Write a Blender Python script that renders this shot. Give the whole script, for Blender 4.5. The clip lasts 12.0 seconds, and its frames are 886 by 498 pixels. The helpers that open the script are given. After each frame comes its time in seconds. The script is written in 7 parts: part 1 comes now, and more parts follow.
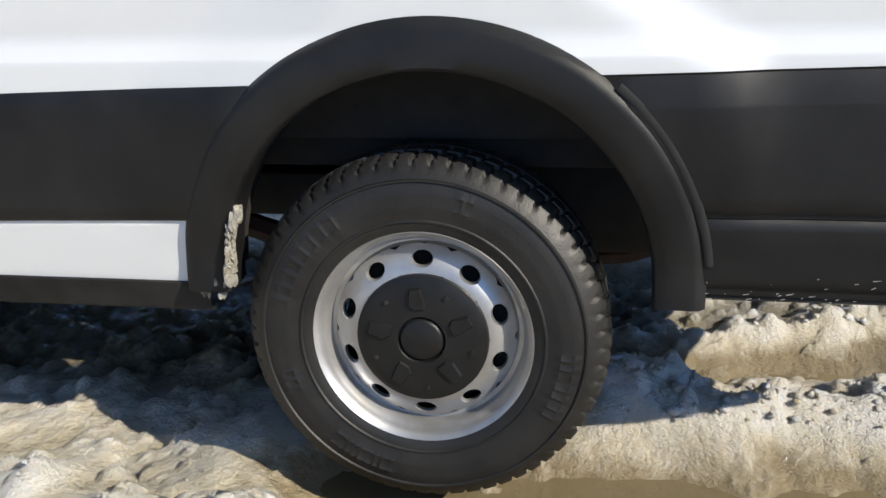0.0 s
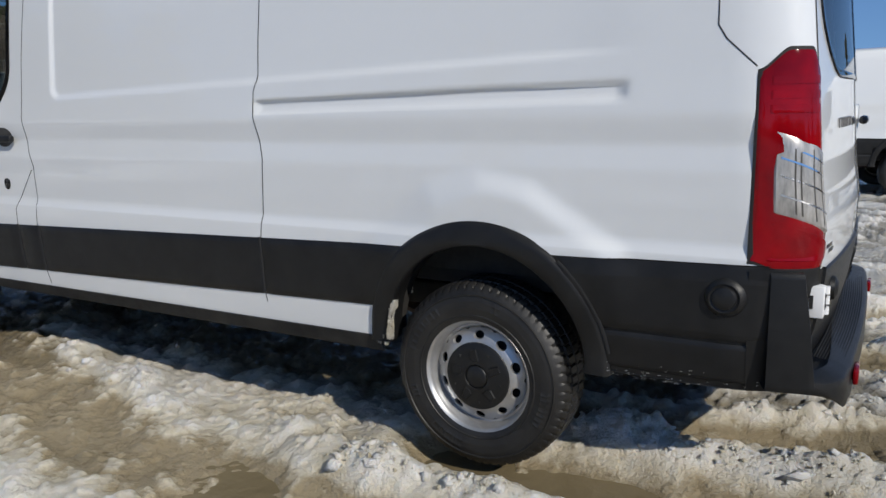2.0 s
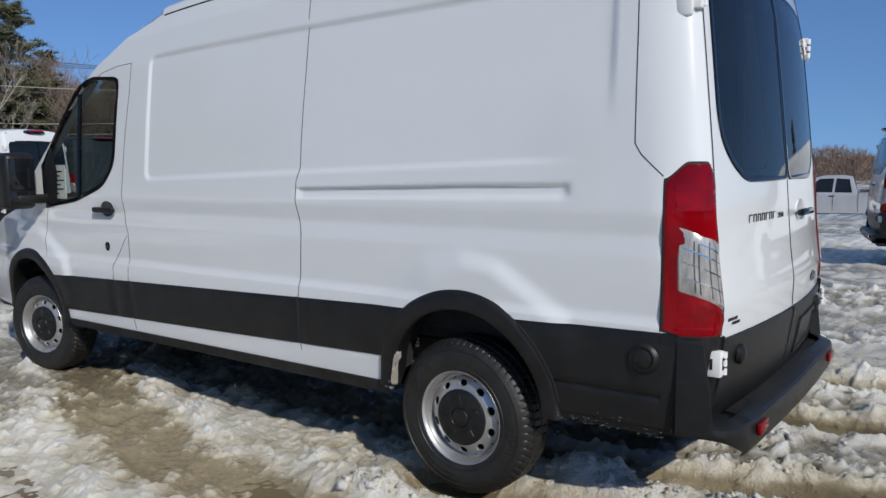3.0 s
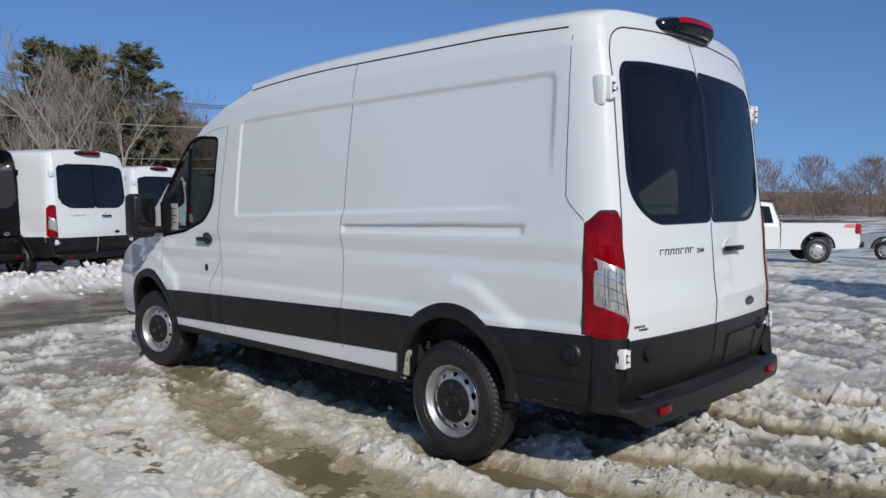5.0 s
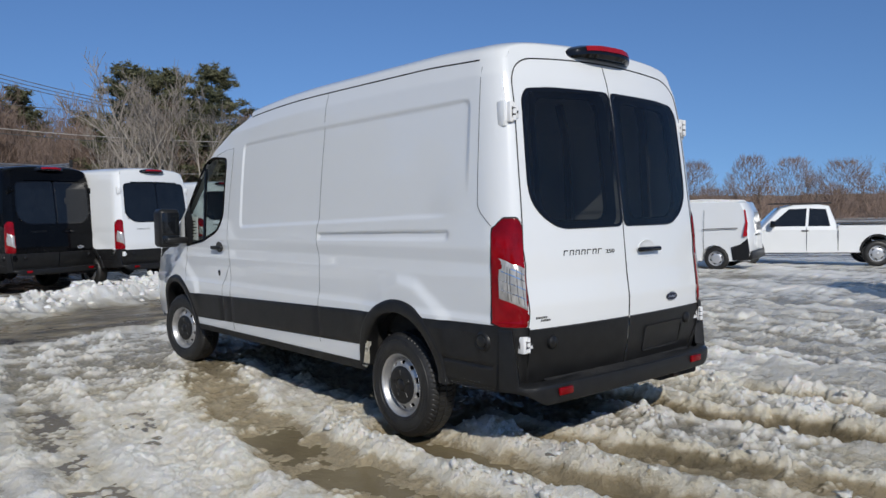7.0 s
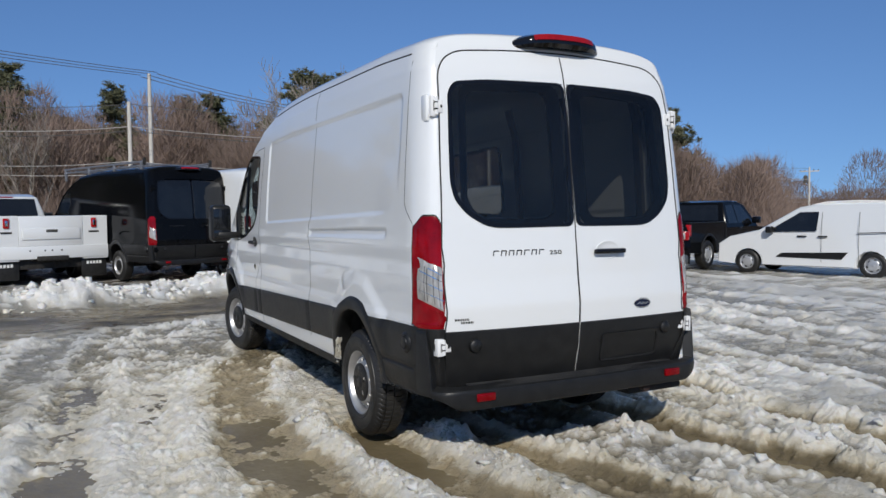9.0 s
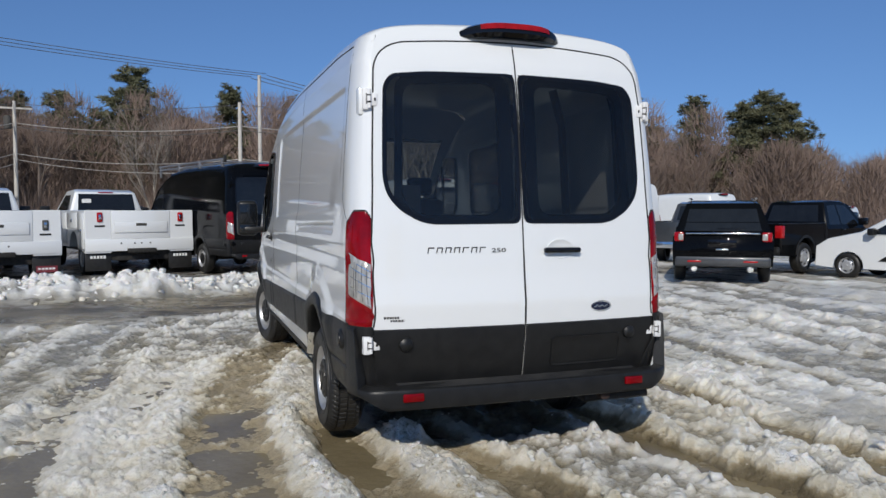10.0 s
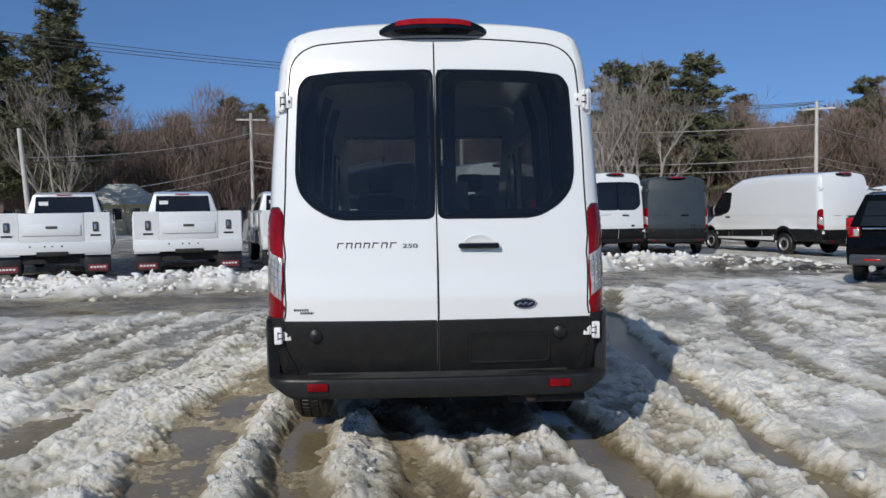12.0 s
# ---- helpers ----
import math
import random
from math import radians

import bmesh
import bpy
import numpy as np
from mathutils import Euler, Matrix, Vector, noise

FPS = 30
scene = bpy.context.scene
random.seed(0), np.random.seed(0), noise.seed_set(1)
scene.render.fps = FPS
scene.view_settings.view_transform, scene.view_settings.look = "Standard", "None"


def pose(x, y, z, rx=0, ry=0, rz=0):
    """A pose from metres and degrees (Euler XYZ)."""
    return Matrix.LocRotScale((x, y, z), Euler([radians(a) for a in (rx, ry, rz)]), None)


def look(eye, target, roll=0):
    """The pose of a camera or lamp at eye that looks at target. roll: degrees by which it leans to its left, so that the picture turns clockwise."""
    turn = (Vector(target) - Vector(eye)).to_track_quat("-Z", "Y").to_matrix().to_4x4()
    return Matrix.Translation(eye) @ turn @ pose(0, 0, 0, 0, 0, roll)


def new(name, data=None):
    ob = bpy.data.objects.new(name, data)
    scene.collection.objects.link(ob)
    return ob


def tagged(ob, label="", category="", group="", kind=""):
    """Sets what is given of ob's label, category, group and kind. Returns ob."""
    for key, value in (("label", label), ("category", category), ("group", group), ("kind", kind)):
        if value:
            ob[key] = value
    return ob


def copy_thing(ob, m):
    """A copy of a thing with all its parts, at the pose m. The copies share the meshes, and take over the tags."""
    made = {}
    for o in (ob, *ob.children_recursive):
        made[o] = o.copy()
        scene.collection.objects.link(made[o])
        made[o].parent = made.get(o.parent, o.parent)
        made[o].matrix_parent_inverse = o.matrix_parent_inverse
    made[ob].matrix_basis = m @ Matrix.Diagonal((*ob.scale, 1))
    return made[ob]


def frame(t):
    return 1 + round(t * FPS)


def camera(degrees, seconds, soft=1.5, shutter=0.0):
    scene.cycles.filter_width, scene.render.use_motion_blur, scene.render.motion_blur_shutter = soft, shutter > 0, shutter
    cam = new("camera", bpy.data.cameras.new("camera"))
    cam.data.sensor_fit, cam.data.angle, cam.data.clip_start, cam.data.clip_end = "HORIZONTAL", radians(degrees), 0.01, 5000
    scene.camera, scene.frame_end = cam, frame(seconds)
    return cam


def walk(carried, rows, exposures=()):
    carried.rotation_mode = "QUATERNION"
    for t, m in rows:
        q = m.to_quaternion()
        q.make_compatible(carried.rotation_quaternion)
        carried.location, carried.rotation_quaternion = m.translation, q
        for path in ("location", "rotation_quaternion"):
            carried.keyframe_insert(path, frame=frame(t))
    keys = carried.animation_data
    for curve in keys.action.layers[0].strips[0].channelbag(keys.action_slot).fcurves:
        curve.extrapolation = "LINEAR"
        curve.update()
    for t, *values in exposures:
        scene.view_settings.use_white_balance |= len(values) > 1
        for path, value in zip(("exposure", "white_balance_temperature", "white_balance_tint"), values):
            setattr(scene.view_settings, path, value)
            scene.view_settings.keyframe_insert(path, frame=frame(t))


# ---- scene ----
cam = camera(59.8, 12.0)
PATH = [
    (0, (0.265, -2.272, 0.924), (-0.051, -0.38, 0.357), -1.1),
    (0.5, (0.483, -2.554, 1.009), (-0.094, -0.73, 0.426), -1.1),
    (1, (0.725, -2.843, 1.092), (-0.001, -1.051, 0.579), -0.7),
    (1.5, (0.976, -3.114, 1.205), (0.12, -1.359, 0.774), -0.8),
    (2, (1.257, -3.337, 1.328), (0.269, -1.638, 0.963), -1.2),
    (2.5, (1.606, -3.508, 1.404), (0.515, -1.856, 1.118), -0.9),
    (3, (1.924, -3.68, 1.456), (0.744, -2.078, 1.247), -0.5),
    (5, (3.052, -4.186, 1.516), (1.666, -2.749, 1.392), -0.1),
    (5.5, (3.3, -4.281, 1.54), (1.886, -2.872, 1.416), -0.6),
    (6, (3.635, -4.27, 1.518), (2.193, -2.889, 1.401), -0.9),
    (6.5, (3.906, -4.192, 1.515), (2.43, -2.847, 1.41), -1.0),
    (8.5, (4.624, -3.19, 1.501), (2.911, -2.163, 1.401), -1.0),
    (9, (4.827, -2.789, 1.483), (3.05, -1.876, 1.388), -0.6),
    (9.5, (4.976, -2.313, 1.486), (3.139, -1.528, 1.393), -0.3),
    (10, (5.108, -1.838, 1.463), (3.217, -1.193, 1.365), -0.1),
    (10.5, (5.305, -1.376, 1.452), (3.371, -0.878, 1.347), -0.3),
    (11, (5.399, -0.966, 1.45), (3.433, -0.616, 1.341), -0.6),
    (11.5, (5.411, -0.552, 1.459), (3.425, -0.343, 1.354), -0.8),
    (12, (5.46, -0.134, 1.442), (3.464, -0.057, 1.341), -0.8),
]
walk(cam, [(t, look(eye, target, roll)) for t, eye, target, roll in PATH], [(0, 0.58, 7050, 10), (0.5, 0.33, 7050, 10), (1.0, 0.13, 6950, 10), (2.0, -0.14, 6650, 10), (3.0, -0.20, 6500, 10), (5.0, -0.24, 6500, 10), (9.0, -0.22, 6500, 10), (12.0, -0.20, 6500, 10)])

# ---- world, sun ----
SUN_DIR = Vector((1.42, -0.75, 1.0)).normalized()
world = bpy.data.worlds.new("sky_world")
scene.world = world
world.use_nodes = True
wn = world.node_tree
sky = wn.nodes.new("ShaderNodeTexSky")
sky.sky_type = "NISHITA"
sky.sun_disc = False
sky.sun_elevation = math.asin(SUN_DIR.z)
sky.sun_rotation = math.atan2(SUN_DIR.x, SUN_DIR.y)
sky.altitude = 300
sky.air_density, sky.dust_density, sky.ozone_density = 1.1, 0.0, 1.6
bg = wn.nodes["Background"]
bg.inputs["Strength"].default_value = 0.088
tint = wn.nodes.new("ShaderNodeMix")
tint.data_type, tint.blend_type = "RGBA", "MULTIPLY"
tint.inputs[0].default_value = 1.0
# deep blue low down, paler towards the zenith
sky_up = wn.nodes.new("ShaderNodeSeparateXYZ")
sky_hue = wn.nodes.new("ShaderNodeValToRGB")
sky_hue.color_ramp.interpolation = "EASE"
sky_hue.color_ramp.elements[0].position, sky_hue.color_ramp.elements[0].color = 0.34, (0.65, 0.90, 1.28, 1)
sky_hue.color_ramp.elements[1].position, sky_hue.color_ramp.elements[1].color = 0.95, (2.7, 2.1, 1.5, 1)
wn.links.new(sky_up.outputs["Z"], sky_hue.inputs["Fac"])
wn.links.new(sky_hue.outputs["Color"], tint.inputs[7])
# a clear, dry winter sky: little whitening towards the horizon
sky_co = wn.nodes.new("ShaderNodeTexCoord")
sky_map = wn.nodes.new("ShaderNodeMapping")
sky_map.inputs["Location"].default_value = (0, 0, 0.13)
sky_map.inputs["Scale"].default_value = (1, 1, 0.85)
sky_norm = wn.nodes.new("ShaderNodeVectorMath")
sky_norm.operation = "NORMALIZE"
wn.links.new(sky_co.outputs["Generated"], sky_map.inputs["Vector"])
wn.links.new(sky_co.outputs["Generated"], sky_up.inputs["Vector"])
wn.links.new(sky_map.outputs["Vector"], sky_norm.inputs[0])
wn.links.new(sky_norm.outputs["Vector"], sky.inputs["Vector"])
wn.links.new(sky.outputs["Color"], tint.inputs[6])
wn.links.new(tint.outputs[2], bg.inputs["Color"])
sun_data = bpy.data.lights.new("sun", "SUN")
sun_data.energy, sun_data.angle, sun_data.color = 3.8, radians(0.55), (1.0, 0.955, 0.87)
sun = new("sun", sun_data)
sun.matrix_world = look(SUN_DIR * 60, (0, 0, 0))


# ---- materials ----
def nodes_of(name):
    m = bpy.data.materials.new(name)
    m.use_nodes = True
    t = m.node_tree
    return m, t, t.nodes["Principled BSDF"]


def noise_node(t, scale, detail=4.0, rough=0.55, coord="Object", stretch=(1, 1, 1)):
    tc = t.nodes.new("ShaderNodeTexCoord")
    mp = t.nodes.new("ShaderNodeMapping")
    mp.inputs["Scale"].default_value = stretch
    n = t.nodes.new("ShaderNodeTexNoise")
    n.inputs["Scale"].default_value, n.inputs["Detail"].default_value, n.inputs["Roughness"].default_value = scale, detail, rough
    t.links.new(tc.outputs[coord], mp.inputs["Vector"])
    t.links.new(mp.outputs["Vector"], n.inputs["Vector"])
    return n.outputs["Fac"]


def ramp(t, fac, stops):
    r = t.nodes.new("ShaderNodeValToRGB")
    els = r.color_ramp.elements
    while len(els) < len(stops):
        els.new(0.5)
    for e, (p, c) in zip(els, stops):
        e.position, e.color = p, (*c, 1)
    t.links.new(fac, r.inputs["Fac"])
    return r.outputs["Color"]


def bump(t, bsdf, fac, strength, distance):
    b = t.nodes.new("ShaderNodeBump")
    b.inputs["Strength"].default_value, b.inputs["Distance"].default_value = strength, distance
    t.links.new(fac, b.inputs["Height"])
    t.links.new(b.outputs["Normal"], bsdf.inputs["Normal"])


def simple(name, dark, light, rough=0.5, rough2=None, metal=0.0, scale=8.0, coat=0.0, bump_scale=0.0, bump_depth=0.0, stretch=(1, 1, 1), spec=0.5):
    """Colour between two tones by noise, with its own gloss and fine relief."""
    m, t, b = nodes_of(name)
    f = noise_node(t, scale, 5, 0.6, stretch=stretch)
    t.links.new(ramp(t, f, [(0.3, dark), (0.7, light)]), b.inputs["Base Color"])
    b.inputs["Metallic"].default_value = metal
    b.inputs["Coat Weight"].default_value = coat
    b.inputs["Coat Roughness"].default_value = 0.04
    b.inputs["Specular IOR Level"].default_value = spec
    r2 = rough if rough2 is None else rough2
    g = noise_node(t, scale * 2.3, 3)
    mr = t.nodes.new("ShaderNodeMapRange")
    mr.inputs["To Min"].default_value, mr.inputs["To Max"].default_value = rough, r2
    t.links.new(g, mr.inputs["Value"])
    t.links.new(mr.outputs["Result"], b.inputs["Roughness"])
    if bump_depth:
        bump(t, b, noise_node(t, bump_scale, 4), 1.0, bump_depth)
    return m


def glass(name, tint, keep, dust=0.0):
    """Tinted pane: keep is the share of light that passes straight through, dust the dull film on it."""
    m = bpy.data.materials.new(name)
    m.use_nodes = True
    t = m.node_tree
    t.nodes.remove(t.nodes["Principled BSDF"])
    tr = t.nodes.new("ShaderNodeBsdfTransparent")
    tr.inputs["Color"].default_value = (*[c * keep for c in tint], 1)
    gl = t.nodes.new("ShaderNodeBsdfGlossy")
    gl.inputs["Roughness"].default_value = 0.01
    gl.inputs["Color"].default_value = (0.92, 0.93, 0.94, 1)
    lw = t.nodes.new("ShaderNodeLayerWeight")
    lw.inputs["Blend"].default_value = 0.5
    p5 = t.nodes.new("ShaderNodeMath")
    p5.operation = "POWER"
    p5.inputs[1].default_value = 5.0
    t.links.new(lw.outputs["Facing"], p5.inputs[0])
    fr = t.nodes.new("ShaderNodeMath")
    fr.operation = "MULTIPLY_ADD"
    fr.inputs[1].default_value, fr.inputs[2].default_value = 0.96, 0.036
    t.links.new(p5.outputs["Value"], fr.inputs[0])
    mx = t.nodes.new("ShaderNodeMixShader")
    t.links.new(fr.outputs["Value"], mx.inputs["Fac"])
    t.links.new(tr.outputs["BSDF"], mx.inputs[1])
    t.links.new(gl.outputs["BSDF"], mx.inputs[2])
    if dust:
        film = t.nodes.new("ShaderNodeBsdfDiffuse")
        film.inputs["Color"].default_value = (0.55, 0.56, 0.55, 1)
        amount = t.nodes.new("ShaderNodeMapRange")
        amount.inputs["From Min"].default_value, amount.inputs["From Max"].default_value = 0.32, 0.72
        amount.inputs["To Min"].default_value, amount.inputs["To Max"].default_value = 0.15 * dust, dust
        t.links.new(noise_node(t, 2.2, 6, 0.6), amount.inputs["Value"])
        dusty = t.nodes.new("ShaderNodeMixShader")
        t.links.new(amount.outputs["Result"], dusty.inputs["Fac"])
        t.links.new(mx.outputs["Shader"], dusty.inputs[1])
        t.links.new(film.outputs["BSDF"], dusty.inputs[2])
        mx = dusty
    t.links.new(mx.outputs[0], t.nodes["Material Output"].inputs["Surface"])
    return m


WHITE = simple("white_paint", (0.748, 0.763, 0.768), (0.757, 0.772, 0.777), 0.27, 0.29, scale=1.2, coat=1.0)
BLACKPAINT = simple("black_paint", (0.002, 0.0022, 0.003), (0.004, 0.0043, 0.005), 0.08, 0.12, scale=2, coat=0.0, spec=0.13)
GREYPAINT = simple("grey_paint", (0.028, 0.037, 0.043), (0.036, 0.046, 0.053), 0.35, 0.45, scale=2, coat=0.3, spec=0.3)
DARKGREY = simple("dark_grey_paint", (0.03, 0.033, 0.037), (0.042, 0.045, 0.05), 0.3, 0.4, scale=2, coat=1.0)
SILVER = simple("silver_paint", (0.45, 0.46, 0.48), (0.52, 0.53, 0.55), 0.3, 0.4, metal=0.4, scale=2, coat=0.8)
PLASTIC = simple("black_plastic", (0.0080, 0.0081, 0.0085), (0.0150, 0.0151, 0.0155), 0.33, 0.45, scale=14, bump_scale=900, bump_depth=0.0003, spec=0.36)
# flank copy of the black plastic, its tone set to the light there
SIDEPLASTIC = simple("flank_black_plastic", (0.0065, 0.0066, 0.0072), (0.0165, 0.0165, 0.0168), 0.36, 0.52, scale=7, bump_scale=900, bump_depth=0.0003, spec=0.35)
PLASTIC_DIRTY = simple("weathered_black_plastic", (0.010, 0.010, 0.011), (0.030, 0.029, 0.027), 0.5, 0.75, scale=9, bump_scale=500, bump_depth=0.0008, spec=0.3)
GLOSSBLACK = simple("gloss_black", (0.004, 0.004, 0.005), (0.006, 0.006, 0.007), 0.03, 0.06, scale=5, spec=0.4)
SEAM = simple("seam_rubber", (0.012, 0.012, 0.013), (0.02, 0.02, 0.02), 0.8, scale=30)
RUBBER = simple("tyre_rubber", (0.008, 0.0078, 0.008), (0.022, 0.021, 0.0195), 0.40, 0.58, scale=11, bump_scale=260, bump_depth=0.0006)
RIM = simple("silver_rim", (0.42, 0.41, 0.40), (0.60, 0.60, 0.60), 0.3, 0.45, metal=0.75, scale=9)
CHROME = simple("chrome", (0.7, 0.7, 0.7), (0.8, 0.8, 0.8), 0.08, 0.15, metal=1.0, scale=5)
REDLENS = simple("red_lens", (0.12, 0.0008, 0.003), (0.30, 0.001, 0.005), 0.04, 0.07, scale=5, coat=0.0, spec=0.3)
DARKRED = simple("dark_red_lens", (0.22, 0.002, 0.006), (0.34, 0.004, 0.008), 0.08, 0.12, scale=20, coat=0.2, spec=0.3)
CLEARLENS = simple("clear_lens", (0.24, 0.235, 0.225), (0.60, 0.58, 0.55), 0.14, 0.26, metal=0.25, scale=7, coat=0.15, stretch=(5, 5, 1.4))
HINGEWHITE = simple("hinge_white", (0.72, 0.72, 0.72), (0.80, 0.80, 0.80), 0.4, 0.5, scale=20)
DARKGLASS = glass("tinted_glass", (0.94, 0.95, 0.92), 0.34, 0.012)
CLEARGLASS = glass("window_glass", (0.88, 0.96, 0.94), 0.68)
DEEPGLASS = simple("dark_window", (0.006, 0.007, 0.009), (0.012, 0.014, 0.017), 0.03, 0.05, scale=3)
INTERIOR = simple("grey_trim", (0.045, 0.043, 0.04), (0.07, 0.067, 0.063), 0.7, 0.85, scale=12)
SEATCLOTH = simple("seat_cloth", (0.02, 0.02, 0.022), (0.035, 0.035, 0.038), 0.9, scale=60)
PAPER = simple("paper", (0.72, 0.72, 0.70), (0.80, 0.80, 0.78), 0.8, scale=10)
UNDER = simple("underbody", (0.010, 0.0095, 0.009), (0.032, 0.029, 0.026), 0.7, 0.9, scale=14)
RUST = simple("rusty_steel", (0.022, 0.012, 0.010), (0.045, 0.026, 0.02), 0.7, 0.9, scale=18)
LETTER = simple("badge_dark_chrome", (0.03, 0.03, 0.03), (0.06, 0.06, 0.06), 0.25, 0.35, metal=0.6, scale=20)


# ---- mesh helpers ----
def part(name, bm, material, parent=None, label="", smooth=True, warp=None, angle=40):
    """One mesh object from a bmesh, under a thing or a part."""
    me = bpy.data.meshes.new(name)
    if warp:
        for v in bm.verts:
            v.co = warp(v.co)
    bm.normal_update()
    bm.to_mesh(me)
    bm.free()
    for m in (material if isinstance(material, (list, tuple)) else (material,)):
        me.materials.append(m)
    me.polygons.foreach_set("use_smooth", [smooth] * len(me.polygons))
    if smooth:
        me.set_sharp_from_angle(angle=radians(angle))
    ob = new(name, me)
    if parent is not None:
        ob.parent = parent
    if label:
        ob["label"] = label
    return ob


def thing(name, m, label, category, group=""):
    ob = new(name)
    ob.empty_display_size = 0.2
    ob.matrix_basis = m
    return tagged(ob, label, category, group)


def grid(f, us, vs, keep=None, bm=None, flip=False):
    """A sheet of quads f(u, v) -> place; keep(u, v) tells which cells stay."""
    bm = bm or bmesh.new()
    rows = [[bm.verts.new(f(u, v)) for u in us] for v in vs]
    for j in range(len(vs) - 1):
        for i in range(len(us) - 1):
            if keep and not keep((us[i] + us[i + 1]) / 2, (vs[j] + vs[j + 1]) / 2):
                continue
            q = [rows[j][i], rows[j][i + 1], rows[j + 1][i + 1], rows[j + 1][i]]
            bm.faces.new(q[::-1] if flip else q)
    loose = [v for v in bm.verts if not v.link_faces]
    if loose:
        bmesh.ops.delete(bm, geom=loose, context="VERTS")
    return bm


def box(x0, x1, y0, y1, z0, z1, bevel=0.0, bm=None, segments=2):
    bm = bm or bmesh.new()
    made = bmesh.ops.create_cube(bm, size=1.0)["verts"]
    for v in made:
        v.co = Vector(((x0 + x1) / 2 + v.co.x * (x1 - x0), (y0 + y1) / 2 + v.co.y * (y1 - y0), (z0 + z1) / 2 + v.co.z * (z1 - z0)))
    if bevel:
        es = list({e for v in made for e in v.link_edges})
        bmesh.ops.bevel(bm, geom=es, offset=bevel, segments=segments, affect="EDGES", profile=0.5)
    return bm


def revolve(profile, n, bm=None, axis="y", centre=(0, 0, 0)):
    """A ring from (radius, offset along the axis) pairs."""
    bm = bm or bmesh.new()
    rings = []
    for i in range(n):
        a = 2 * math.pi * i / n
        c, s = math.cos(a), math.sin(a)
        rings.append([bm.verts.new((centre[0] + r * c, centre[1] + o, centre[2] + r * s) if axis == "y" else (centre[0] + r * c, centre[1] + r * s, centre[2] + o) if axis == "z" else (centre[0] + o, centre[1] + r * c, centre[2] + r * s)) for r, o in profile])
    for i in range(n):
        a, b = rings[i], rings[(i + 1) % n]
        for k in range(len(profile) - 1):
            bm.faces.new((a[k], b[k], b[k + 1], a[k + 1]))
    bmesh.ops.remove_doubles(bm, verts=bm.verts, dist=1e-5)
    return bm


def tube(points, radius, sides=6, bm=None, taper=1.0):
    bm = bm or bmesh.new()
    pts = [Vector(p) for p in points]
    rings = []
    for i, p in enumerate(pts):
        d = (pts[min(i + 1, len(pts) - 1)] - pts[max(i - 1, 0)]).normalized()
        up = Vector((0, 0, 1)) if abs(d.z) < 0.9 else Vector((1, 0, 0))
        a = d.cross(up).normalized()
        b = d.cross(a)
        r = radius * (1 + (taper - 1) * i / max(1, len(pts) - 1))
        rings.append([bm.verts.new(p + r * (math.cos(2 * math.pi * k / sides) * a + math.sin(2 * math.pi * k / sides) * b)) for k in range(sides)])
    for a, b in zip(rings, rings[1:]):
        for k in range(sides):
            bm.faces.new((a[k], a[(k + 1) % sides], b[(k + 1) % sides], b[k]))
    if sides > 2:
        bm.faces.new(rings[0][::-1])
        bm.faces.new(rings[-1])
    return bm


def ribbon(points, normal, width, lift, bm=None):
    """A thin raised strip that follows points; normal(p) gives the way out of the surface."""
    bm = bm or bmesh.new()
    pts = [Vector(p) for p in points]
    last = None
    for i, p in enumerate(pts):
        d = (pts[min(i + 1, len(pts) - 1)] - pts[max(i - 1, 0)]).normalized()
        n = Vector(normal)
        w = d.cross(n).normalized() * width / 2
        row = [bm.verts.new(p - w), bm.verts.new(p - w * 0.6 + n * lift), bm.verts.new(p + w * 0.6 + n * lift), bm.verts.new(p + w)]
        if last:
            for k in range(3):
                bm.faces.new((last[k], last[k + 1], row[k + 1], row[k]))
        last = row
    return bm


def inside(poly, x, z):
    c = False
    for (x0, z0), (x1, z1) in zip(poly, poly[1:] + poly[:1]):
        if (z0 > z) != (z1 > z) and x < (x1 - x0) * (z - z0) / (z1 - z0) + x0:
            c = not c
    return c


def rounded(poly, radius, n=5):
    """The polygon with its corners cut round."""
    out = []
    for i, p in enumerate(poly):
        p, a, b = Vector(p), Vector(poly[i - 1]), Vector(poly[(i + 1) % len(poly)])
        r = min(radius, (a - p).length * 0.45, (b - p).length * 0.45)
        s, e = p + (a - p).normalized() * r, p + (b - p).normalized() * r
        for k in range(n + 1):
            t = k / n
            out.append(tuple((1 - t) ** 2 * s + 2 * t * (1 - t) * p + t * t * e))
    fine_out = []
    for a, b in zip(out, out[1:] + out[:1]):
        q = max(1, int(math.hypot(b[0] - a[0], b[1] - a[1]) / 0.05))
        fine_out += [(a[0] + (b[0] - a[0]) * i / q, a[1] + (b[1] - a[1]) * i / q) for i in range(q)]
    return fine_out


def smooth_step(a, b, x):
    t = min(1.0, max(0.0, (x - a) / (b - a)))
    return t * t * (3 - 2 * t)


def lerp_table(x, xs, ys):
    return float(np.interp(x, xs, ys))


def steps(a, b, d):
    n = max(1, round((b - a) / d))
    return [a + (b - a) * i / n for i in range(n + 1)]


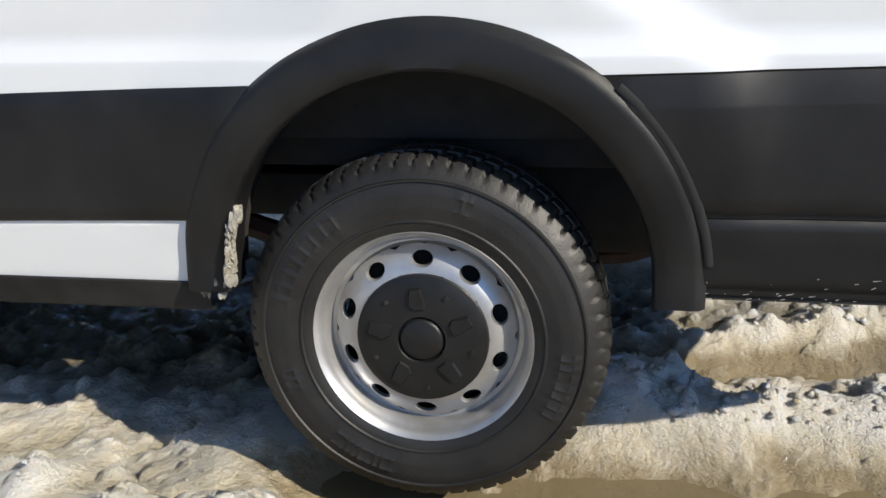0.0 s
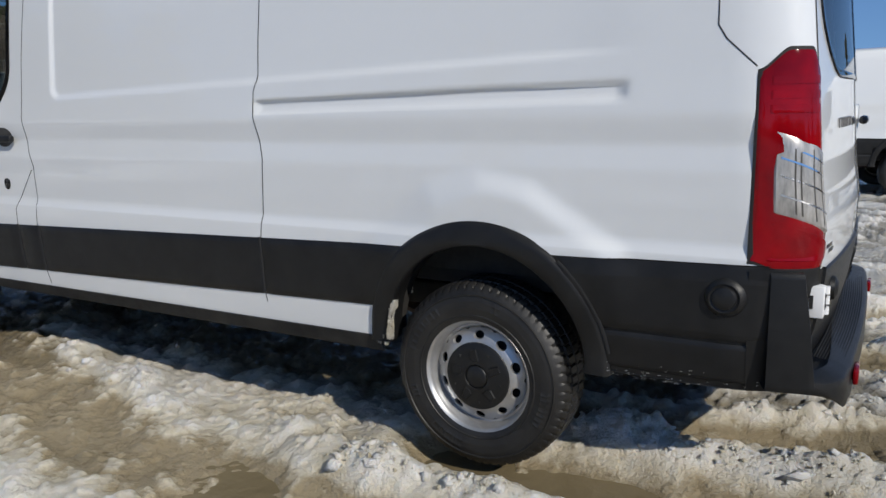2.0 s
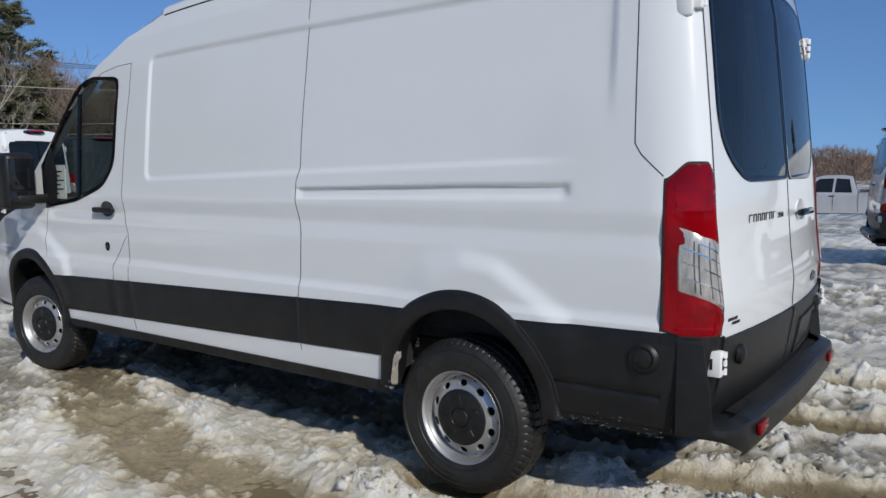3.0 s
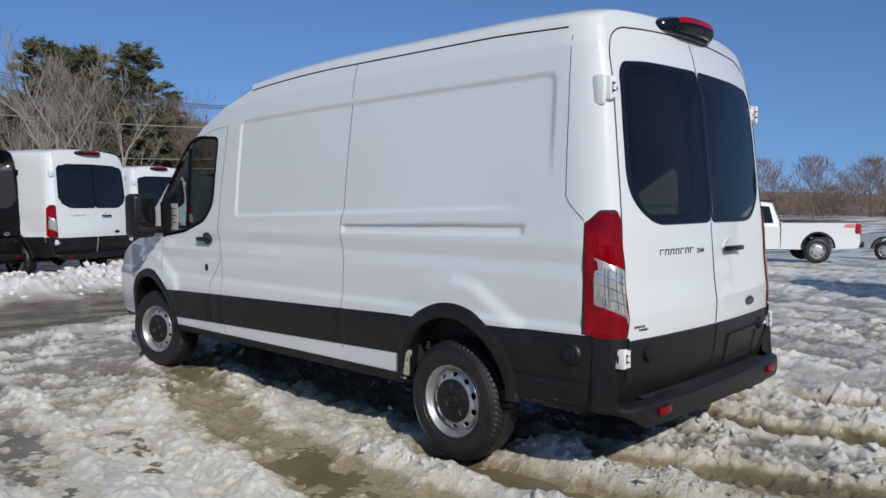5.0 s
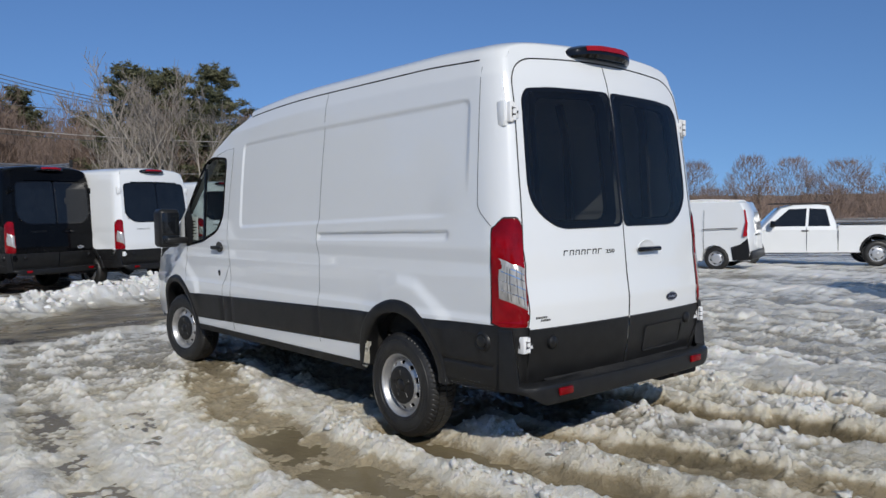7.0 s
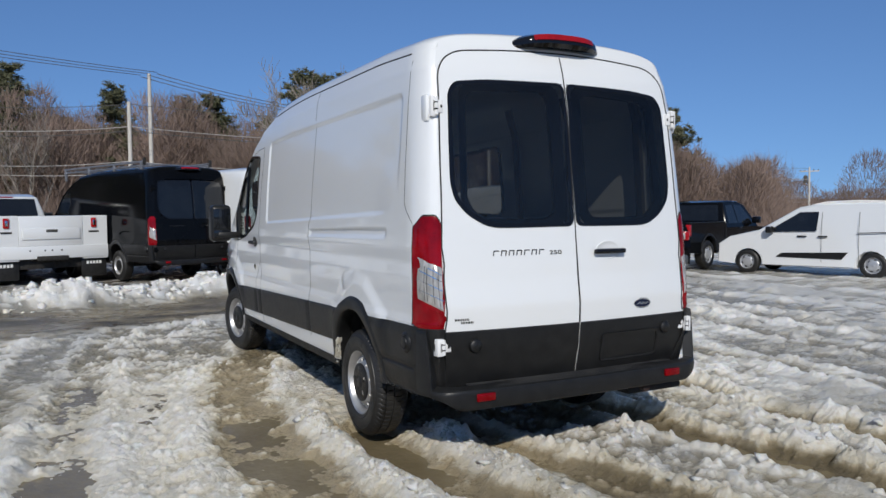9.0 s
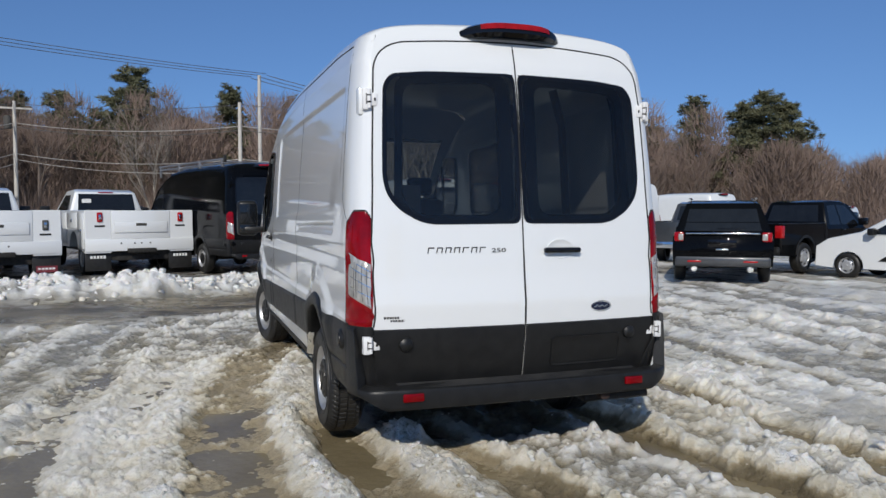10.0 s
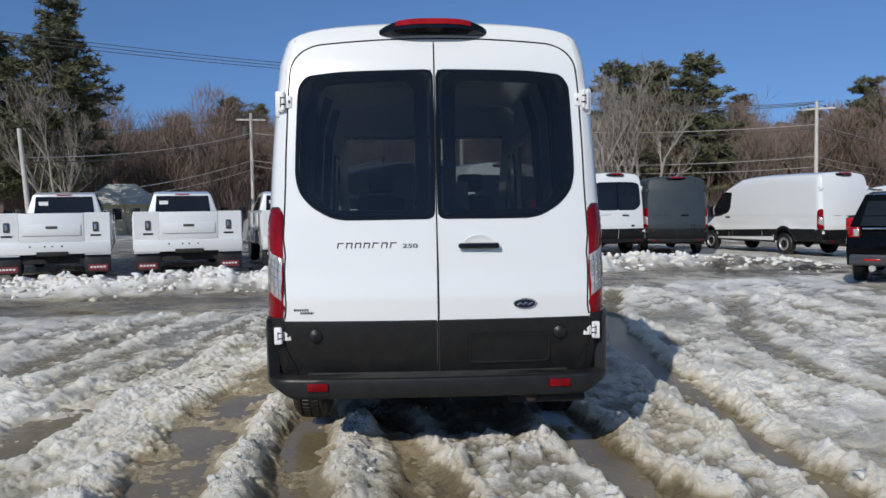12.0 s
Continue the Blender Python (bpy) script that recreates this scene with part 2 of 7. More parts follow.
# ---- the big cargo van: its surfaces, as functions ----
SIDE_Z = [0.38, 0.45, 0.56, 0.70, 0.80, 0.865, 0.90, 1.02, 1.12, 1.20, 1.28, 1.30, 1.42, 1.75, 2.10, 2.30, 2.40]
SIDE_Y = [0.935, 0.958, 0.972, 0.980, 0.985, 0.984, 0.972, 0.978, 0.980, 0.972, 0.982, 0.982, 0.974, 0.957, 0.931, 0.912, 0.885]
FRONT_Z = [0.38, 0.70, 0.90, 1.02, 1.12, 1.19, 1.65, 1.99, 2.15, 2.30, 2.40]
FRONT_X = [-4.70, -4.74, -4.66, -4.52, -4.25, -3.98, -3.44, -3.04, -2.84, -2.54, -2.20]
REAR_Z = [0.45, 0.54, 0.70, 0.83, 0.95, 1.10, 1.25, 1.40, 1.80, 2.10, 2.30, 2.45, 2.55]
REAR_X = [1.088, 1.108, 1.145, 1.158, 1.162, 1.142, 1.130, 1.118, 1.075, 1.040, 0.998, 0.95, 0.90]


def rear_x(y, z):
    return lerp_table(z, REAR_Z, REAR_X) - 0.055 * (y / 0.86) ** 2


def rear_edge(z):
    return lerp_table(z, SIDE_Z, SIDE_Y) - lerp_table(z, [0.4, 1.6, 2.4], [0.11, 0.10, 0.075])


def box_depth(x, z, x0, x1, z0, z1, edge, r=0.0):
    """1 well inside a rounded rectangle, 0 outside, over an edge of that width."""
    cx, cz = (x0 + x1) / 2, (z0 + z1) / 2
    qx, qz = abs(x - cx) - (x1 - x0) / 2 + r, abs(z - cz) - (z1 - z0) / 2 + r
    d = math.hypot(max(qx, 0), max(qz, 0)) + min(max(qx, qz), 0) - r
    return 1 - smooth_step(-edge, 0, d)


# a point on each sloping edge of a haunch and the way out of it
HAUNCH = ((-0.22, 1.045, -0.65, 0.76), (0.0, 1.105, -0.22, 0.975), (0.0, 1.105, 0.17, 0.985), (0.24, 1.045, 0.53, 0.85), (0.52, 0.87, 0.97, 0.24), (-0.47, 0.84, -0.97, 0.24))


def side_half(x, z, detail=True):
    """Half width of the body at x along its length and height z."""
    y = lerp_table(z, SIDE_Z, SIDE_Y)
    # pressed haunches over the wheels, flat-topped with sloping shoulders
    for cx in (0.025, -3.77):
        out = max((x - cx - a) * c + (z - b) * e for a, b, c, e in HAUNCH)
        # crisp behind the wheel, fading out ahead of it
        crisp = smooth_step(cx - 0.25, cx + 0.12, x)
        y += 0.023 * (1 - smooth_step(-0.15 + 0.078 * crisp, 0.04 - 0.018 * crisp, out)) * smooth_step(0.5, 0.8, z)
    if detail:
        # the large pressed panel, shallow at its lower rear corner
        slope = 0.028 * (x + 2.3) if z < 1.8 else 0.008 * (x + 2.3)
        lean = 0.06 * (z - 1.4) if x < -1.0 else 0.0
        d = box_depth(x - lean, z - slope, -2.315, 0.715, 1.395, 2.155, 0.022, 0.06)
        d *= smooth_step(0.10, 0.42, math.hypot(x - 0.72, z - 1.47))
        y -= 0.011 * d
        y -= 0.016 * box_depth(x, z - 0.018 * (x + 0.99), -0.985, 0.545, 1.303, 1.368, 0.016) * smooth_step(1.290, 1.40, z - 0.018 * (x + 0.99) + 0.05)
    e = rear_x(rear_edge(z), z)
    u = min(1.0, max(0.0, (x - (e - 0.21)) / 0.21))
    y -= (lerp_table(z, SIDE_Z, SIDE_Y) - rear_edge(z)) * (1 - math.sqrt(max(0.0, 1 - u * u)))
    if x < -3.5:
        y -= 0.15 * ((-3.5 - x) / 1.24) ** 2.2
    return y


def roof_z(y):
    a = min(1.0, abs(y) / 0.885)
    return 2.40 + (0.108 + 0.057 * (1 - a * a)) * (1 - a ** 8) ** 0.5


def real_x(xi, z):
    """Columns lean with the front pillars and with the rear doors."""
    if xi > 0.7:
        return 0.7 + (xi - 0.7) * (rear_x(rear_edge(z), z) - 0.7) / 0.4
    if xi < -2.1:
        return -2.1 + (xi + 2.1) * (lerp_table(z, FRONT_Z, FRONT_X) + 2.1) / -2.64
    return xi


def make_wheel(parent, x, side, fine=True, cap_material=None, rim_material=None, r=0.356, y_out=0.966, width=0.235, steer=0.0):
    """Tyre, rim, hub cap; side -1 is the driver's side (towards -y)."""
    s = side
    wheel_m = Matrix.Translation((x, s * (y_out - width / 2), r - 0.008)) @ Matrix.Rotation(steer, 4, "Z") @ Matrix.Scale(-s, 4, (0, 1, 0))
    h = width / 2
    k = r / 0.356
    n = 96 if fine else 28
    # local: outside is -y
    prof = [(0.203 * k, -h + 0.030), (0.213 * k, -h + 0.012), (0.235 * k, -h + 0.004), (0.268 * k, -h), (0.300 * k, -h + 0.004), (0.322 * k, -h + 0.014), (0.337 * k, -h + 0.030), (0.346 * k, -h + 0.040), (0.349 * k, -h + 0.06), (0.350 * k, 0), (0.349 * k, h - 0.06), (0.337 * k, h - 0.03), (0.300 * k, h), (0.235 * k, h), (0.203 * k, h - 0.03)]
    if not fine:
        bm = revolve(prof, n)
    else:
        # moulded lugs and grooves over the tread, raised rings and unreadable raised marks on the sidewall
        lines = [(0.203, -h + 0.030), (0.212, -h + 0.012), (0.222, -h + 0.006), (0.230, -h + 0.005), (0.232, -h + 0.002), (0.235, -h + 0.002), (0.237, -h + 0.004), (0.256, -h + 0.001), (0.262, -h), (0.266, -h), (0.283, -h), (0.287, -h), (0.300, -h + 0.003), (0.304, -h + 0.004), (0.306, -h + 0.001), (0.309, -h + 0.001), (0.311, -h + 0.006), (0.318, -h + 0.010), (0.324, -h + 0.014), (0.334, -h + 0.021), (0.343, -h + 0.030), (0.350, -h + 0.040), (0.353, -h + 0.056), (0.354, -h + 0.062)]
        lines += [(0.3545, -0.052), (0.3545, -0.046), (0.355, -0.006), (0.355, -0.001), (0.355, 0.004), (0.355, 0.046), (0.3545, 0.052), (0.354, h - 0.062), (0.350, h - 0.040), (0.334, h - 0.021), (0.300, h), (0.235, h), (0.203, h - 0.03)]
        marks = ((2.15, 2.95, 8), (5.75, 6.27, 7), (1.20, 1.32, 2), (4.0, 4.5, 9), (3.4, 3.6, 3))

        def mould(u, q):
            r, o = lines[int(q)]
            a = u % (2 * math.pi)
            pitch = 2 * math.pi / 62
            if r > 0.322 and o < h - 0.02:
                skew = 0.55 * (o + h) / 0.05 if o < -0.05 else 0.35 * math.sin(o * 60)
                f = ((a / pitch) + skew) % 1.0
                if f < 0.2 and abs(o) > 0.005:
                    r -= 0.008 if r > 0.34 else 0.006 * (r - 0.318) / 0.02
                if any(abs(o - c) < 0.0022 for c in (-h + 0.062, h - 0.062, -0.001)):
                    r -= 0.008
            if 0.26 < r < 0.29 and o < 0:
                for a0, a1, count in marks:
                    if a0 < a < a1:
                        f = (a - a0) / (a1 - a0) * count % 1.0
                        if f < 0.22 or (f < 0.7 and (r > 0.284 or r < 0.264)):
                            o -= 0.0022
            return (r * k * math.cos(u), o, r * k * math.sin(u))
        us_ = [2 * math.pi * i / 372 for i in range(373)]
        bm = grid(mould, us_, list(range(len(lines))))
        bmesh.ops.remove_doubles(bm, verts=bm.verts, dist=1e-6)
    for v in bm.verts:
        v.co = wheel_m @ v.co
    bmesh.ops.recalc_face_normals(bm, faces=bm.faces)
    wheel = new("wheel")
    wheel.parent = parent
    tyre = part("tyre", bm, RUBBER, wheel, angle=30)
    # rim: lip, deep step, dished disc with oval holes
    bm = revolve([(0.206 * k, -h + 0.030), (0.214 * k, -h + 0.014), (0.211 * k, -h + 0.010), (0.203 * k, -h + 0.016), (0.198 * k, -h + 0.026), (0.1955 * k, -h + 0.036), (0.192 * k, -h + 0.040), (0.190 * k, -h + 0.070), (0.181 * k, -h + 0.070), (0.178 * k, -h + 0.058)], n if fine else 32)
    nh = 10

    def disc(u, v):
        tt = (0.178 * k - v) / (0.054 * k)
        return Vector((v * math.cos(u), -h + 0.058 - 0.030 * math.sin(tt * 1.5), v * math.sin(u)))
    if fine:
        # each tenth of the disc: a patch round its oval hole, whose rim is rolled inwards
        q, half = 28, math.pi / nh
        for i in range(nh):
            ac = 2 * math.pi * (i + 0.5) / nh
            rows = []
            for j in range(q):
                b = 2 * math.pi * j / q
                cb, sb = math.cos(b), math.sin(b)
                m_ = max(abs(cb), abs(sb))
                outer = (half * cb / m_, 0.027 * k * sb / m_ - 0.002 * k)
                inner = (0.0215 * k * cb / (0.153 * k), 0.0150 * k * sb)
                row = [bm.verts.new(disc(ac + outer[0] + (inner[0] - outer[0]) * t, 0.153 * k + outer[1] + (inner[1] - outer[1]) * t)) for t in (0, 0.3, 0.6, 0.85, 1.0)]
                for shrink, sink in ((0.93, 0.003), (0.88, 0.012)):
                    row.append(bm.verts.new(disc(ac + inner[0] * shrink, 0.153 * k + inner[1] * shrink) + Vector((0, sink, 0))))
                rows.append(row)
            for ra, rb in zip(rows, rows[1:] + rows[:1]):
                for c in range(len(ra) - 1):
                    bm.faces.new((ra[c], rb[c], rb[c + 1], ra[c + 1]))
    else:
        grid(disc, [2 * math.pi * i / 40 for i in range(41)], [0.178 * k, 0.165 * k, 0.15 * k, 0.124 * k], bm=bm)
    for v in bm.verts:
        v.co = wheel_m @ v.co
    bmesh.ops.remove_doubles(bm, verts=bm.verts, dist=1e-4)
    part("rim", bm, rim_material or RIM, wheel, "silver steel rim with oval holes")
    if not fine and rim_material is SILVER:
        for i in range(6):
            a = 2 * math.pi * (i + 0.25) / 6
            c = disc(a, 0.152 * k) + Vector((0, -0.004, 0))
            u_, w_ = Vector((-math.sin(a), 0, math.cos(a))), Vector((math.cos(a), 0, math.sin(a)))
            bm = bmesh.new()
            bm.faces.new([bm.verts.new(wheel_m @ (c + u_ * 0.040 * k * math.cos(b) + w_ * 0.020 * k * math.sin(b))) for b in [math.pi * j / 5 for j in range(10)]])
            part("rim_opening", bm, SEAM, wheel)
    # brake drum behind the holes
    bm = revolve([(0.0, -h + 0.085), (0.165 * k, -h + 0.085), (0.172 * k, h - 0.05)], 40)
    for v in bm.verts:
        v.co = wheel_m @ v.co
    part("brake_drum", bm, UNDER, wheel)
    # cap with a centre boss, five wedge lugs and five small bolts
    bm = revolve([(0.0, -h + 0.010), (0.036 * k, -h + 0.010), (0.040 * k, -h + 0.013), (0.043 * k, -h + 0.018), (0.047 * k, -h + 0.012), (0.100 * k, -h + 0.014), (0.118 * k, -h + 0.017), (0.1265 * k, -h + 0.021), (0.1285 * k, -h + 0.034)], 72)
    for v in bm.verts:
        v.co = wheel_m @ v.co
    bmesh.ops.recalc_face_normals(bm, faces=bm.faces)
    cap = part("hub_cap", bm, cap_material or PLASTIC, wheel, "black plastic hub cap")
    if fine:
        for i in range(5):
            a = 2 * math.pi * i / 5 + 0.42
            bm = bmesh.new()
            wd, l0, l1, hh = 0.017, 0.058, 0.104, 0.006
            d, w = Vector((math.cos(a), 0, math.sin(a))), Vector((-math.sin(a), 0, math.cos(a)))
            pts = [(l0, -wd), (l0 + 0.012, -wd * 1.1), (l1, -wd * 0.7), (l1, wd * 0.7), (l0 + 0.012, wd * 1.1), (l0, wd * 0.4)]
            lo = [bm.verts.new(wheel_m @ (d * p + w * q + Vector((0, -h + 0.016, 0)))) for p, q in pts]
            hi = [bm.verts.new(wheel_m @ (d * (l0 + (p - l0) * 0.85 + 0.004) + w * q * 0.75 + Vector((0, -h + 0.014 - hh, 0)))) for p, q in pts]
            bm.faces.new(hi)
            for c in range(6):
                bm.faces.new((lo[c], lo[(c + 1) % 6], hi[(c + 1) % 6], hi[c]))
            bmesh.ops.recalc_face_normals(bm, faces=bm.faces)
            part("cap_lug", bm, PLASTIC, cap)
            a += math.pi / 5
            bm = revolve([(0.0, -h + 0.010), (0.004, -h + 0.010), (0.006, -h + 0.020)], 8, centre=(0.098 * math.cos(a), 0, 0.098 * math.sin(a)))
            for v in bm.verts:
                v.co = wheel_m @ v.co
            part("cap_bolt", bm, PLASTIC_DIRTY, cap)
    return wheel


DOOR_WINDOW = [(-2.60, 2.03), (-2.655, 1.50), (-2.78, 1.365), (-3.10, 1.27), (-3.50, 1.215), (-3.545, 1.50), (-3.09, 1.99), (-2.93, 2.055)]


def make_van(name, m, paint, label, group="", fine=False, roof_up=0.0, longer=0.0, windows=True):
    van = thing(name, m, label, "van", group)
    k_up = (1.05 + roof_up) / 1.05

    def warp(c):
        x, y, z = c
        z += 0.022 * smooth_step(2.15, 2.40, z) * (1 - smooth_step(0.2, 0.9, x))
        if x < -1.0 and z > 2.0:
            z -= 0.055 * min(1.0, (-1.0 - x) / 1.25) ** 2 * smooth_step(2.0, 2.40, z)
        if z > 1.5:
            z = 1.5 + (z - 1.5) * k_up
        if x > 0.5 and longer:
            x += longer * min(1.0, (x - 0.5) / 0.25)
        return Vector((x, y, z))

    dx, dz = (0.02, 0.0125) if fine else (0.09, 0.06)
    xs = steps(-4.74, 1.1, dx)
    zs = steps(0.38, 2.40, dz)
    if fine:
        zs = sorted(set(zs + [1.308, 1.312, 1.36, 1.372, 0.862, 0.868]))
    window = [Vector(p) for p in DOOR_WINDOW]
    slide = rounded([(-1.22, 2.09), (-1.22, 1.44), (-2.24, 1.42), (-2.20, 2.07)], 0.10) if fine else []
    hole = [tuple(p) for p in DOOR_WINDOW]

    def solid(x, z):
        rx = real_x(x, z)
        for cx in (0.028, -3.77):
            if math.hypot(rx - cx, z - 0.45) < 0.43 or (abs(rx - cx) < 0.43 and z < 0.45):
                return False
        if z < 0.43 or (rx > 0.3 and z < 0.825):
            return False
        return not inside(hole, rx, z)

    def solid_far(x, z):
        return solid(x, z) and not (slide and inside(slide, real_x(x, z), z))

    for s, nm in ((-1, "body_side"), (1, "body_side")):
        part(nm, grid(lambda x, z: (real_x(x, z), s * side_half(real_x(x, z), z, fine), z), xs, zs, solid if s < 0 else solid_far, flip=s > 0), paint, van, warp=warp, angle=60)
        if slide and s > 0:
            # fixed glass in the sliding door of the far side
            bm = bmesh.new()
            bm.faces.new([bm.verts.new((x, side_half(x, z, False) + 0.004, z)) for x, z in slide])
            bmesh.ops.triangulate(bm, faces=bm.faces[:])
            glazed = part("sliding_door_window", bm, DARKGLASS, van, "fixed glass of the sliding door", warp=warp)
            bm = bmesh.new()
            rows = []
            for x, z in slide:
                d = Vector((x + 1.72, z - 1.755)).normalized() * 0.05
                rows.append([bm.verts.new((x + d.x * q, side_half(x, z, False) + o, z + d.y * q)) for q, o in ((0.6, 0.002), (0.4, 0.008), (-0.6, 0.006), (-0.8, -0.02))])
            for a, b in zip(rows, rows[1:] + rows[:1]):
                for c in range(3):
                    bm.faces.new((a[c], b[c], b[c + 1], a[c + 1]))
            bmesh.ops.recalc_face_normals(bm, faces=bm.faces)
            part("window_frame", bm, GLOSSBLACK, glazed, "black band round the glass", warp=warp)
        n_out = (0, s, 0)

        def on(x, z, lift=0.0):
            return (x, s * (side_half(x, z, fine) + lift), z)
        # cladding, sill, skirt
        def strip(x0, x1, zb, zt, lift, nm2, mat, lab="", shoulder=0.0):
            us = steps(x0, x1, dx * 2)

            def f(u, v):
                i = int(v)
                t = vs[i]
                z = zb(u) + (zt(u) - zb(u)) * t
                e = min(1.0, min(u - x0, x1 - u) / 0.01 + 0.15)
                return (u, s * (side_half(u, z, False) + ls[i] * (e if ls[i] > 0 else 1)), z)

            def clear(u, v):
                z = zb(u) + (zt(u) - zb(u)) * (vs[int(v)] + vs[min(len(vs) - 1, int(v) + 1)]) / 2
                return all(math.hypot(u - cx, z - 0.45) > 0.435 for cx in (0.027, -3.775))
            vs = [0.0, 0.0, 0.04, 0.12] + [0.2 + 0.075 * q for q in range(9)] + [0.88, 0.96, 1.0, 1.0]
            ls = [-0.02, lift * 0.4, lift * 0.85] + [lift] * 11 + [lift * 0.85, lift * 0.4, -0.02]
            if shoulder:
                # the top edge leans back to the body
                vs[-4], vs[-3] = 1 - shoulder / (zt(x0) - zb(x0)), 0.985
                vs[-5] = (vs[-4] + vs[-6]) / 2 if vs[-6] < vs[-4] else vs[-4] - 0.001
                ls[-3] = lift * 0.2
                vs = sorted(vs)
            return part(nm2, grid(f, us, list(range(len(vs))), clear, flip=s > 0), mat, van, lab, warp=warp)
        top = lambda x: 0.742 + 0.0265 * (x + 3.4)
        low = lambda x: 0.505 + 0.0245 * (x + 3.4)
        for x0, x1 in ((-3.50, -2.70), (-2.688, -2.522), (-2.51, -0.998), (-0.985, -0.27)):
            strip(x0, x1, low, top, 0.012, "side_cladding", SIDEPLASTIC, "black textured side cladding")
        strip(-3.33, -0.42, lambda x: 0.385, lambda x: 0.440 + 0.004 * (x + 3.3), 0.006, "side_skirt", PLASTIC_DIRTY)
        strip(0.28, 1.05, lambda x: 0.462, lambda x: 0.835 + 0.02 * (x - 0.3), 0.001, "cladding_back", PLASTIC)
        strip(0.29, 1.016, lambda x: 0.612, lambda x: 0.838 + 0.02 * (x - 0.3), 0.012, "side_cladding", SIDEPLASTIC, shoulder=0.05)
        strip(0.46, 1.016, lambda x: 0.478, lambda x: 0.604, 0.009, "side_cladding", SIDEPLASTIC, shoulder=0.012)
        strip(0.36, 1.02, lambda x: 0.452, lambda x: 0.478, -0.004, "side_skirt", PLASTIC_DIRTY)
        # arch flares: a rolled lip round each wheel opening
        for cx, cz, ri, ro in ((0.027, 0.455, 0.392, 0.478), (-3.775, 0.445, 0.39, 0.462)):
            prof = [(ri + 0.012, -0.10), (ri - 0.002, -0.02), (ri, 0.004), (ri + 0.005, 0.009), (ri + 0.03, 0.014), (ro - 0.024, 0.016), (ro - 0.012, 0.014), (ro, 0.002), (ro + 0.002, -0.03)]
            n = 60 if fine else 20
            bm = bmesh.new()
            rows = []
            for i in range(-3, n + 4):
                a = math.pi * min(n, max(0, i)) / n
                extra = min(0, i) * 0.006 if i < 0 else (n - i) * 0.006 if i > n else 0
                row = []
                for r, o in prof:
                    x, z = cx + r * math.cos(a), cz + r * math.sin(a) + extra
                    row.append(bm.verts.new((x, s * (side_half(x, max(0.5, z), False) + o + (0.0 if a > 0.3 else 0)), z)))
                rows.append(row)
            for a, b in zip(rows, rows[1:]):
                for c in range(len(prof) - 1):
                    q = (a[c], b[c], b[c + 1], a[c + 1])
                    bm.faces.new(q if s > 0 else q[::-1])
            flare = part("wheel_arch_flare", bm, SIDEPLASTIC, van, "black plastic wheel arch flare", warp=warp)
            if fine:
                gap = [(cx + (ro + 0.003) * math.cos(a), cz + (ro + 0.003) * math.sin(a)) for a in [math.pi * i / 120 for i in range(5, 34)]]
                part("flare_gap", ribbon([(gx, s * (side_half(gx, gz, False) + 0.0115), gz) for gx, gz in gap], n_out, 0.014, 0.0012), SEAM, flare, "dark gap round the flare", warp=warp)
            # inner arch liner
            bm = grid(lambda u, v: (cx + 0.425 * math.cos(u), s * v, 0.45 + (0.425 if abs(math.sin(u)) else 0.425) * math.sin(u)), steps(0, math.pi, 0.15), [0.90, 0.80])
            grid(lambda u, v: (u, s * 0.79, v), steps(cx - 0.42, cx + 0.42, 0.1), [0.705, 0.86], lambda u, v: True, bm)
            part("arch_liner", bm, UNDER, van, warp=warp)
            if fine and cx > -1:
                part("chassis_panel", box(cx - 0.42, cx + 0.60, min(s * 0.75, s * 0.70), max(s * 0.75, s * 0.70), 0.642, 0.72, 0.006), UNDER, van, "dark chassis side panel", warp=warp)
                part("heat_shield", box(cx + 0.14, cx + 0.62, min(s * 0.64, s * 0.44), max(s * 0.64, s * 0.44), 0.432, 0.66, 0.02), UNDER, van, "dark shield behind the wheel", warp=warp)
        # door seams
        if fine:
            w = 0.0040
            front_seam = [(-2.46, 2.125), (-2.475, 1.95), (-2.53, 1.60), (-2.55, 1.40), (-2.56, 1.30), (-2.535, 1.14), (-2.51, 1.07), (-2.515, 0.90), (-2.53, 0.74), (-2.52, 0.56), (-2.50, 0.46)]
            slide_seam = [(-0.90, 2.395), (-0.925, 2.1), (-0.962, 1.60), (-0.968, 1.44), (-0.985, 1.40), (-0.99, 1.30), (-0.972, 1.22), (-0.955, 1.13), (-0.965, 1.0), (-0.985, 0.80), (-0.99, 0.58), (-0.985, 0.53)]
            top_seam = [(-2.46, 2.125), (-2.62, 2.118), (-2.80, 2.08), (-3.0, 1.97), (-3.25, 1.76), (-3.45, 1.56)]
            filler = [(-2.53, 1.05), (-2.66, 0.90), (-2.695, 0.84), (-2.70, 0.52)]
            quarter = [(0.79, 2.35), (0.80, 1.95), (0.805, 1.54), (0.83, 1.50), (0.915, 1.42)]
            hood = [(-3.50, 1.20), (-3.52, 1.0), (-3.50, 0.86)]
            for ln in (front_seam, slide_seam, top_seam, filler, quarter, hood):
                pts = []
                for (xa, za), (xb, zb) in zip(ln, ln[1:]):
                    for q in range(6):
                        pts.append(on(xa + (xb - xa) * q / 6, za + (zb - za) * q / 6, 0.014 if za < 0.8 and 0.57 < zb < 0.8 else 0.0003))
                pts.append(on(*ln[-1], 0.0003))
                part("panel_seam", ribbon(pts, n_out, w, 0.0012), SEAM, van, "dark panel gap", warp=warp)
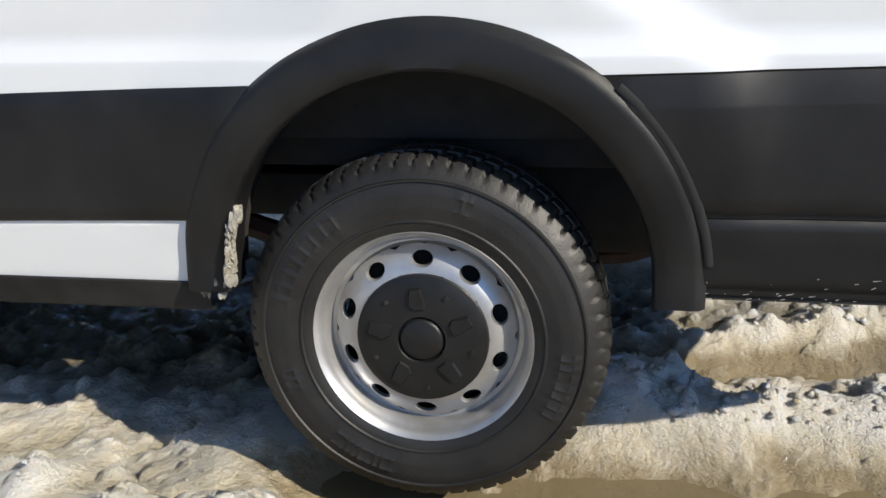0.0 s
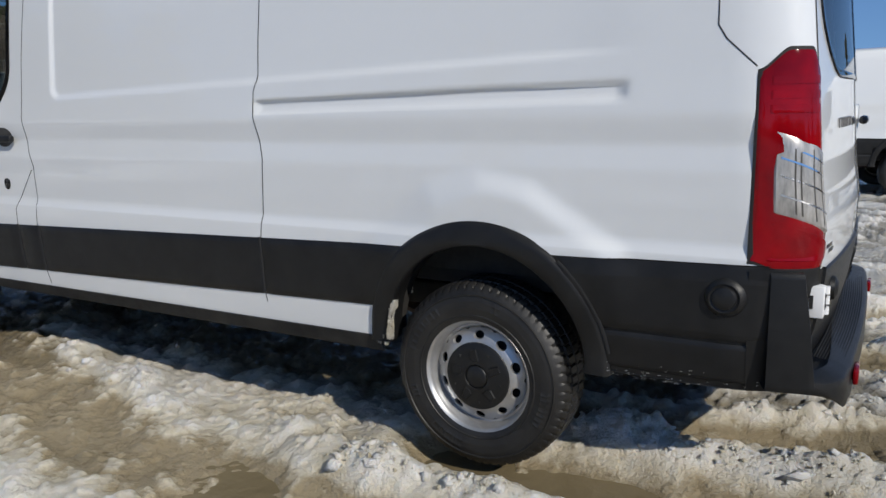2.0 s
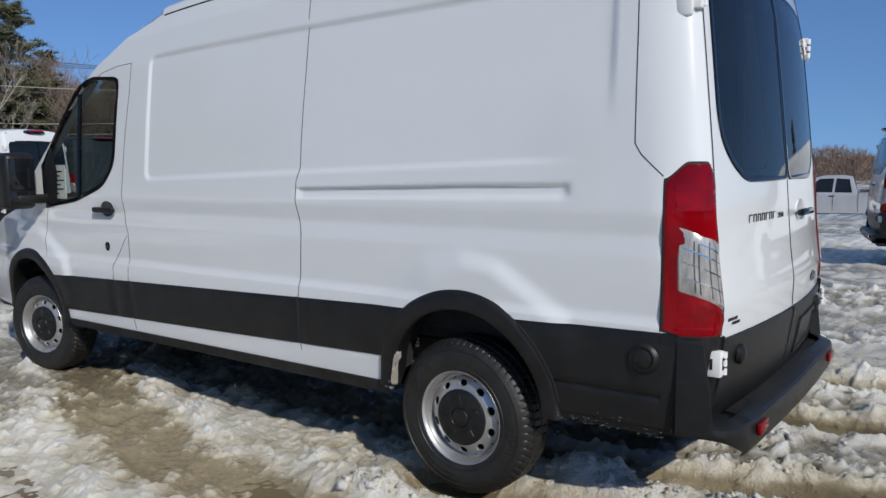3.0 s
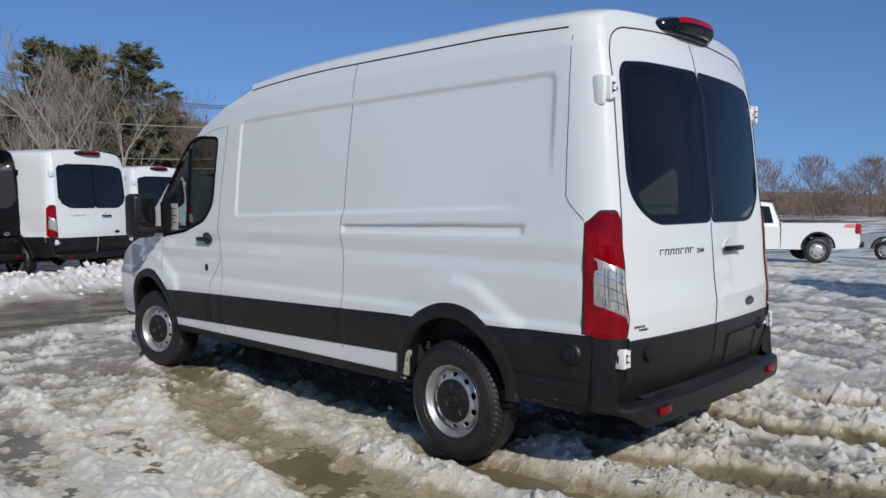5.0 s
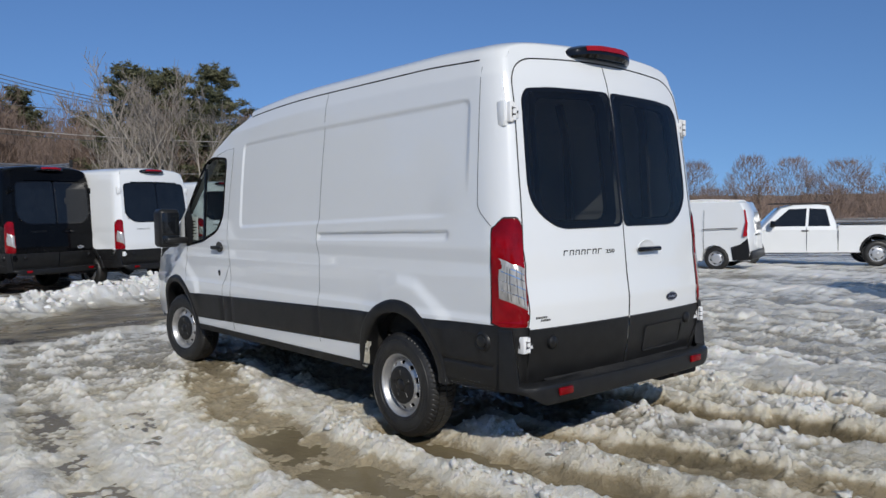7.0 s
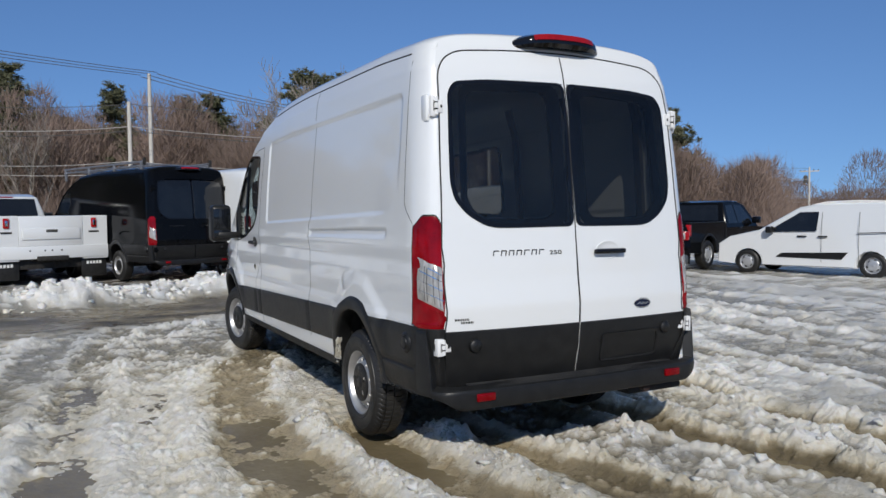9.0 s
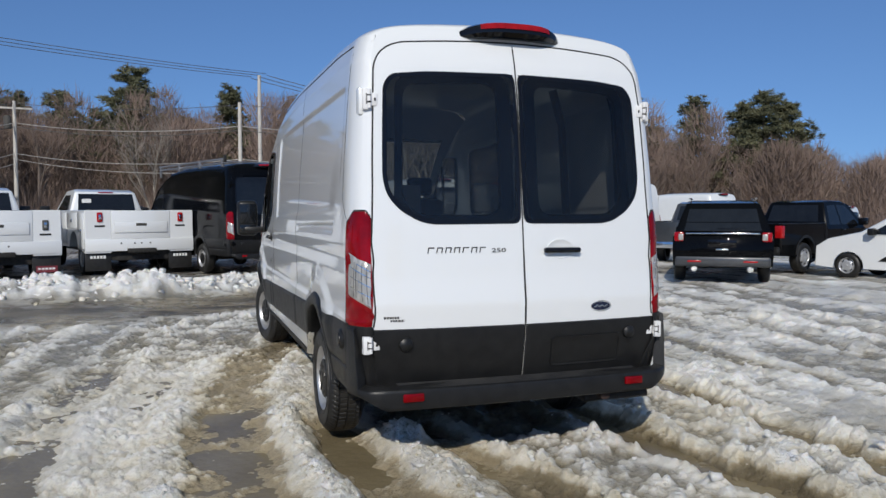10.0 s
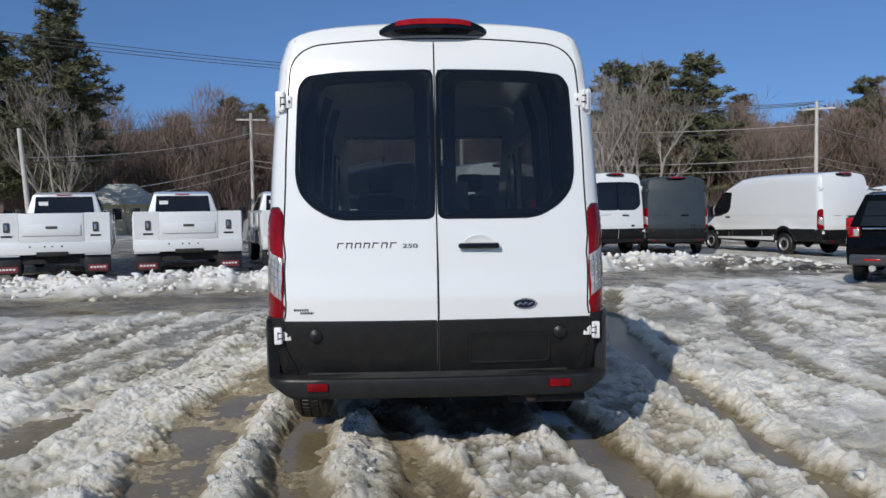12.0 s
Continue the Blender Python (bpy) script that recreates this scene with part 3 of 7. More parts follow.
            for gx in (-0.9915, -2.516, -2.694):
                part("cladding_gap", ribbon([on(gx, z, 0.003) for z in steps(0.508 + 0.0245 * (gx + 3.4), 0.745 + 0.0265 * (gx + 3.4), 0.03)], n_out, 0.016, 0.002), SEAM, van, warp=warp)
            # gutter joint under the roof edge
            pts = [(x, s * (side_half(real_x(x, 2.395), 2.395, False) + 0.0012), 2.394) for x in steps(-2.16, 0.76, 0.05)]
            part("roof_seam", ribbon(pts, n_out, 0.009, 0.002), SEAM, van, warp=warp)
        # cab door window: black surround, glass, mirror sail
        ring = rounded([tuple(v) for v in window], 0.07)
        cx, cz = sum(p[0] for p in ring) / len(ring), sum(p[1] for p in ring) / len(ring)
        bm = bmesh.new()
        rows = []
        for x, z in ring:
            d = Vector((x - cx, z - cz)).normalized()
            row = []
            for off, lift in ((0.016, 0.001), (0.013, 0.005), (-0.012, 0.004), (-0.016, -0.02)):
                px, pz = x + d.x * off, z + d.y * off
                row.append(bm.verts.new((px, s * (side_half(px, pz, False) + lift), pz)))
            rows.append(row)
        for a, b in zip(rows, rows[1:] + rows[:1]):
            for c in range(3):
                q = (a[c], b[c], b[c + 1], a[c + 1])
                bm.faces.new(q)
        bmesh.ops.recalc_face_normals(bm, faces=bm.faces)
        door = part("cab_window", bm, GLOSSBLACK, van, "black window surround", warp=warp)
        bm = bmesh.new()
        bm.faces.new([bm.verts.new((x, s * (side_half(x, z, False) - 0.012), z)) for x, z in ring])
        pane = part("pane", bm, CLEARGLASS if fine else DEEPGLASS, door, "clear side glass", warp=warp)
        pane.visible_shadow = False
        if fine:
            part("quarter_bar", tube([on(-3.07, 1.27, -0.004), on(-3.065, 1.6, -0.004), on(-3.06, 1.96, -0.004)], 0.016, 6), GLOSSBLACK, door, warp=warp)
            bm = bmesh.new()
            bm.faces.new([bm.verts.new(on(px, pz, 0.004)) for px, pz in ((-3.56, 1.50), (-3.52, 1.20), (-3.36, 1.225), (-3.34, 1.45), (-3.42, 1.62))])
            part("mirror_sail", bm, PLASTIC, door, "black mirror mount", warp=warp)
        # mirror on its arm
        bm = box(-3.70, -3.50, s * 1.14 - 0.105, s * 1.14 + 0.105, 1.20, 1.585, 0.045, segments=3)
        mir = part("door_mirror", bm, PLASTIC, van, "tall black door mirror", warp=warp)
        part("mirror_arm", box(-3.60, -3.48, min(s * 0.95, s * 1.18), max(s * 0.95, s * 1.12), 1.235, 1.30, 0.02), PLASTIC, mir, warp=warp)
        part("mirror_glass", box(-3.498, -3.490, s * 1.14 - 0.085, s * 1.14 + 0.085, 1.335, 1.545, 0.003), DEEPGLASS, mir, "mirror glass", warp=warp)
        part("mirror_glass", box(-3.498, -3.490, s * 1.14 - 0.085, s * 1.14 + 0.085, 1.245, 1.320, 0.003), DEEPGLASS, mir, warp=warp)
        # cab door handle
        y = side_half(-2.74, 1.21, False)
        hd = part("door_handle", box(-2.86, -2.63, min(s * (y + 0.012), s * (y + 0.045)), max(s * (y + 0.012), s * (y + 0.045)), 1.190, 1.226, 0.012), PLASTIC, van, "black door handle", warp=warp)
        if fine:
            part("handle_cup", grid(lambda u, v: (-2.74 + 0.075 * v * math.cos(u), s * (side_half(-2.74 + 0.075 * v * math.cos(u), 1.215 + 0.05 * v * math.sin(u), False) + 0.0015), 1.215 + 0.05 * v * math.sin(u)), [2 * math.pi * i / 20 for i in range(21)], [0.02, 0.5, 1.0]), INTERIOR, hd, warp=warp)
            bm = grid(lambda u, v: (-2.758 + 0.028 * v * math.cos(u), s * (side_half(-2.758, 0.975, False) + 0.003 - 0.002 * v), 0.975 + 0.032 * v * math.sin(u)), [2 * math.pi * i / 20 for i in range(21)], [0.02, 0.6, 0.9, 1.0])
            part("door_lock", bm, GLOSSBLACK, van, "black lock cover", warp=warp)

    # roof, swept down into the rear frame and the screen
    ys = [-1, -0.985, -0.96, -0.92, -0.86, -0.78, -0.66, -0.5, -0.3, -0.1, 0.1, 0.3, 0.5, 0.66, 0.78, 0.86, 0.92, 0.96, 0.985, 1]

    def roof(xi, v):
        y_full = 0.885 * v
        z_end = roof_z(y_full) - 0.06 * (1 - abs(v) ** 3)
        y_end = rear_edge(2.40) * v
        x0, x1 = -2.18 - 0.10 * (1 - v * v), rear_x(y_end, z_end)
        x = x0 + (x1 - x0) * xi
        u = min(1.0, max(0.0, (x - (x1 - 0.21)) / 0.21))
        y = y_full + (y_end - y_full) * (1 - math.sqrt(1 - u * u))
        z = roof_z(y_full) - 0.06 * (1 - abs(v) ** 3) * (1 - math.sqrt(1 - u * u))
        z -= 0.05 * smooth_step(-1.6, -2.5, x) * (1 - abs(v) ** 3)
        return (x, y, z)
    part("roof", grid(lambda v, xi: roof(xi, v), ys, [1 - (1 - i / 70) ** 1.6 for i in range(71)] if fine else [1 - (1 - i / 20) ** 1.6 for i in range(21)]), paint, van, "white painted roof" if paint is WHITE else "", warp=warp, angle=60)
    if fine:
        for yy in (-0.55, -0.2, 0.2, 0.55):
            part("roof_rib", ribbon([(x, yy, roof_z(yy) - 0.001) for x in steps(-1.6, 0.55, 0.15)], (0, 0, 1), 0.07, 0.007), paint, van, warp=warp)

    # rear: two doors and the frame above them
    def back(v, w):
        zt = roof_z(0.885 * v) - 0.06 * (1 - abs(v) ** 3)
        z = 0.46 + (zt - 0.46) * w
        zz = min(z, 2.40)
        y = rear_edge(zz) * v
        x = rear_x(y, z)
        return (x, y, z)
    glass_l = [(-0.016, 2.240), (-0.54, 2.228), (-0.728, 2.210), (-0.772, 2.145), (-0.788, 1.65), (-0.768, 1.556), (-0.70, 1.475), (-0.60, 1.418), (-0.53, 1.402), (-0.016, 1.400)]

    def in_glass(v, w):
        p = back(v, w)
        return windows and inside(glass_l, -abs(p[1]), p[2])
    nv, nw = (96, 110) if fine else (28, 34)
    vs_, ws = [-1 + 2 * i / nv for i in range(nv + 1)], [i / nw for i in range(nw + 1)]
    if fine:
        vs_ = sorted(vs_ + [-0.004, 0.004])
    doors = []
    for s in (-1, 1):
        dr = part("rear_door", grid(lambda v, w: back(v, w), vs_, ws, lambda v, w: v * s > 0.002 and back(v, w)[2] < 2.405 and not in_glass(v, w)), paint, van, "rear cargo door", warp=warp, angle=60)
        doors.append(dr)
        if windows:
            ring = rounded([(y * -s, z) for y, z in glass_l], 0.05)
            cy, cz = sum(p[0] for p in ring) / len(ring), sum(p[1] for p in ring) / len(ring)
            bm = bmesh.new()
            rows = []
            for y, z in ring:
                d = Vector((y - cy, z - cz)).normalized()
                row = []
                for off, lift in ((0.012, 0.001), (0.008, 0.006), (-0.010, 0.006), (-0.014, 0.0045)):
                    py, pz = y + d.x * off, z + d.y * off
                    row.append(bm.verts.new((rear_x(py, pz) + lift, py, pz)))
                rows.append(row)
            for a, b in zip(rows, rows[1:] + rows[:1]):
                for c in range(3):
                    bm.faces.new((a[c], b[c], b[c + 1], a[c + 1]))
            bmesh.ops.recalc_face_normals(bm, faces=bm.faces)
            part("window_frit", bm, GLOSSBLACK, dr, "black band round the glass", warp=warp)
            if fine:
                # the door's inner frame seen through the glass
                shape = rounded([(y * -s, z) for y, z in ((-0.115, 2.195), (-0.665, 2.170), (-0.685, 1.53), (-0.60, 1.445), (-0.115, 1.440))], 0.09)
                bm = bmesh.new()
                rows = []
                for y, z in shape:
                    d = Vector((y - cy, z - cz))
                    row = []
                    for q, lift in ((1.22, -0.012), (1.03, -0.014), (1.0, -0.022), (0.99, -0.05)):
                        py, pz = cy + d.x * q, cz + d.y * (1 + (q - 1) * 0.6)
                        py = s * max(0.006, min(0.80, s * py))
                        row.append(bm.verts.new((rear_x(py, pz) + lift, py, pz)))
                    rows.append(row)
                for a, b in zip(rows, rows[1:] + rows[:1]):
                    for c in range(3):
                        bm.faces.new((a[c], b[c], b[c + 1], a[c + 1]))
                bmesh.ops.recalc_face_normals(bm, faces=bm.faces)
                part("inner_frame", bm, GLOSSBLACK, dr, "dark inner door frame", warp=warp)
            # pane follows the door's bow
            y_in = [p[0] for p in ring]
            bm = grid(lambda y, z: (rear_x(y, z) + 0.004, y, z), steps(min(y_in), max(y_in), 0.012), steps(1.40, 2.24, 0.012), lambda y, z: inside([(cy + (a - cy) * 0.995, cz + (b - cz) * 0.995) for a, b in ring], y, z))
            pane = part("window_pane", bm, DARKGLASS if fine else DEEPGLASS, dr, "tinted window glass", warp=warp)
        # black lower panel
        y0, y1 = (0.008, 0.868)
        cl = part("door_cladding", grid(lambda u, q: (rear_x(u, [0.50, 0.503, 0.52, 0.66, 0.80, 0.822, 0.826][q]) + [0.0, 0.008, 0.011, 0.011, 0.011, 0.008, 0.0][q], s * u, [0.50, 0.503, 0.52, 0.66, 0.80, 0.822, 0.826][q]), steps(y0, y1, 0.06), list(range(7)), flip=s < 0), PLASTIC, dr, "black lower door panel", warp=warp)
        bm = revolve([(0.0, 0.024), (0.020, 0.023), (0.028, 0.018), (0.036, 0.014), (0.040, 0.0)], 24, axis="x", centre=(rear_x(0.692, 0.74) + 0.010, s * 0.692, 0.742))
        part("parking_sensor", bm, PLASTIC, cl, warp=warp)
    part("rear_frame", grid(lambda v, w: back(v, w), vs_, ws, lambda v, w: back(v, w)[2] >= 2.405), paint, van, warp=warp, angle=60)
    part("door_gap", box(1.03, 1.04, -0.01, 0.01, 0.5, 2.0), SEAM, van, warp=warp)
    if fine:
        pts = [(rear_x(0, z) + 0.0004, 0.0, z) for z in steps(0.83, 2.40, 0.03)]
        part("panel_seam", ribbon([(x, 0.0 if z > 1.35 else 0.004 * smooth_step(1.35, 1.1, z), z) for x, y, z in pts], (1, 0, 0), 0.009, 0.0015), SEAM, van, "dark door gap", warp=warp)
        part("panel_seam", ribbon([(rear_x(0, z) + 0.0125, 0.004, z) for z in steps(0.50, 0.826, 0.05)], (1, 0, 0), 0.010, 0.0015), SEAM, van, warp=warp)
        edge = [(-rear_edge(z) + 0.012, z) for z in steps(0.84, 2.24, 0.05)]
        arc = [((1 - q) ** 2 * (-rear_edge(2.25) + 0.012) + 2 * q * (1 - q) * (-rear_edge(2.36) + 0.022) + q * q * -0.62, (1 - q) ** 2 * 2.25 + 2 * q * (1 - q) * 2.392 + q * q * 2.408) for q in [i / 10 for i in range(1, 10)]]
        edge = edge + [(a, b) for a, b in arc] + [(y, 2.408 + 0.024 * (1 - (y / 0.6) ** 2)) for y in steps(-0.58, 0.0, 0.05)]
        for sg in (-1, 1):
            part("panel_seam", ribbon([(rear_x(y, z) + 0.0006, -sg * y, z) for y, z in edge], (1, 0, 0), 0.010, 0.0015), SEAM, van, warp=warp)
    return van, warp, doors


def rear_fittings(van, warp, doors, paint, fine):
    """Bumper, lamps, hinges, handle, badges, plate pocket, high brake lamp, front end, underbody, wheels."""
    # bumper swept round the tail
    plan = [(0.985, 0.990), (1.03, 0.985), (1.075, 0.972), (1.095, 0.966), (1.115, 0.958), (1.140, 0.940), (1.165, 0.910), (1.180, 0.880), (1.188, 0.855), (1.193, 0.830), (1.196, 0.805), (1.198, 0.775), (1.201, 0.74), (1.204, 0.70), (1.207, 0.6), (1.217, 0.3), (1.220, 0.0)]
    path = [(x, -y) for x, y in plan] + [(x, y) for x, y in plan[-2::-1]]
    bm = bmesh.new()
    last = None
    for x, y in path:
        corner = smooth_step(0.76, 0.90, abs(y))
        zt = 0.512 + 0.323 * smooth_step(1.118, 1.075, x)
        zb = 0.400 + 0.075 * smooth_step(0.8, 0.98, abs(y))
        d = Vector((x - 0.75, y * 0.9)).normalized()
        inn = 0.115
        prof = [(inn, zb + 0.02), (0.012, zb), (0.003, zb + 0.006), (0.0, zb + 0.02), (0.0, zt - 0.02), (0.004, zt - 0.006), (0.014, zt), (inn, zt + 0.012)]
        row = [bm.verts.new((x - d.x * o, y - d.y * o * (0.25 + 0.75 * corner) * 0.5, z)) for o, z in prof]
        if last:
            for c in range(len(prof) - 1):
                bm.faces.new((last[c], row[c], row[c + 1], last[c + 1]))
        last = row
    bmesh.ops.recalc_face_normals(bm, faces=bm.faces)
    bumper = part("rear_bumper", bm, PLASTIC, van, "black plastic step bumper", warp=warp, angle=35)
    part("bumper_tray", box(0.90, 1.155, -0.87, 0.87, 0.478, 0.506, 0.004), PLASTIC, bumper, warp=warp)
    if fine:
        for i in range(11):
            xx = 1.118 + 0.008 * i
            part("tread_rib", ribbon([(xx - 0.03 * (y / 0.8) ** 2, y, 0.5245 - 0.0012 * i) for y in steps(-0.74, 0.74, 0.06)], (0, 0, 1), 0.004, 0.003), PLASTIC_DIRTY, bumper, warp=warp)
    for s in (-1, 1):
        part("reflector", box(1.205, 1.222, s * 0.675 - 0.058, s * 0.675 + 0.058, 0.447, 0.491, 0.006), REDLENS, bumper, "red rear reflector", warp=warp)
        # tail lamp wrapped on the corner
        def lamp_at(t, z, lift):
            """t from 0 on the flank to 1 on the rear face."""
            e = rear_x(rear_edge(z), z)
            if t < 0.82:
                x = 0.925 + (e - 0.0005 - 0.925) * math.sin(t / 0.82 * math.pi / 2)
                y = side_half(x, z, False)
            else:
                y = rear_edge(z) - 0.006 * (t - 0.82) / 0.18
                x = rear_x(y, z)
            a = math.pi / 2 * t
            return Vector((x + lift * math.sin(a), s * (y + lift * math.cos(a)), z))
        ts = [i / 40 for i in range(41)] if fine else [i / 16 for i in range(17)]
        z_top = lambda t: 1.400 + 0.062 * smooth_step(-0.05, 0.32, t) - 0.045 * smooth_step(0.62, 1.0, t)
        z_bot = lambda t: 0.845 + 0.02 * (1 - smooth_step(0, 0.2, t))

        def lamp(lift, za, zb, t0, t1):
            def f(t, i):
                tt = t0 + (t1 - t0) * t * (0.955 if i < 4 else 1.0)
                z = za(tt) + (zb(tt) - za(tt)) * [0, 0, 0.04, 0.25, 0.5, 0.75, 0.96, 1, 1][i]
                e = 0.55 if t in (0, 1) else 1.0
                return lamp_at(tt, z, [-0.03, 0.35 * lift, lift, lift, lift, lift, lift, 0.35 * lift, -0.03][i] * (e if i not in (0, 8) else 1))
            return grid(f, ts, list(range(9)), flip=s > 0)
        tail = part("tail_lamp", lamp(0.007, z_bot, z_top, 0.0, 1.0), REDLENS, van, "red and clear tail lamp", warp=warp)
        if fine:
            part("lamp_seal", lamp(0.0035, lambda t: z_bot(t) - 0.010, lambda t: z_top(t) + 0.010, -0.03, 1.02), SEAM, tail, "dark rubber seal", warp=warp)
        part("clear_lens", lamp(0.0105, lambda t: 1.02 - 0.10 * t, lambda t: 1.265 - 0.10 * t, 0.16, 0.84), CLEARLENS, tail, "clear ribbed lens", warp=warp)
        if fine:
            for q in (0.06, 0.115, 0.165, 0.20):
                part("lens_bar", lamp(0.0112, lambda t: 1.018 + q - 0.10 * t, lambda t: 1.024 + q - 0.10 * t, 0.20, 0.84), CHROME, tail, warp=warp)
            for q in (0.34, 0.40, 0.56, 0.70):
                part("lens_bar", lamp(0.0112, lambda t: 1.03 - 0.10 * t, lambda t: 1.25 - 0.10 * t, q, q + 0.018), INTERIOR, tail, warp=warp)
        part("lower_lens", lamp(0.0085, lambda t: 0.865, lambda t: 1.00 - 0.10 * t, 0.12, 0.92), REDLENS, tail, warp=warp)
        if fine:
            for zc in (1.30, 1.34, 1.38):
                part("lens_rib", lamp(0.0085, lambda t: zc - 0.012, lambda t: zc + 0.012, 0.1, 0.9), REDLENS, tail, warp=warp)
        # upright corner of the bumper, under the lamp; its inner edge sweeps out to the step
        def corner_post(q, z):
            y_in = 0.80 + 0.070 * smooth_step(0.50, 0.72, z)
            if q <= 1.0:
                return lamp_at(q, z, 0.010)
            y_a = rear_edge(z) - 0.006
            y = y_a + (y_in - y_a) * min(1.0, (q - 1.0) / 0.5)
            return Vector((rear_x(y, z) + (0.018 if q < 1.55 else 0.006), s * y, z))
        part("bumper_corner", grid(corner_post, [0.0, 0.15, 0.3, 0.4, 0.5, 0.6, 0.7, 0.76, 0.82, 0.9, 1.0, 1.1, 1.2, 1.3, 1.4, 1.5, 1.6], steps(0.46, 0.842, 0.024), flip=s > 0), PLASTIC, bumper, warp=warp, angle=50)
        # hinges at the door edge
        for zc in (2.07, 0.745):
            y = rear_edge(zc)
            x = rear_x(y, zc) - (0.0 if zc > 1 else 0.026)
            lift, ya, yb, hz = (0.02, 0.035, 0.045, 0.058) if zc > 1 else (0.056, 0.045, 0.050, 0.048)
            mat_h = HINGEWHITE if fine else paint
            sy = lambda a, b: (min(s * a, s * b), max(s * a, s * b))
            hinge = part("door_hinge", box(x - 0.03, x + lift, *sy(y + 0.008, y + yb), zc - hz, zc + hz, 0.006), mat_h, van, "white door hinge" if fine else "painted door hinge", warp=warp)
            part("hinge_strap", box(x - 0.02, x + lift * 0.7, *sy(y - ya, y + 0.006), zc - hz * 0.62, zc + hz * 0.62, 0.006), mat_h, hinge, warp=warp)
            for q in (-0.6, 0.05, 0.66):
                part("hinge_knuckle", tube([(x + lift + 0.002, s * (y + 0.012), zc + hz * (q - 0.24)), (x + lift + 0.002, s * (y + 0.012), zc + hz * (q + 0.24))], 0.010, 10), mat_h, hinge, warp=warp)
            if fine:
                for q in (-0.28, 0.36):
                    part("hinge_slot", box(x + lift - 0.004, x + lift + 0.0035, *sy(y + 0.004, y + 0.024), zc + hz * q - 0.006, zc + hz * q + 0.005), SEAM, hinge, warp=warp)
                part("hinge_slot", box(x + lift, x + lift + 0.002, *sy(y + 0.026, y + 0.030), zc - hz * 0.5, zc + hz * 0.5), SEAM, hinge, warp=warp)
                part("hinge_bolt", box(x + lift * 0.7, x + lift * 0.7 + 0.004, *sy(y - ya * 0.75, y - ya * 0.45), zc - 0.008, zc + 0.008, 0.002), SEAM, hinge, warp=warp)
                if zc < 1:
                    for q, hh in ((-0.014, 0.034), (0.022, 0.020)):
                        part("hinge_slot", box(x + q - 0.005, x + q + 0.005, *sy(y + yb - 0.003, y + yb + 0.0015), zc - hh, zc + hh), SEAM, hinge, warp=warp)
            if zc > 1:
                part("hinge_pad", box(x - 0.075, x - 0.005, min(s * (y + 0.03), s * (y + 0.066)), max(s * (y + 0.03), s * (y + 0.066)), zc - 0.085, zc + 0.068, 0.016, segments=2), paint, hinge, warp=warp)
        # flank sensor
        y = side_half(0.862, 0.75, False)
        bm = revolve([(0.0, -0.031), (0.030, -0.031), (0.034, -0.028), (0.036, -0.020), (0.040, -0.020), (0.044, -0.024), (0.054, -0.018), (0.062, 0.0)], 28, centre=(0, 0, 0))
        for v in bm.verts:
            v.co = Vector((0.862 + v.co.x, s * (y - v.co.y * 0.8 + 0.008), 0.75 + v.co.z))
        bmesh.ops.recalc_face_normals(bm, faces=bm.faces)
        part("flank_sensor", bm, PLASTIC, van, warp=warp)
    # handle on the right door
    x = rear_x(0.235, 1.24)
    cup = part("handle_cup", grid(lambda u, v: (rear_x(0.235, 1.255) + [0.001, 0.002, 0.004, 0.007, 0.007, -0.002][v], 0.235 + 0.09 * [0.02, 0.5, 0.85, 0.93, 0.97, 1.0][v] * math.cos(u), 1.245 + 0.056 * [0.02, 0.5, 0.85, 0.93, 0.97, 1.0][v] * math.sin(u)), [2 * math.pi * i / 24 for i in range(25)], [0, 1, 2, 3, 4, 5]), paint, doors[1], "raised lip round the handle cup", warp=warp)
    part("door_handle", box(x + 0.012, x + 0.045, 0.118, 0.350, 1.224, 1.256, 0.013), GLOSSBLACK, doors[1], "black rear door handle", warp=warp)
    # oval badge, plain
    bm = bmesh.new()
    for rx_, rz_, lf in ((0.071, 0.032, 0.002), (0.066, 0.028, 0.006)):
        bm.faces.new([bm.verts.new((rear_x(0.49, 0.908) + lf, 0.49 + rx_ * math.cos(a), 0.908 + rz_ * math.sin(a))) for a in [2 * math.pi * i / 28 for i in range(28)]])
    badge = part("oval_badge", bm, CHROME, doors[1], "dark oval badge with chrome rim", warp=warp)
    bm = bmesh.new()
    bm.faces.new([bm.verts.new((rear_x(0.49, 0.908) + 0.0075, 0.49 + 0.060 * math.cos(a), 0.908 + 0.024 * math.sin(a))) for a in [2 * math.pi * i / 28 for i in range(28)]])
    part("badge_face", bm, simple("badge_navy", (0.006, 0.01, 0.03), (0.01, 0.014, 0.04), 0.2, scale=20), badge, warp=warp)
    part("badge_script", ribbon([(rear_x(0.49, 0.908) + 0.009, 0.49 + 0.045 * q, 0.908 + 0.006 * math.sin(q * 9)) for q in [-1 + 0.1 * i for i in range(21)]], (1, 0, 0), 0.006, 0.001), CHROME, badge, warp=warp)
    # model badge: plain slanted strokes, and the number
    def stroke(bm2, pts, lift=0.003, width=0.0065):
        ribbon([(rear_x(y, z) + lift * 0.3, y, z) for y, z in pts], (1, 0, 0), width, lift, bm2)
    bm = bmesh.new()
    y, z0, z1 = -0.565, 1.234, 1.262
    for i in range(7):
        a = y + i * 0.0495
        stroke(bm, [(a + 0.004, z0), (a + 0.010, z1)])
        stroke(bm, [(a + 0.006, z1), (a + 0.040, z1)])
        if i in (1, 2, 3, 5):
            stroke(bm, [(a + 0.032, z0), (a + 0.038, z1)])
    part("model_badge", bm, LETTER, doors[0], "dark chrome model badge", warp=warp)
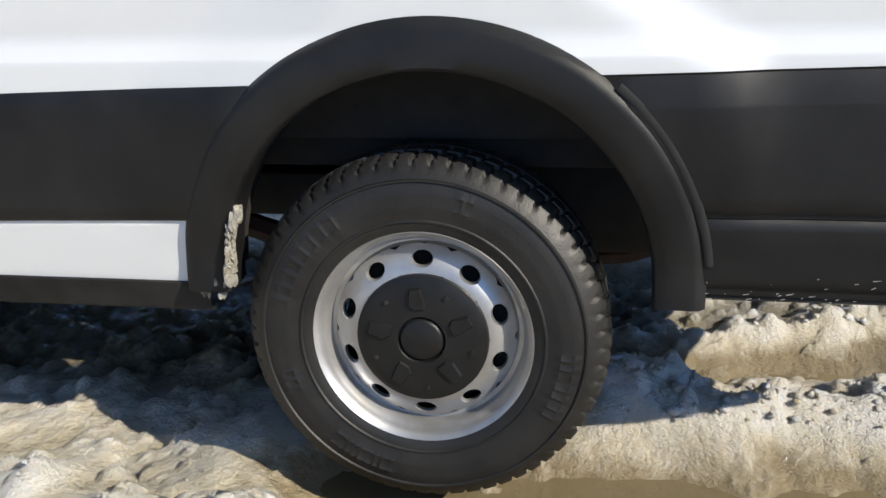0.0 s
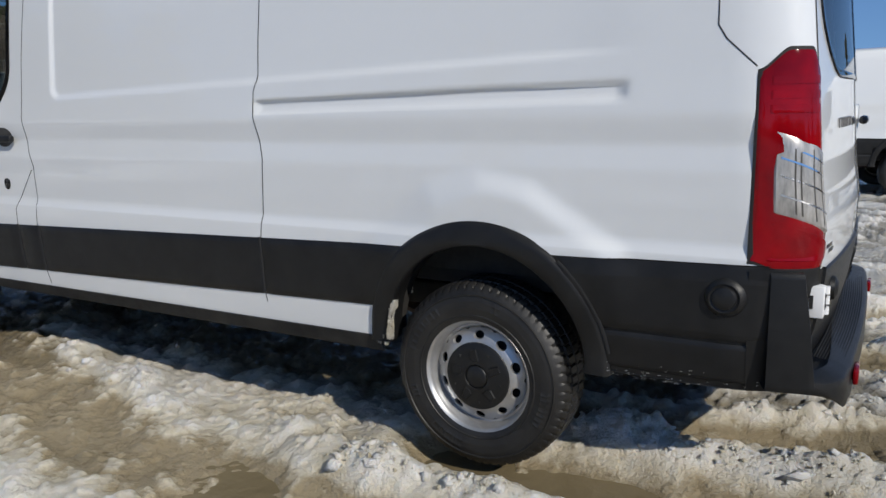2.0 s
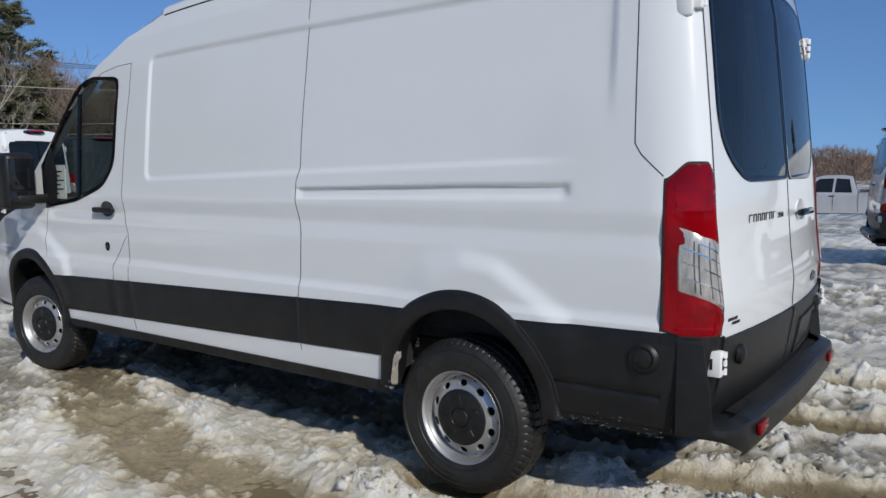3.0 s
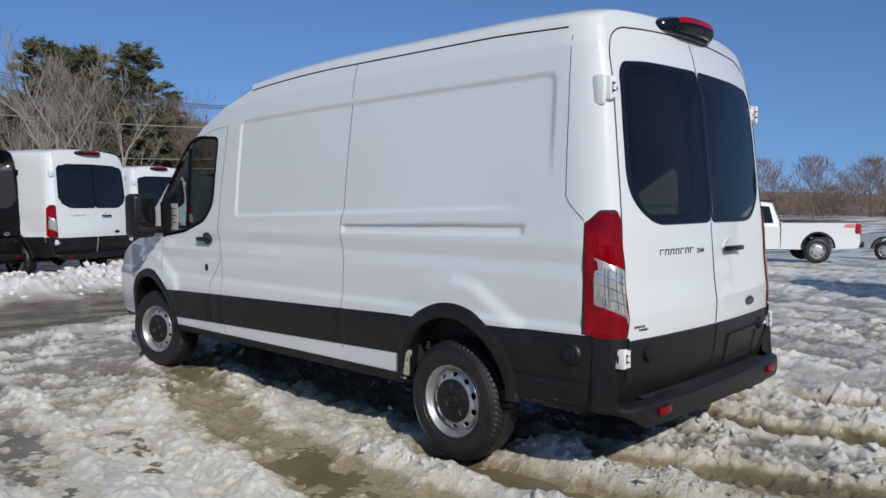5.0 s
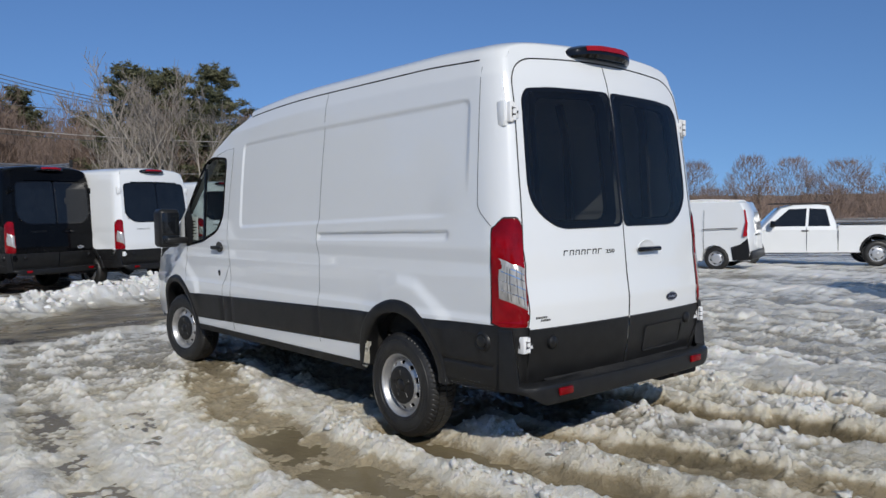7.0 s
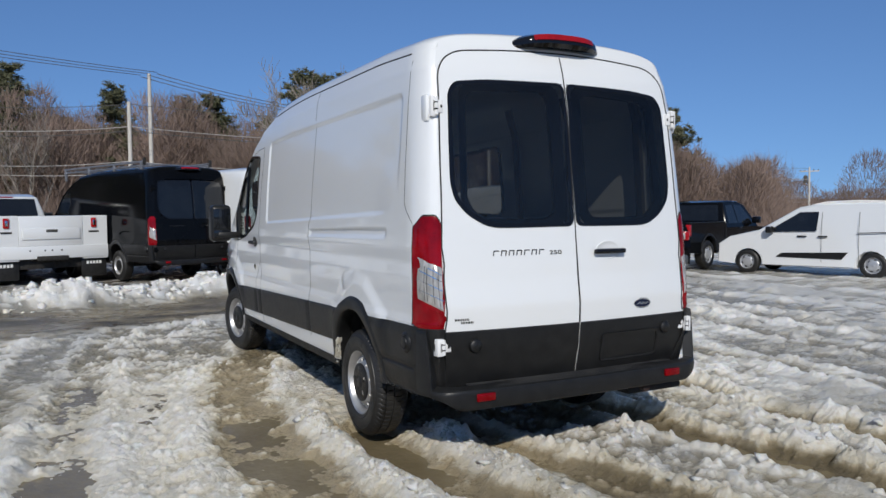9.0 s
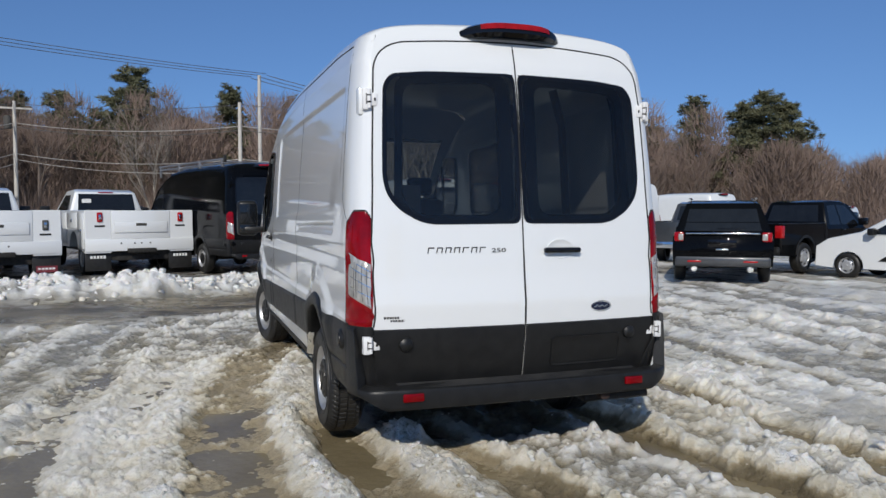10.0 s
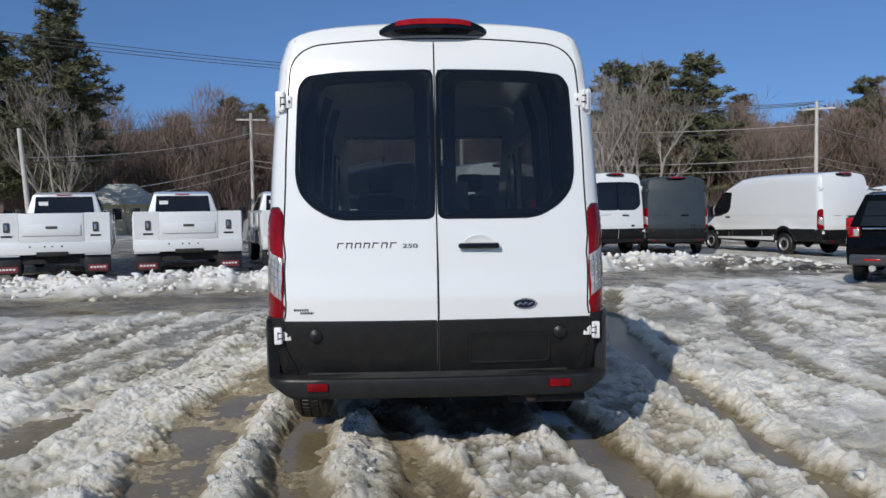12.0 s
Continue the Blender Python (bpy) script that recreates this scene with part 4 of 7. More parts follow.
    if fine:
        cu = bpy.data.curves.new("number_badge", "FONT")
        cu.body, cu.size, cu.extrude, cu.align_x = "250", 0.043, 0.0015, "LEFT"
        ob = new("number_badge", cu)
        bpy.context.view_layer.update()
        me = bpy.data.meshes.new_from_object(ob.evaluated_get(bpy.context.evaluated_depsgraph_get()))
        bpy.data.objects.remove(ob)
        bm = bmesh.new()
        bm.from_mesh(me)
        for v in bm.verts:
            px, py, pz = v.co
            yy, zz = -0.195 + px * 1.35, 1.234 + py * 0.75
            v.co = Vector((rear_x(yy, zz) + 0.003 + pz, yy, zz))
        part("number_badge", bm, LETTER, doors[0], "dark chrome number 250", smooth=False, warp=warp)
        # dealer sticker: unreadable, two dark bars
        bm = bmesh.new()
        for (a0, a1, zc) in ((-0.812, -0.725, 0.889), (-0.775, -0.700, 0.872)):
            q = a0
            while q < a1:
                wd = random.uniform(0.006, 0.014)
                stroke(bm, [(q, zc), (min(a1, q + wd), zc)], 0.0015, 0.013)
                q += wd + 0.004
        part("dealer_sticker", bm, SEAM, doors[0], "small dark lettered sticker", warp=warp)
    # plate pocket
    if fine:
        outer = rounded([(0.165, 0.570), (0.642, 0.570), (0.642, 0.742), (0.165, 0.742)], 0.03)
        inner_ = [(0.4035 + (a - 0.4035) * 0.916, 0.652 + (b - 0.656) * 0.814) for a, b in outer]
        bm = bmesh.new()
        rows = []
        for (a, b), (c, d) in zip(outer, inner_):
            rows.append([bm.verts.new((rear_x(a, b) + 0.0105, a, b)), bm.verts.new((rear_x(a, b) + 0.019, a * 0.985 + 0.006, b)), bm.verts.new((rear_x(c, d) + 0.0165, c, d)), bm.verts.new((rear_x(c, d) + 0.0125, c, d))])
        for a, b in zip(rows, rows[1:] + rows[:1]):
            for c in range(3):
                bm.faces.new((a[c], b[c], b[c + 1], a[c + 1]))
        bmesh.ops.recalc_face_normals(bm, faces=bm.faces)
        pocket = part("plate_pocket", bm, PLASTIC, doors[1], "empty black number plate pocket", warp=warp)
        part("plate_back", grid(lambda y, z: (rear_x(y, z) + 0.0128, y, z), [0.19, 0.4, 0.62], [0.583, 0.65, 0.721]), PLASTIC, pocket, warp=warp)
    # high brake lamp: long dark housing with a red top
    def hump(u, v):
        y = 0.345 * u
        w = 1 - abs(u) ** 3.4
        z0 = 2.425 + 0.028 * (1 - (y / 0.6) ** 2)
        prof = [(0.965, -0.004), (1.02, 0.0), (1.045, 0.022), (1.046, 0.040), (1.034, 0.074), (0.97, 0.090), (0.82, 0.080), (0.66, 0.02)]
        a, b = prof[v]
        return (0.70 + (a - 0.70) * (0.55 + 0.45 * w), y, z0 + b * (0.12 + 0.88 * w ** 0.6))
    us = [-1 + i / 14 for i in range(29)]
    lamp_h = part("high_brake_lamp", grid(lambda u, v: hump(u, v), us, list(range(8))), GLOSSBLACK, van, "gloss black roof brake lamp with red lens", warp=warp, angle=30)
    part("red_lens", grid(lambda u, v: Vector(hump(u, 3 + v)) + Vector((0.004, 0, 0.002)), [-0.62 + 1.24 * i / 16 for i in range(17)], [0, 1]), DARKRED, lamp_h, warp=warp)
    # front end and screen
    def nose(v, z):
        x = lerp_table(z, FRONT_Z, FRONT_X)
        y = side_half(x, z, False) * v
        top = roof_z(0.885 * v) - 0.05 * smooth_step(-1.6, -2.5, -2.2) * (1 - abs(v) ** 3) - 2.40
        return (x - 0.10 * (1 - v * v) - (0.06 * (1 - v * v) if z < 1.15 else 0), y, z + top * smooth_step(2.1, 2.40, z))
    vs_ = [-1 + i / 10 for i in range(21)]
    zs = steps(0.38, 2.40, 0.05)
    part("front_end", grid(lambda v, z: nose(v, z), vs_, zs, lambda v, z: not (1.27 < z < 2.2 and abs(v) < 0.88), flip=True), paint, van, warp=warp, angle=60)
    ws = part("windscreen", grid(lambda v, z: nose(v, z), [-0.9 + 0.1 * i for i in range(19)], steps(1.255, 2.22, 0.1), flip=True), CLEARGLASS if fine else DEEPGLASS, van, "windscreen glass", warp=warp)
    ws.visible_shadow = False
    part("front_bumper", box(-4.80, -4.55, -0.80, 0.80, 0.36, 0.62, 0.06), PLASTIC, van, warp=warp)
    # floor and running gear
    part("load_floor", box(-3.3, 1.05, -0.74, 0.74, 0.672, 0.70, 0.01), INTERIOR, van, "grey load floor", warp=warp)
    part("underfloor", box(-3.3, 1.06, -0.74, 0.74, 0.645, 0.668, 0.004), UNDER, van, "dark underfloor", warp=warp)
    part("frame_rail", box(-3.2, 0.98, -0.62, -0.50, 0.50, 0.60, 0.01), UNDER, van, warp=warp)
    part("frame_rail", box(-3.2, 0.98, 0.50, 0.62, 0.50, 0.60, 0.01), UNDER, van, warp=warp)
    part("rear_axle", tube([(0, -0.8, 0.35), (0, 0.8, 0.35)], 0.045, 12), UNDER, van, warp=warp)
    part("axle_housing", revolve([(0.0, -0.12), (0.10, -0.10), (0.15, 0.0), (0.10, 0.10), (0.0, 0.12)], 20, centre=(0, 0.0, 0.35)), UNDER, van, warp=warp)
    part("spare_wheel", revolve([(0.0, 0.36), (0.30, 0.37), (0.34, 0.42), (0.34, 0.52), (0.30, 0.57), (0.0, 0.58)], 28, axis="z", centre=(0.72, 0, 0)), RUBBER, van, "spare wheel under the floor", warp=warp)
    part("exhaust_pipe", tube([(-2, 0.45, 0.42), (0.4, 0.45, 0.42), (0.95, 0.50, 0.40), (1.16, 0.52, 0.385)], 0.035, 12), RUST, van, "exhaust pipe", warp=warp)
    part("muffler", box(0.78, 1.12, 0.40, 0.84, 0.335, 0.385, 0.015), UNDER, van, "dark muffler under the bumper", warp=warp)
    for s in (-1, 1):
        part("leaf_spring", tube([(-0.62, s * 0.56, 0.50), (-0.3, s * 0.56, 0.40), (0, s * 0.56, 0.385), (0.4, s * 0.56, 0.42), (0.68, s * 0.56, 0.52)], 0.03, 6), RUST, van, warp=warp)
        for x in (0.0, -3.75):
            make_wheel(van, x, s, fine and s < 0 or (fine and x == 0.0), steer=radians(11) if fine and x < -1 else 0.0)


# ---- ground: slush with tyre ruts, meltwater, a wet lane ----
RUTS = [  # points along a rut, half width, depth, brownness
    ([(-6.2, 1.0), (-4.6, 0.1), (-3.3, -0.85), (-2.3, -1.33), (-0.8, -1.52), (0.3, -1.60), (1.2, -1.56), (2.5, -1.35), (4.5, -0.8), (9, 1.0)], 0.20, 0.10, 1.0),
    ([(-0.15, -0.87), (0.2, -0.85), (0.5, -0.82), (0.95, -0.80), (1.5, -0.79), (4.0, -0.45), (9, 0.8)], 0.15, 0.16, 1.0),
    ([(-0.15, 0.87), (0.2, 0.88), (0.5, 0.92), (1.2, 1.0), (1.8, 1.10), (4.0, 1.6), (9, 3.0)], 0.14, 0.18, 0.9),
    ([(-8, 3.4), (-5, 2.55), (-3.2, 2.24), (-0.9, 2.08), (0.4, 2.03), (1.2, 2.0), (3, 2.15), (9, 3.2)], 0.15, 0.19, 0.6),
    ([(-7, 5.2), (-4, 3.9), (-2, 3.45), (0.0, 3.4), (3, 3.6), (9, 4.6)], 0.16, 0.09, 0.3),
    ([(-6, 6.6), (-3, 5.2), (0, 4.8), (4, 5.2), (9, 6.4)], 0.18, 0.08, 0.2),
    ([(0.0, -0.35), (0.8, -0.18), (1.8, 0.0), (4, 0.5), (9, 1.9)], 0.10, 0.06, 0.9),
    ([(-6, -2.0), (-3.5, -2.45), (-1, -2.75), (1, -2.8), (3, -2.5), (9, -1.2)], 0.16, 0.08, 0.35),
    ([(-6, -3.4), (-3.5, -3.7), (-1, -4.0), (2, -4.0), (9, -2.8)], 0.2, 0.08, 0.3),
    ([(-4, -9), (-3, -6), (-1, -5.2), (3, -5.2), (9, -4.4)], 0.2, 0.07, 0.2),
]
LANE = [(-6.9, -40), (-6.9, -9), (-7.1, -5), (-7.5, -2.5), (-8.6, 1.2), (-10.4, 4.2), (-11.8, 7.5), (-12.6, 12), (-14, 40)]
WATER_Z = -0.066


def densify(points, d=0.12):
    out = []
    for (x0, y0), (x1, y1) in zip(points, points[1:]):
        n = max(1, int(math.hypot(x1 - x0, y1 - y0) / d))
        out += [(x0 + (x1 - x0) * i / n, y0 + (y1 - y0) * i / n) for i in range(n)]
    out.append(points[-1])
    # round the corners
    p = np.array(out)
    for _ in range(30):
        p[1:-1] = 0.5 * p[1:-1] + 0.25 * (p[:-2] + p[2:])
    return p


def distance_to(points, X, Y, reach):
    """Distance of every place from a line of points; far ones stay at reach."""
    d = np.full(X.shape, reach)
    p = densify(points)
    for a, b in zip(p, p[1:]):
        lo, hi = np.minimum(a, b) - reach, np.maximum(a, b) + reach
        i0, i1 = np.searchsorted(GX, lo[0]), np.searchsorted(GX, hi[0])
        j0, j1 = np.searchsorted(GY, lo[1]), np.searchsorted(GY, hi[1])
        if i0 >= i1 or j0 >= j1:
            continue
        x, y = X[j0:j1, i0:i1], Y[j0:j1, i0:i1]
        v = b - a
        t = np.clip(((x - a[0]) * v[0] + (y - a[1]) * v[1]) / max(1e-9, v @ v), 0, 1)
        d[j0:j1, i0:i1] = np.minimum(d[j0:j1, i0:i1], np.hypot(x - a[0] - t * v[0], y - a[1] - t * v[1]))
    return d


def value_noise(X, Y, scale, seed):
    """Smooth lattice noise in 0..1."""
    rng = np.random.RandomState(seed)
    tab = rng.rand(256, 256)
    x, y = X * scale + 1000.3, Y * scale + 1000.7
    i, j = np.floor(x).astype(int), np.floor(y).astype(int)
    fx, fy = x - i, y - j
    fx, fy = fx * fx * (3 - 2 * fx), fy * fy * (3 - 2 * fy)
    g = lambda a, b: tab[a % 256, b % 256]
    return (g(i, j) * (1 - fx) + g(i + 1, j) * fx) * (1 - fy) + (g(i, j + 1) * (1 - fx) + g(i + 1, j + 1) * fx) * fy


def axis_lines(lo, hi, a, b, d, grow=1.09, before=0.0, after=0.0, d2=0.03):
    mid = list(np.arange(a - before, a, d2)) + list(np.arange(a, b, d)) + list(np.arange(b, b + after, d2))
    left, s, x = [], d2 if before else d, a - before
    while x > lo:
        s *= grow
        x -= s
        left.append(x)
    right, s, x = [], d2 if after else d, mid[-1]
    while x < hi:
        s *= grow
        x += s
        right.append(x)
    return np.array(left[::-1] + mid + right)


GX = axis_lines(-900, 700, -4.4, 3.4, 0.014, 1.05, before=3.0)
GY = axis_lines(-800, 900, -2.9, 2.5, 0.014, 1.05, after=4.5, before=1.2)
X, Y = np.meshgrid(GX, GY)
low_f = value_noise(X, Y, 0.35, 3)
lump = value_noise(X, Y, 1.7, 4) * 0.5 + value_noise(X, Y, 3.9, 5) * 0.5
mid_n = value_noise(X, Y, 7.5, 6)
fine_n = value_noise(X, Y, 15.0, 7) * 0.6 + value_noise(X, Y, 29.0, 8) * 0.4
g_drop = -0.0009 * np.clip(Y, 0, 40) ** 2
H = 0.05 * (low_f - 0.5) + 0.06 * (lump - 0.5) + 0.03 * (mid_n - 0.5)
RUTTED = np.zeros_like(H)
TRACK = np.zeros_like(H)
near = np.exp(-((X + 0.5) / 5) ** 2 - ((Y + 0.5) / 4) ** 2)
DIRT_SHADE = np.clip(0.12 + 0.22 * near + 0.5 * (value_noise(X, Y, 0.6, 12) - 0.48) + 0.35 * (value_noise(X, Y, 2.1, 13) - 0.5), 0, 1)
wob = 0.10 * (value_noise(X, Y, 2.3, 10) - 0.5) + 0.05 * (value_noise(X, Y, 7.0, 11) - 0.5)
for pts, half, deep, brown in RUTS:
    d = distance_to(pts, X, Y, 0.9) + wob
    core = np.exp(-np.maximum(0, d / half) ** 4 * 0.6)
    rim = np.exp(-((d - half * 1.9) / (half * 0.65)) ** 2)
    H = H * (1 - 0.5 * core) - deep * 0.42 * core + 0.06 * (0.25 + 0.75 * brown) * rim * (0.2 + lump)
    RUTTED = np.maximum(RUTTED, core * brown)
    TRACK = np.maximum(TRACK, brown * np.exp(-(np.maximum(0, d) / 0.42) ** 2))
    DIRT_SHADE = np.maximum(DIRT_SHADE, brown * np.exp(-np.maximum(0, d - half * 0.6) ** 2 / (0.19 ** 2)))


def clumps(count, r0, r1, tall, seed):
    """Angular chunks of slush, crowded into one another, each with a tilted top."""
    rs = np.random.RandomState(seed)
    out = np.zeros_like(H)
    for _ in range(count):
        x, y = rs.uniform(-8.0, 5.0), rs.uniform(-4.8, 7.2)
        r = r0 + (r1 - r0) * rs.rand() ** 2
        i0, i1 = np.searchsorted(GX, x - r), np.searchsorted(GX, x + r)
        j0, j1 = np.searchsorted(GY, y - r), np.searchsorted(GY, y + r)
        if i1 <= i0 or j1 <= j0:
            continue
        gx, gy = (GX[i0:i1] - x)[None, :], (GY[j0:j1] - y)[:, None]
        d = np.zeros((j1 - j0, i1 - i0))
        a0 = rs.uniform(0, 6.28)
        for k in range(5):
            a = a0 + k * 1.2566 + rs.uniform(-0.4, 0.4)
            d = np.maximum(d, (gx * math.cos(a) + gy * math.sin(a)) / (r * rs.uniform(0.55, 0.95)))
        ta, ts = rs.uniform(0, 6.28), rs.uniform(0.0, 0.5)
        top = 1 + ts * (gx * math.cos(ta) + gy * math.sin(ta)) / r
        round_top = np.sqrt(np.clip(1 - np.minimum(d, 1) ** 2.6, 0, 1))
        cap = tall * r * round_top * top * rs.uniform(0.35, 1.0)
        out[j0:j1, i0:i1] = np.maximum(out[j0:j1, i0:i1], cap)
    return out


# the front half of the outer rut is filled with broken slush
fill = np.clip((-0.9 - X) / 0.9, 0, 1) * np.clip((X + 6.5) / 1.5, 0, 1) * np.clip((Y + 2.6) / 0.4, 0, 1) * np.clip((1.4 - Y) / 0.5, 0, 1)
H = H + 0.05 * fill * np.clip(RUTTED * 1.6, 0, 1)
H = H + RUTTED * (0.060 * (value_noise(X, Y, 3.1, 43) - 0.42) + 0.040 * (value_noise(X, Y, 7.0, 44) - 0.5))
side_zone = np.exp(-(((X + 0.6) / 2.4) ** 4) - ((Y + 1.5) / 1.1) ** 4)
# slick strips of half-melted slush lie between the crusts, along the way the cars went
along = Y - 0.021 * np.clip(X - 0.5, -9, 9) ** 2
slick = 0.68 * value_noise(X * 0.28, along, 1.75, 81) + 0.32 * value_noise(X * 0.6, along, 5.2, 82)
slick = np.clip((slick - 0.47) / 0.12, 0, 1) * (1 - 0.65 * side_zone)
spread = np.clip(1 - 0.42 * RUTTED, 0, 1) * (0.30 + 1.0 * lump) * (1 - 0.34 * side_zone) * (1 - 0.72 * slick)
chunks = spread * (clumps(2100, 0.07, 0.16, 0.40, 71) + clumps(12500, 0.035, 0.085, 0.55, 72)) + (0.35 + 0.65 * spread) * clumps(62000, 0.016, 0.036, 1.15, 73)
H = H + chunks + 0.012 * (fine_n - 0.5) - 0.040 - 0.004 * slick
# crusts pushed up along both sides of the rear wheel's rut
H = H + 0.085 * np.exp(-((Y + 0.50 + 0.5 * wob) / 0.13) ** 2) * np.clip((X - 0.22) / 0.2, 0, 1) * np.clip((2.2 - X) / 0.9, 0, 1) * (0.4 + 1.1 * lump)
H = H + 0.075 * np.exp(-((Y + 1.16 + 0.5 * wob) / 0.11) ** 2) * np.clip((X + 0.7) / 0.5, 0, 1) * np.clip((1.9 - X) / 0.7, 0, 1) * (0.35 + 1.1 * lump)
# long shallow streaks where cars have slid past on the open side
open_side = np.clip((Y - 2.2) / 1.0, 0, 1) * np.clip((26 - np.hypot(X, Y)) / 8, 0, 1)
streaks = value_noise(X * 0.30 + 0.25 * Y, Y, 2.1, 61)
H = H * (1 - 0.15 * open_side) + open_side * 0.10 * (streaks - 0.42)
rough_far = np.clip((np.hypot((X + 0.7) / 6.2, Y / 5.2) - 0.8) / 0.3, 0, 1) * np.clip(1 - (np.hypot(X, Y) - 22) / 10, 0, 1)
H = H + rough_far * (0.06 * np.abs(2 * value_noise(X, Y, 2.6, 41) - 1) + 0.05 * np.abs(2 * value_noise(X, Y, 5.5, 42) - 1) - 0.02)
wet = np.clip((0.03 - H) / 0.07, 0, 1)
DIRT_SHADE = np.maximum(DIRT_SHADE, (0.10 + 0.65 * TRACK) * wet)


def box_mean(A, k):
    """Mean over a square of 2k + 1 grid lines."""
    P = np.pad(A, k, mode="edge")
    for ax in (0, 1):
        C = np.cumsum(P, axis=ax)
        C = np.concatenate([np.zeros_like(np.take(C, [0], axis=ax)), C], axis=ax)
        m = P.shape[ax] - 2 * k
        P = (np.take(C, range(2 * k + 1, 2 * k + 1 + m), axis=ax) - np.take(C, range(0, m), axis=ax)) / (2 * k + 1)
    return P


# crests drain and stay white, hollows hold grey meltwater slush
REL = H - box_mean(H, 13)
crest = np.clip(REL / 0.022, 0, 1)
hollow = np.clip(-REL / 0.024, 0, 1)
DIRT_SHADE = DIRT_SHADE * (1 - 0.38 * crest) + (0.10 + 0.12 * TRACK) * hollow + 0.16 * TRACK
DIRT_SHADE = DIRT_SHADE - 0.35 * np.clip((chunks - 0.030) / 0.05, 0, 1) + 0.22 * np.clip((0.022 - chunks) / 0.022, 0, 1) * near * TRACK
lane_d = distance_to(LANE, X, Y, 4.5) + 5 * wob
lane = 1 - np.clip((lane_d - 1.0) / 0.7, 0, 1)
H = H * (1 - 0.88 * lane) - 0.012 * lane - 0.03 * lane * (value_noise(X, Y, 0.9, 19) > 0.62)
DIRT_SHADE = np.maximum(DIRT_SHADE, lane * 0.95)
BANK = [(-9.0, -40), (-9.1, -9), (-9.3, -5), (-9.7, -2.5), (-10.9, 0.6), (-12.9, 3.6), (-13.4, 5.6), (-13.0, 7.6), (-12.2, 9.4)]
bank_d = distance_to(BANK, X, Y, 2.0)
bank = np.exp(-(bank_d / 0.62) ** 2) * (0.5 + 0.8 * value_noise(X, Y, 1.1, 15)) * (0.6 + 0.5 * mid_n)
H = H + 0.36 * bank
DIRT_SHADE = DIRT_SHADE * (1 - np.clip(1.5 * bank, 0, 0.9)) * (1 - 0.45 * open_side * (RUTTED < 0.2))
# ploughed parking rows beyond the bank: thin dirty ice on wet asphalt
LOT = np.clip((-9.6 - X - 0.35 * np.maximum(0, Y + 2)) / 1.2, 0, 1) * np.clip((X + 36) / 3, 0, 1) * np.clip((9 - Y) / 3, 0, 1) * (1 - np.clip(1.6 * bank, 0, 1))
H = H * (1 - 0.9 * LOT) + LOT * (0.012 - 0.05 * (0.5 < value_noise(X, Y, 0.5, 16)))
LOT = np.maximum(LOT, lane * np.clip(2.1 * value_noise(X, Y, 0.8, 18) * (0.6 + 0.6 * value_noise(X, Y, 3.0, 20)) + 0.1, 0, 1))
LOT = np.clip(LOT, 0, 1)
far = np.clip((np.hypot(X, Y) - 25) / 40, 0, 1)
H = H * (1 - far) + far * 0.02
H = H + g_drop
# tyres press the slush down; slush packs against the far side of the wheels
for wx in (0.0, -3.75):
    for wy in (-0.875, 0.875):
        foot = np.exp(-((X - wx) / 0.16) ** 4 - ((Y - wy) / 0.13) ** 4)
        H = np.where(foot > 0.02, np.minimum(H, 0.004 + 0.1 * (1 - foot)), H)
WET_SHADE = np.clip(1.5 * value_noise(X, Y, 0.55, 51) * (0.45 + 0.9 * value_noise(X, Y, 2.2, 52)) + 0.5 * (value_noise(X, Y, 6.0, 53) - 0.5) - 0.12, 0, 1)
WET_SHADE = 1.0 * WET_SHADE * (1 - 0.7 * side_zone) * np.clip(1.2 - 5 * np.clip(chunks - 0.035, 0, 1), 0.35, 1) * (1 - np.clip(1.5 * bank, 0, 1))
# brown mud under the van, with its shade painted into the ground colour
mud_shade = np.clip((0.78 - np.abs(Y - 0.10)) / 0.30, 0, 1) * np.clip((X + 4.9) / 0.4, 0, 1) * np.clip((0.66 - X) / 0.22, 0, 1)
mud_shade = mud_shade * (1 - np.clip((X + 0.05) / 0.25, 0, 1) * np.clip((0.05 - Y) / 0.2, 0, 1))
DIRT_SHADE = np.maximum(DIRT_SHADE * (1 - 0.25 * side_zone) + 0.16 * side_zone * (1 - 0.6 * crest), mud_shade * (0.75 + 0.35 * value_noise(X, Y, 1.6, 57)))
WET_SHADE = np.maximum(WET_SHADE, 0.35 * mud_shade)
WET_SHADE = np.clip(WET_SHADE * (1 - 0.75 * crest) + 0.9 * hollow * np.clip(1.8 * value_noise(X, Y, 1.1, 55), 0, 1), 0, 1)
WET_SHADE = np.maximum(WET_SHADE, 0.75 * mud_shade)
WET_SHADE = np.maximum(WET_SHADE, np.clip(RUTTED * 0.5 - 0.4 * crest, 0, 0.32))
WET_SHADE = np.maximum(WET_SHADE, slick * (0.30 + 0.35 * value_noise(X, Y, 4.0, 83)) * (1 - np.clip(1.5 * bank, 0, 1)))
# beige slush, made paler still to stand in for bounce light in the shade
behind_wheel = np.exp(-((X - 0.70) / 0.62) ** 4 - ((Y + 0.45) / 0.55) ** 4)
WET_SHADE = WET_SHADE * (1 - 0.8 * np.maximum(side_zone, behind_wheel) * (1 - mud_shade))
DIRT_SHADE = DIRT_SHADE * (1 - 0.32 * behind_wheel)
WET_SHADE = np.maximum(WET_SHADE, 0.75 * open_side * np.clip((0.48 - streaks) / 0.22, 0, 1) * (0.5 + 0.7 * value_noise(X, Y, 3.3, 63)))
gm = bpy.data.meshes.new("ground")
nx, ny = len(GX), len(GY)
verts = np.stack([X.ravel(), Y.ravel(), H.ravel()], 1)
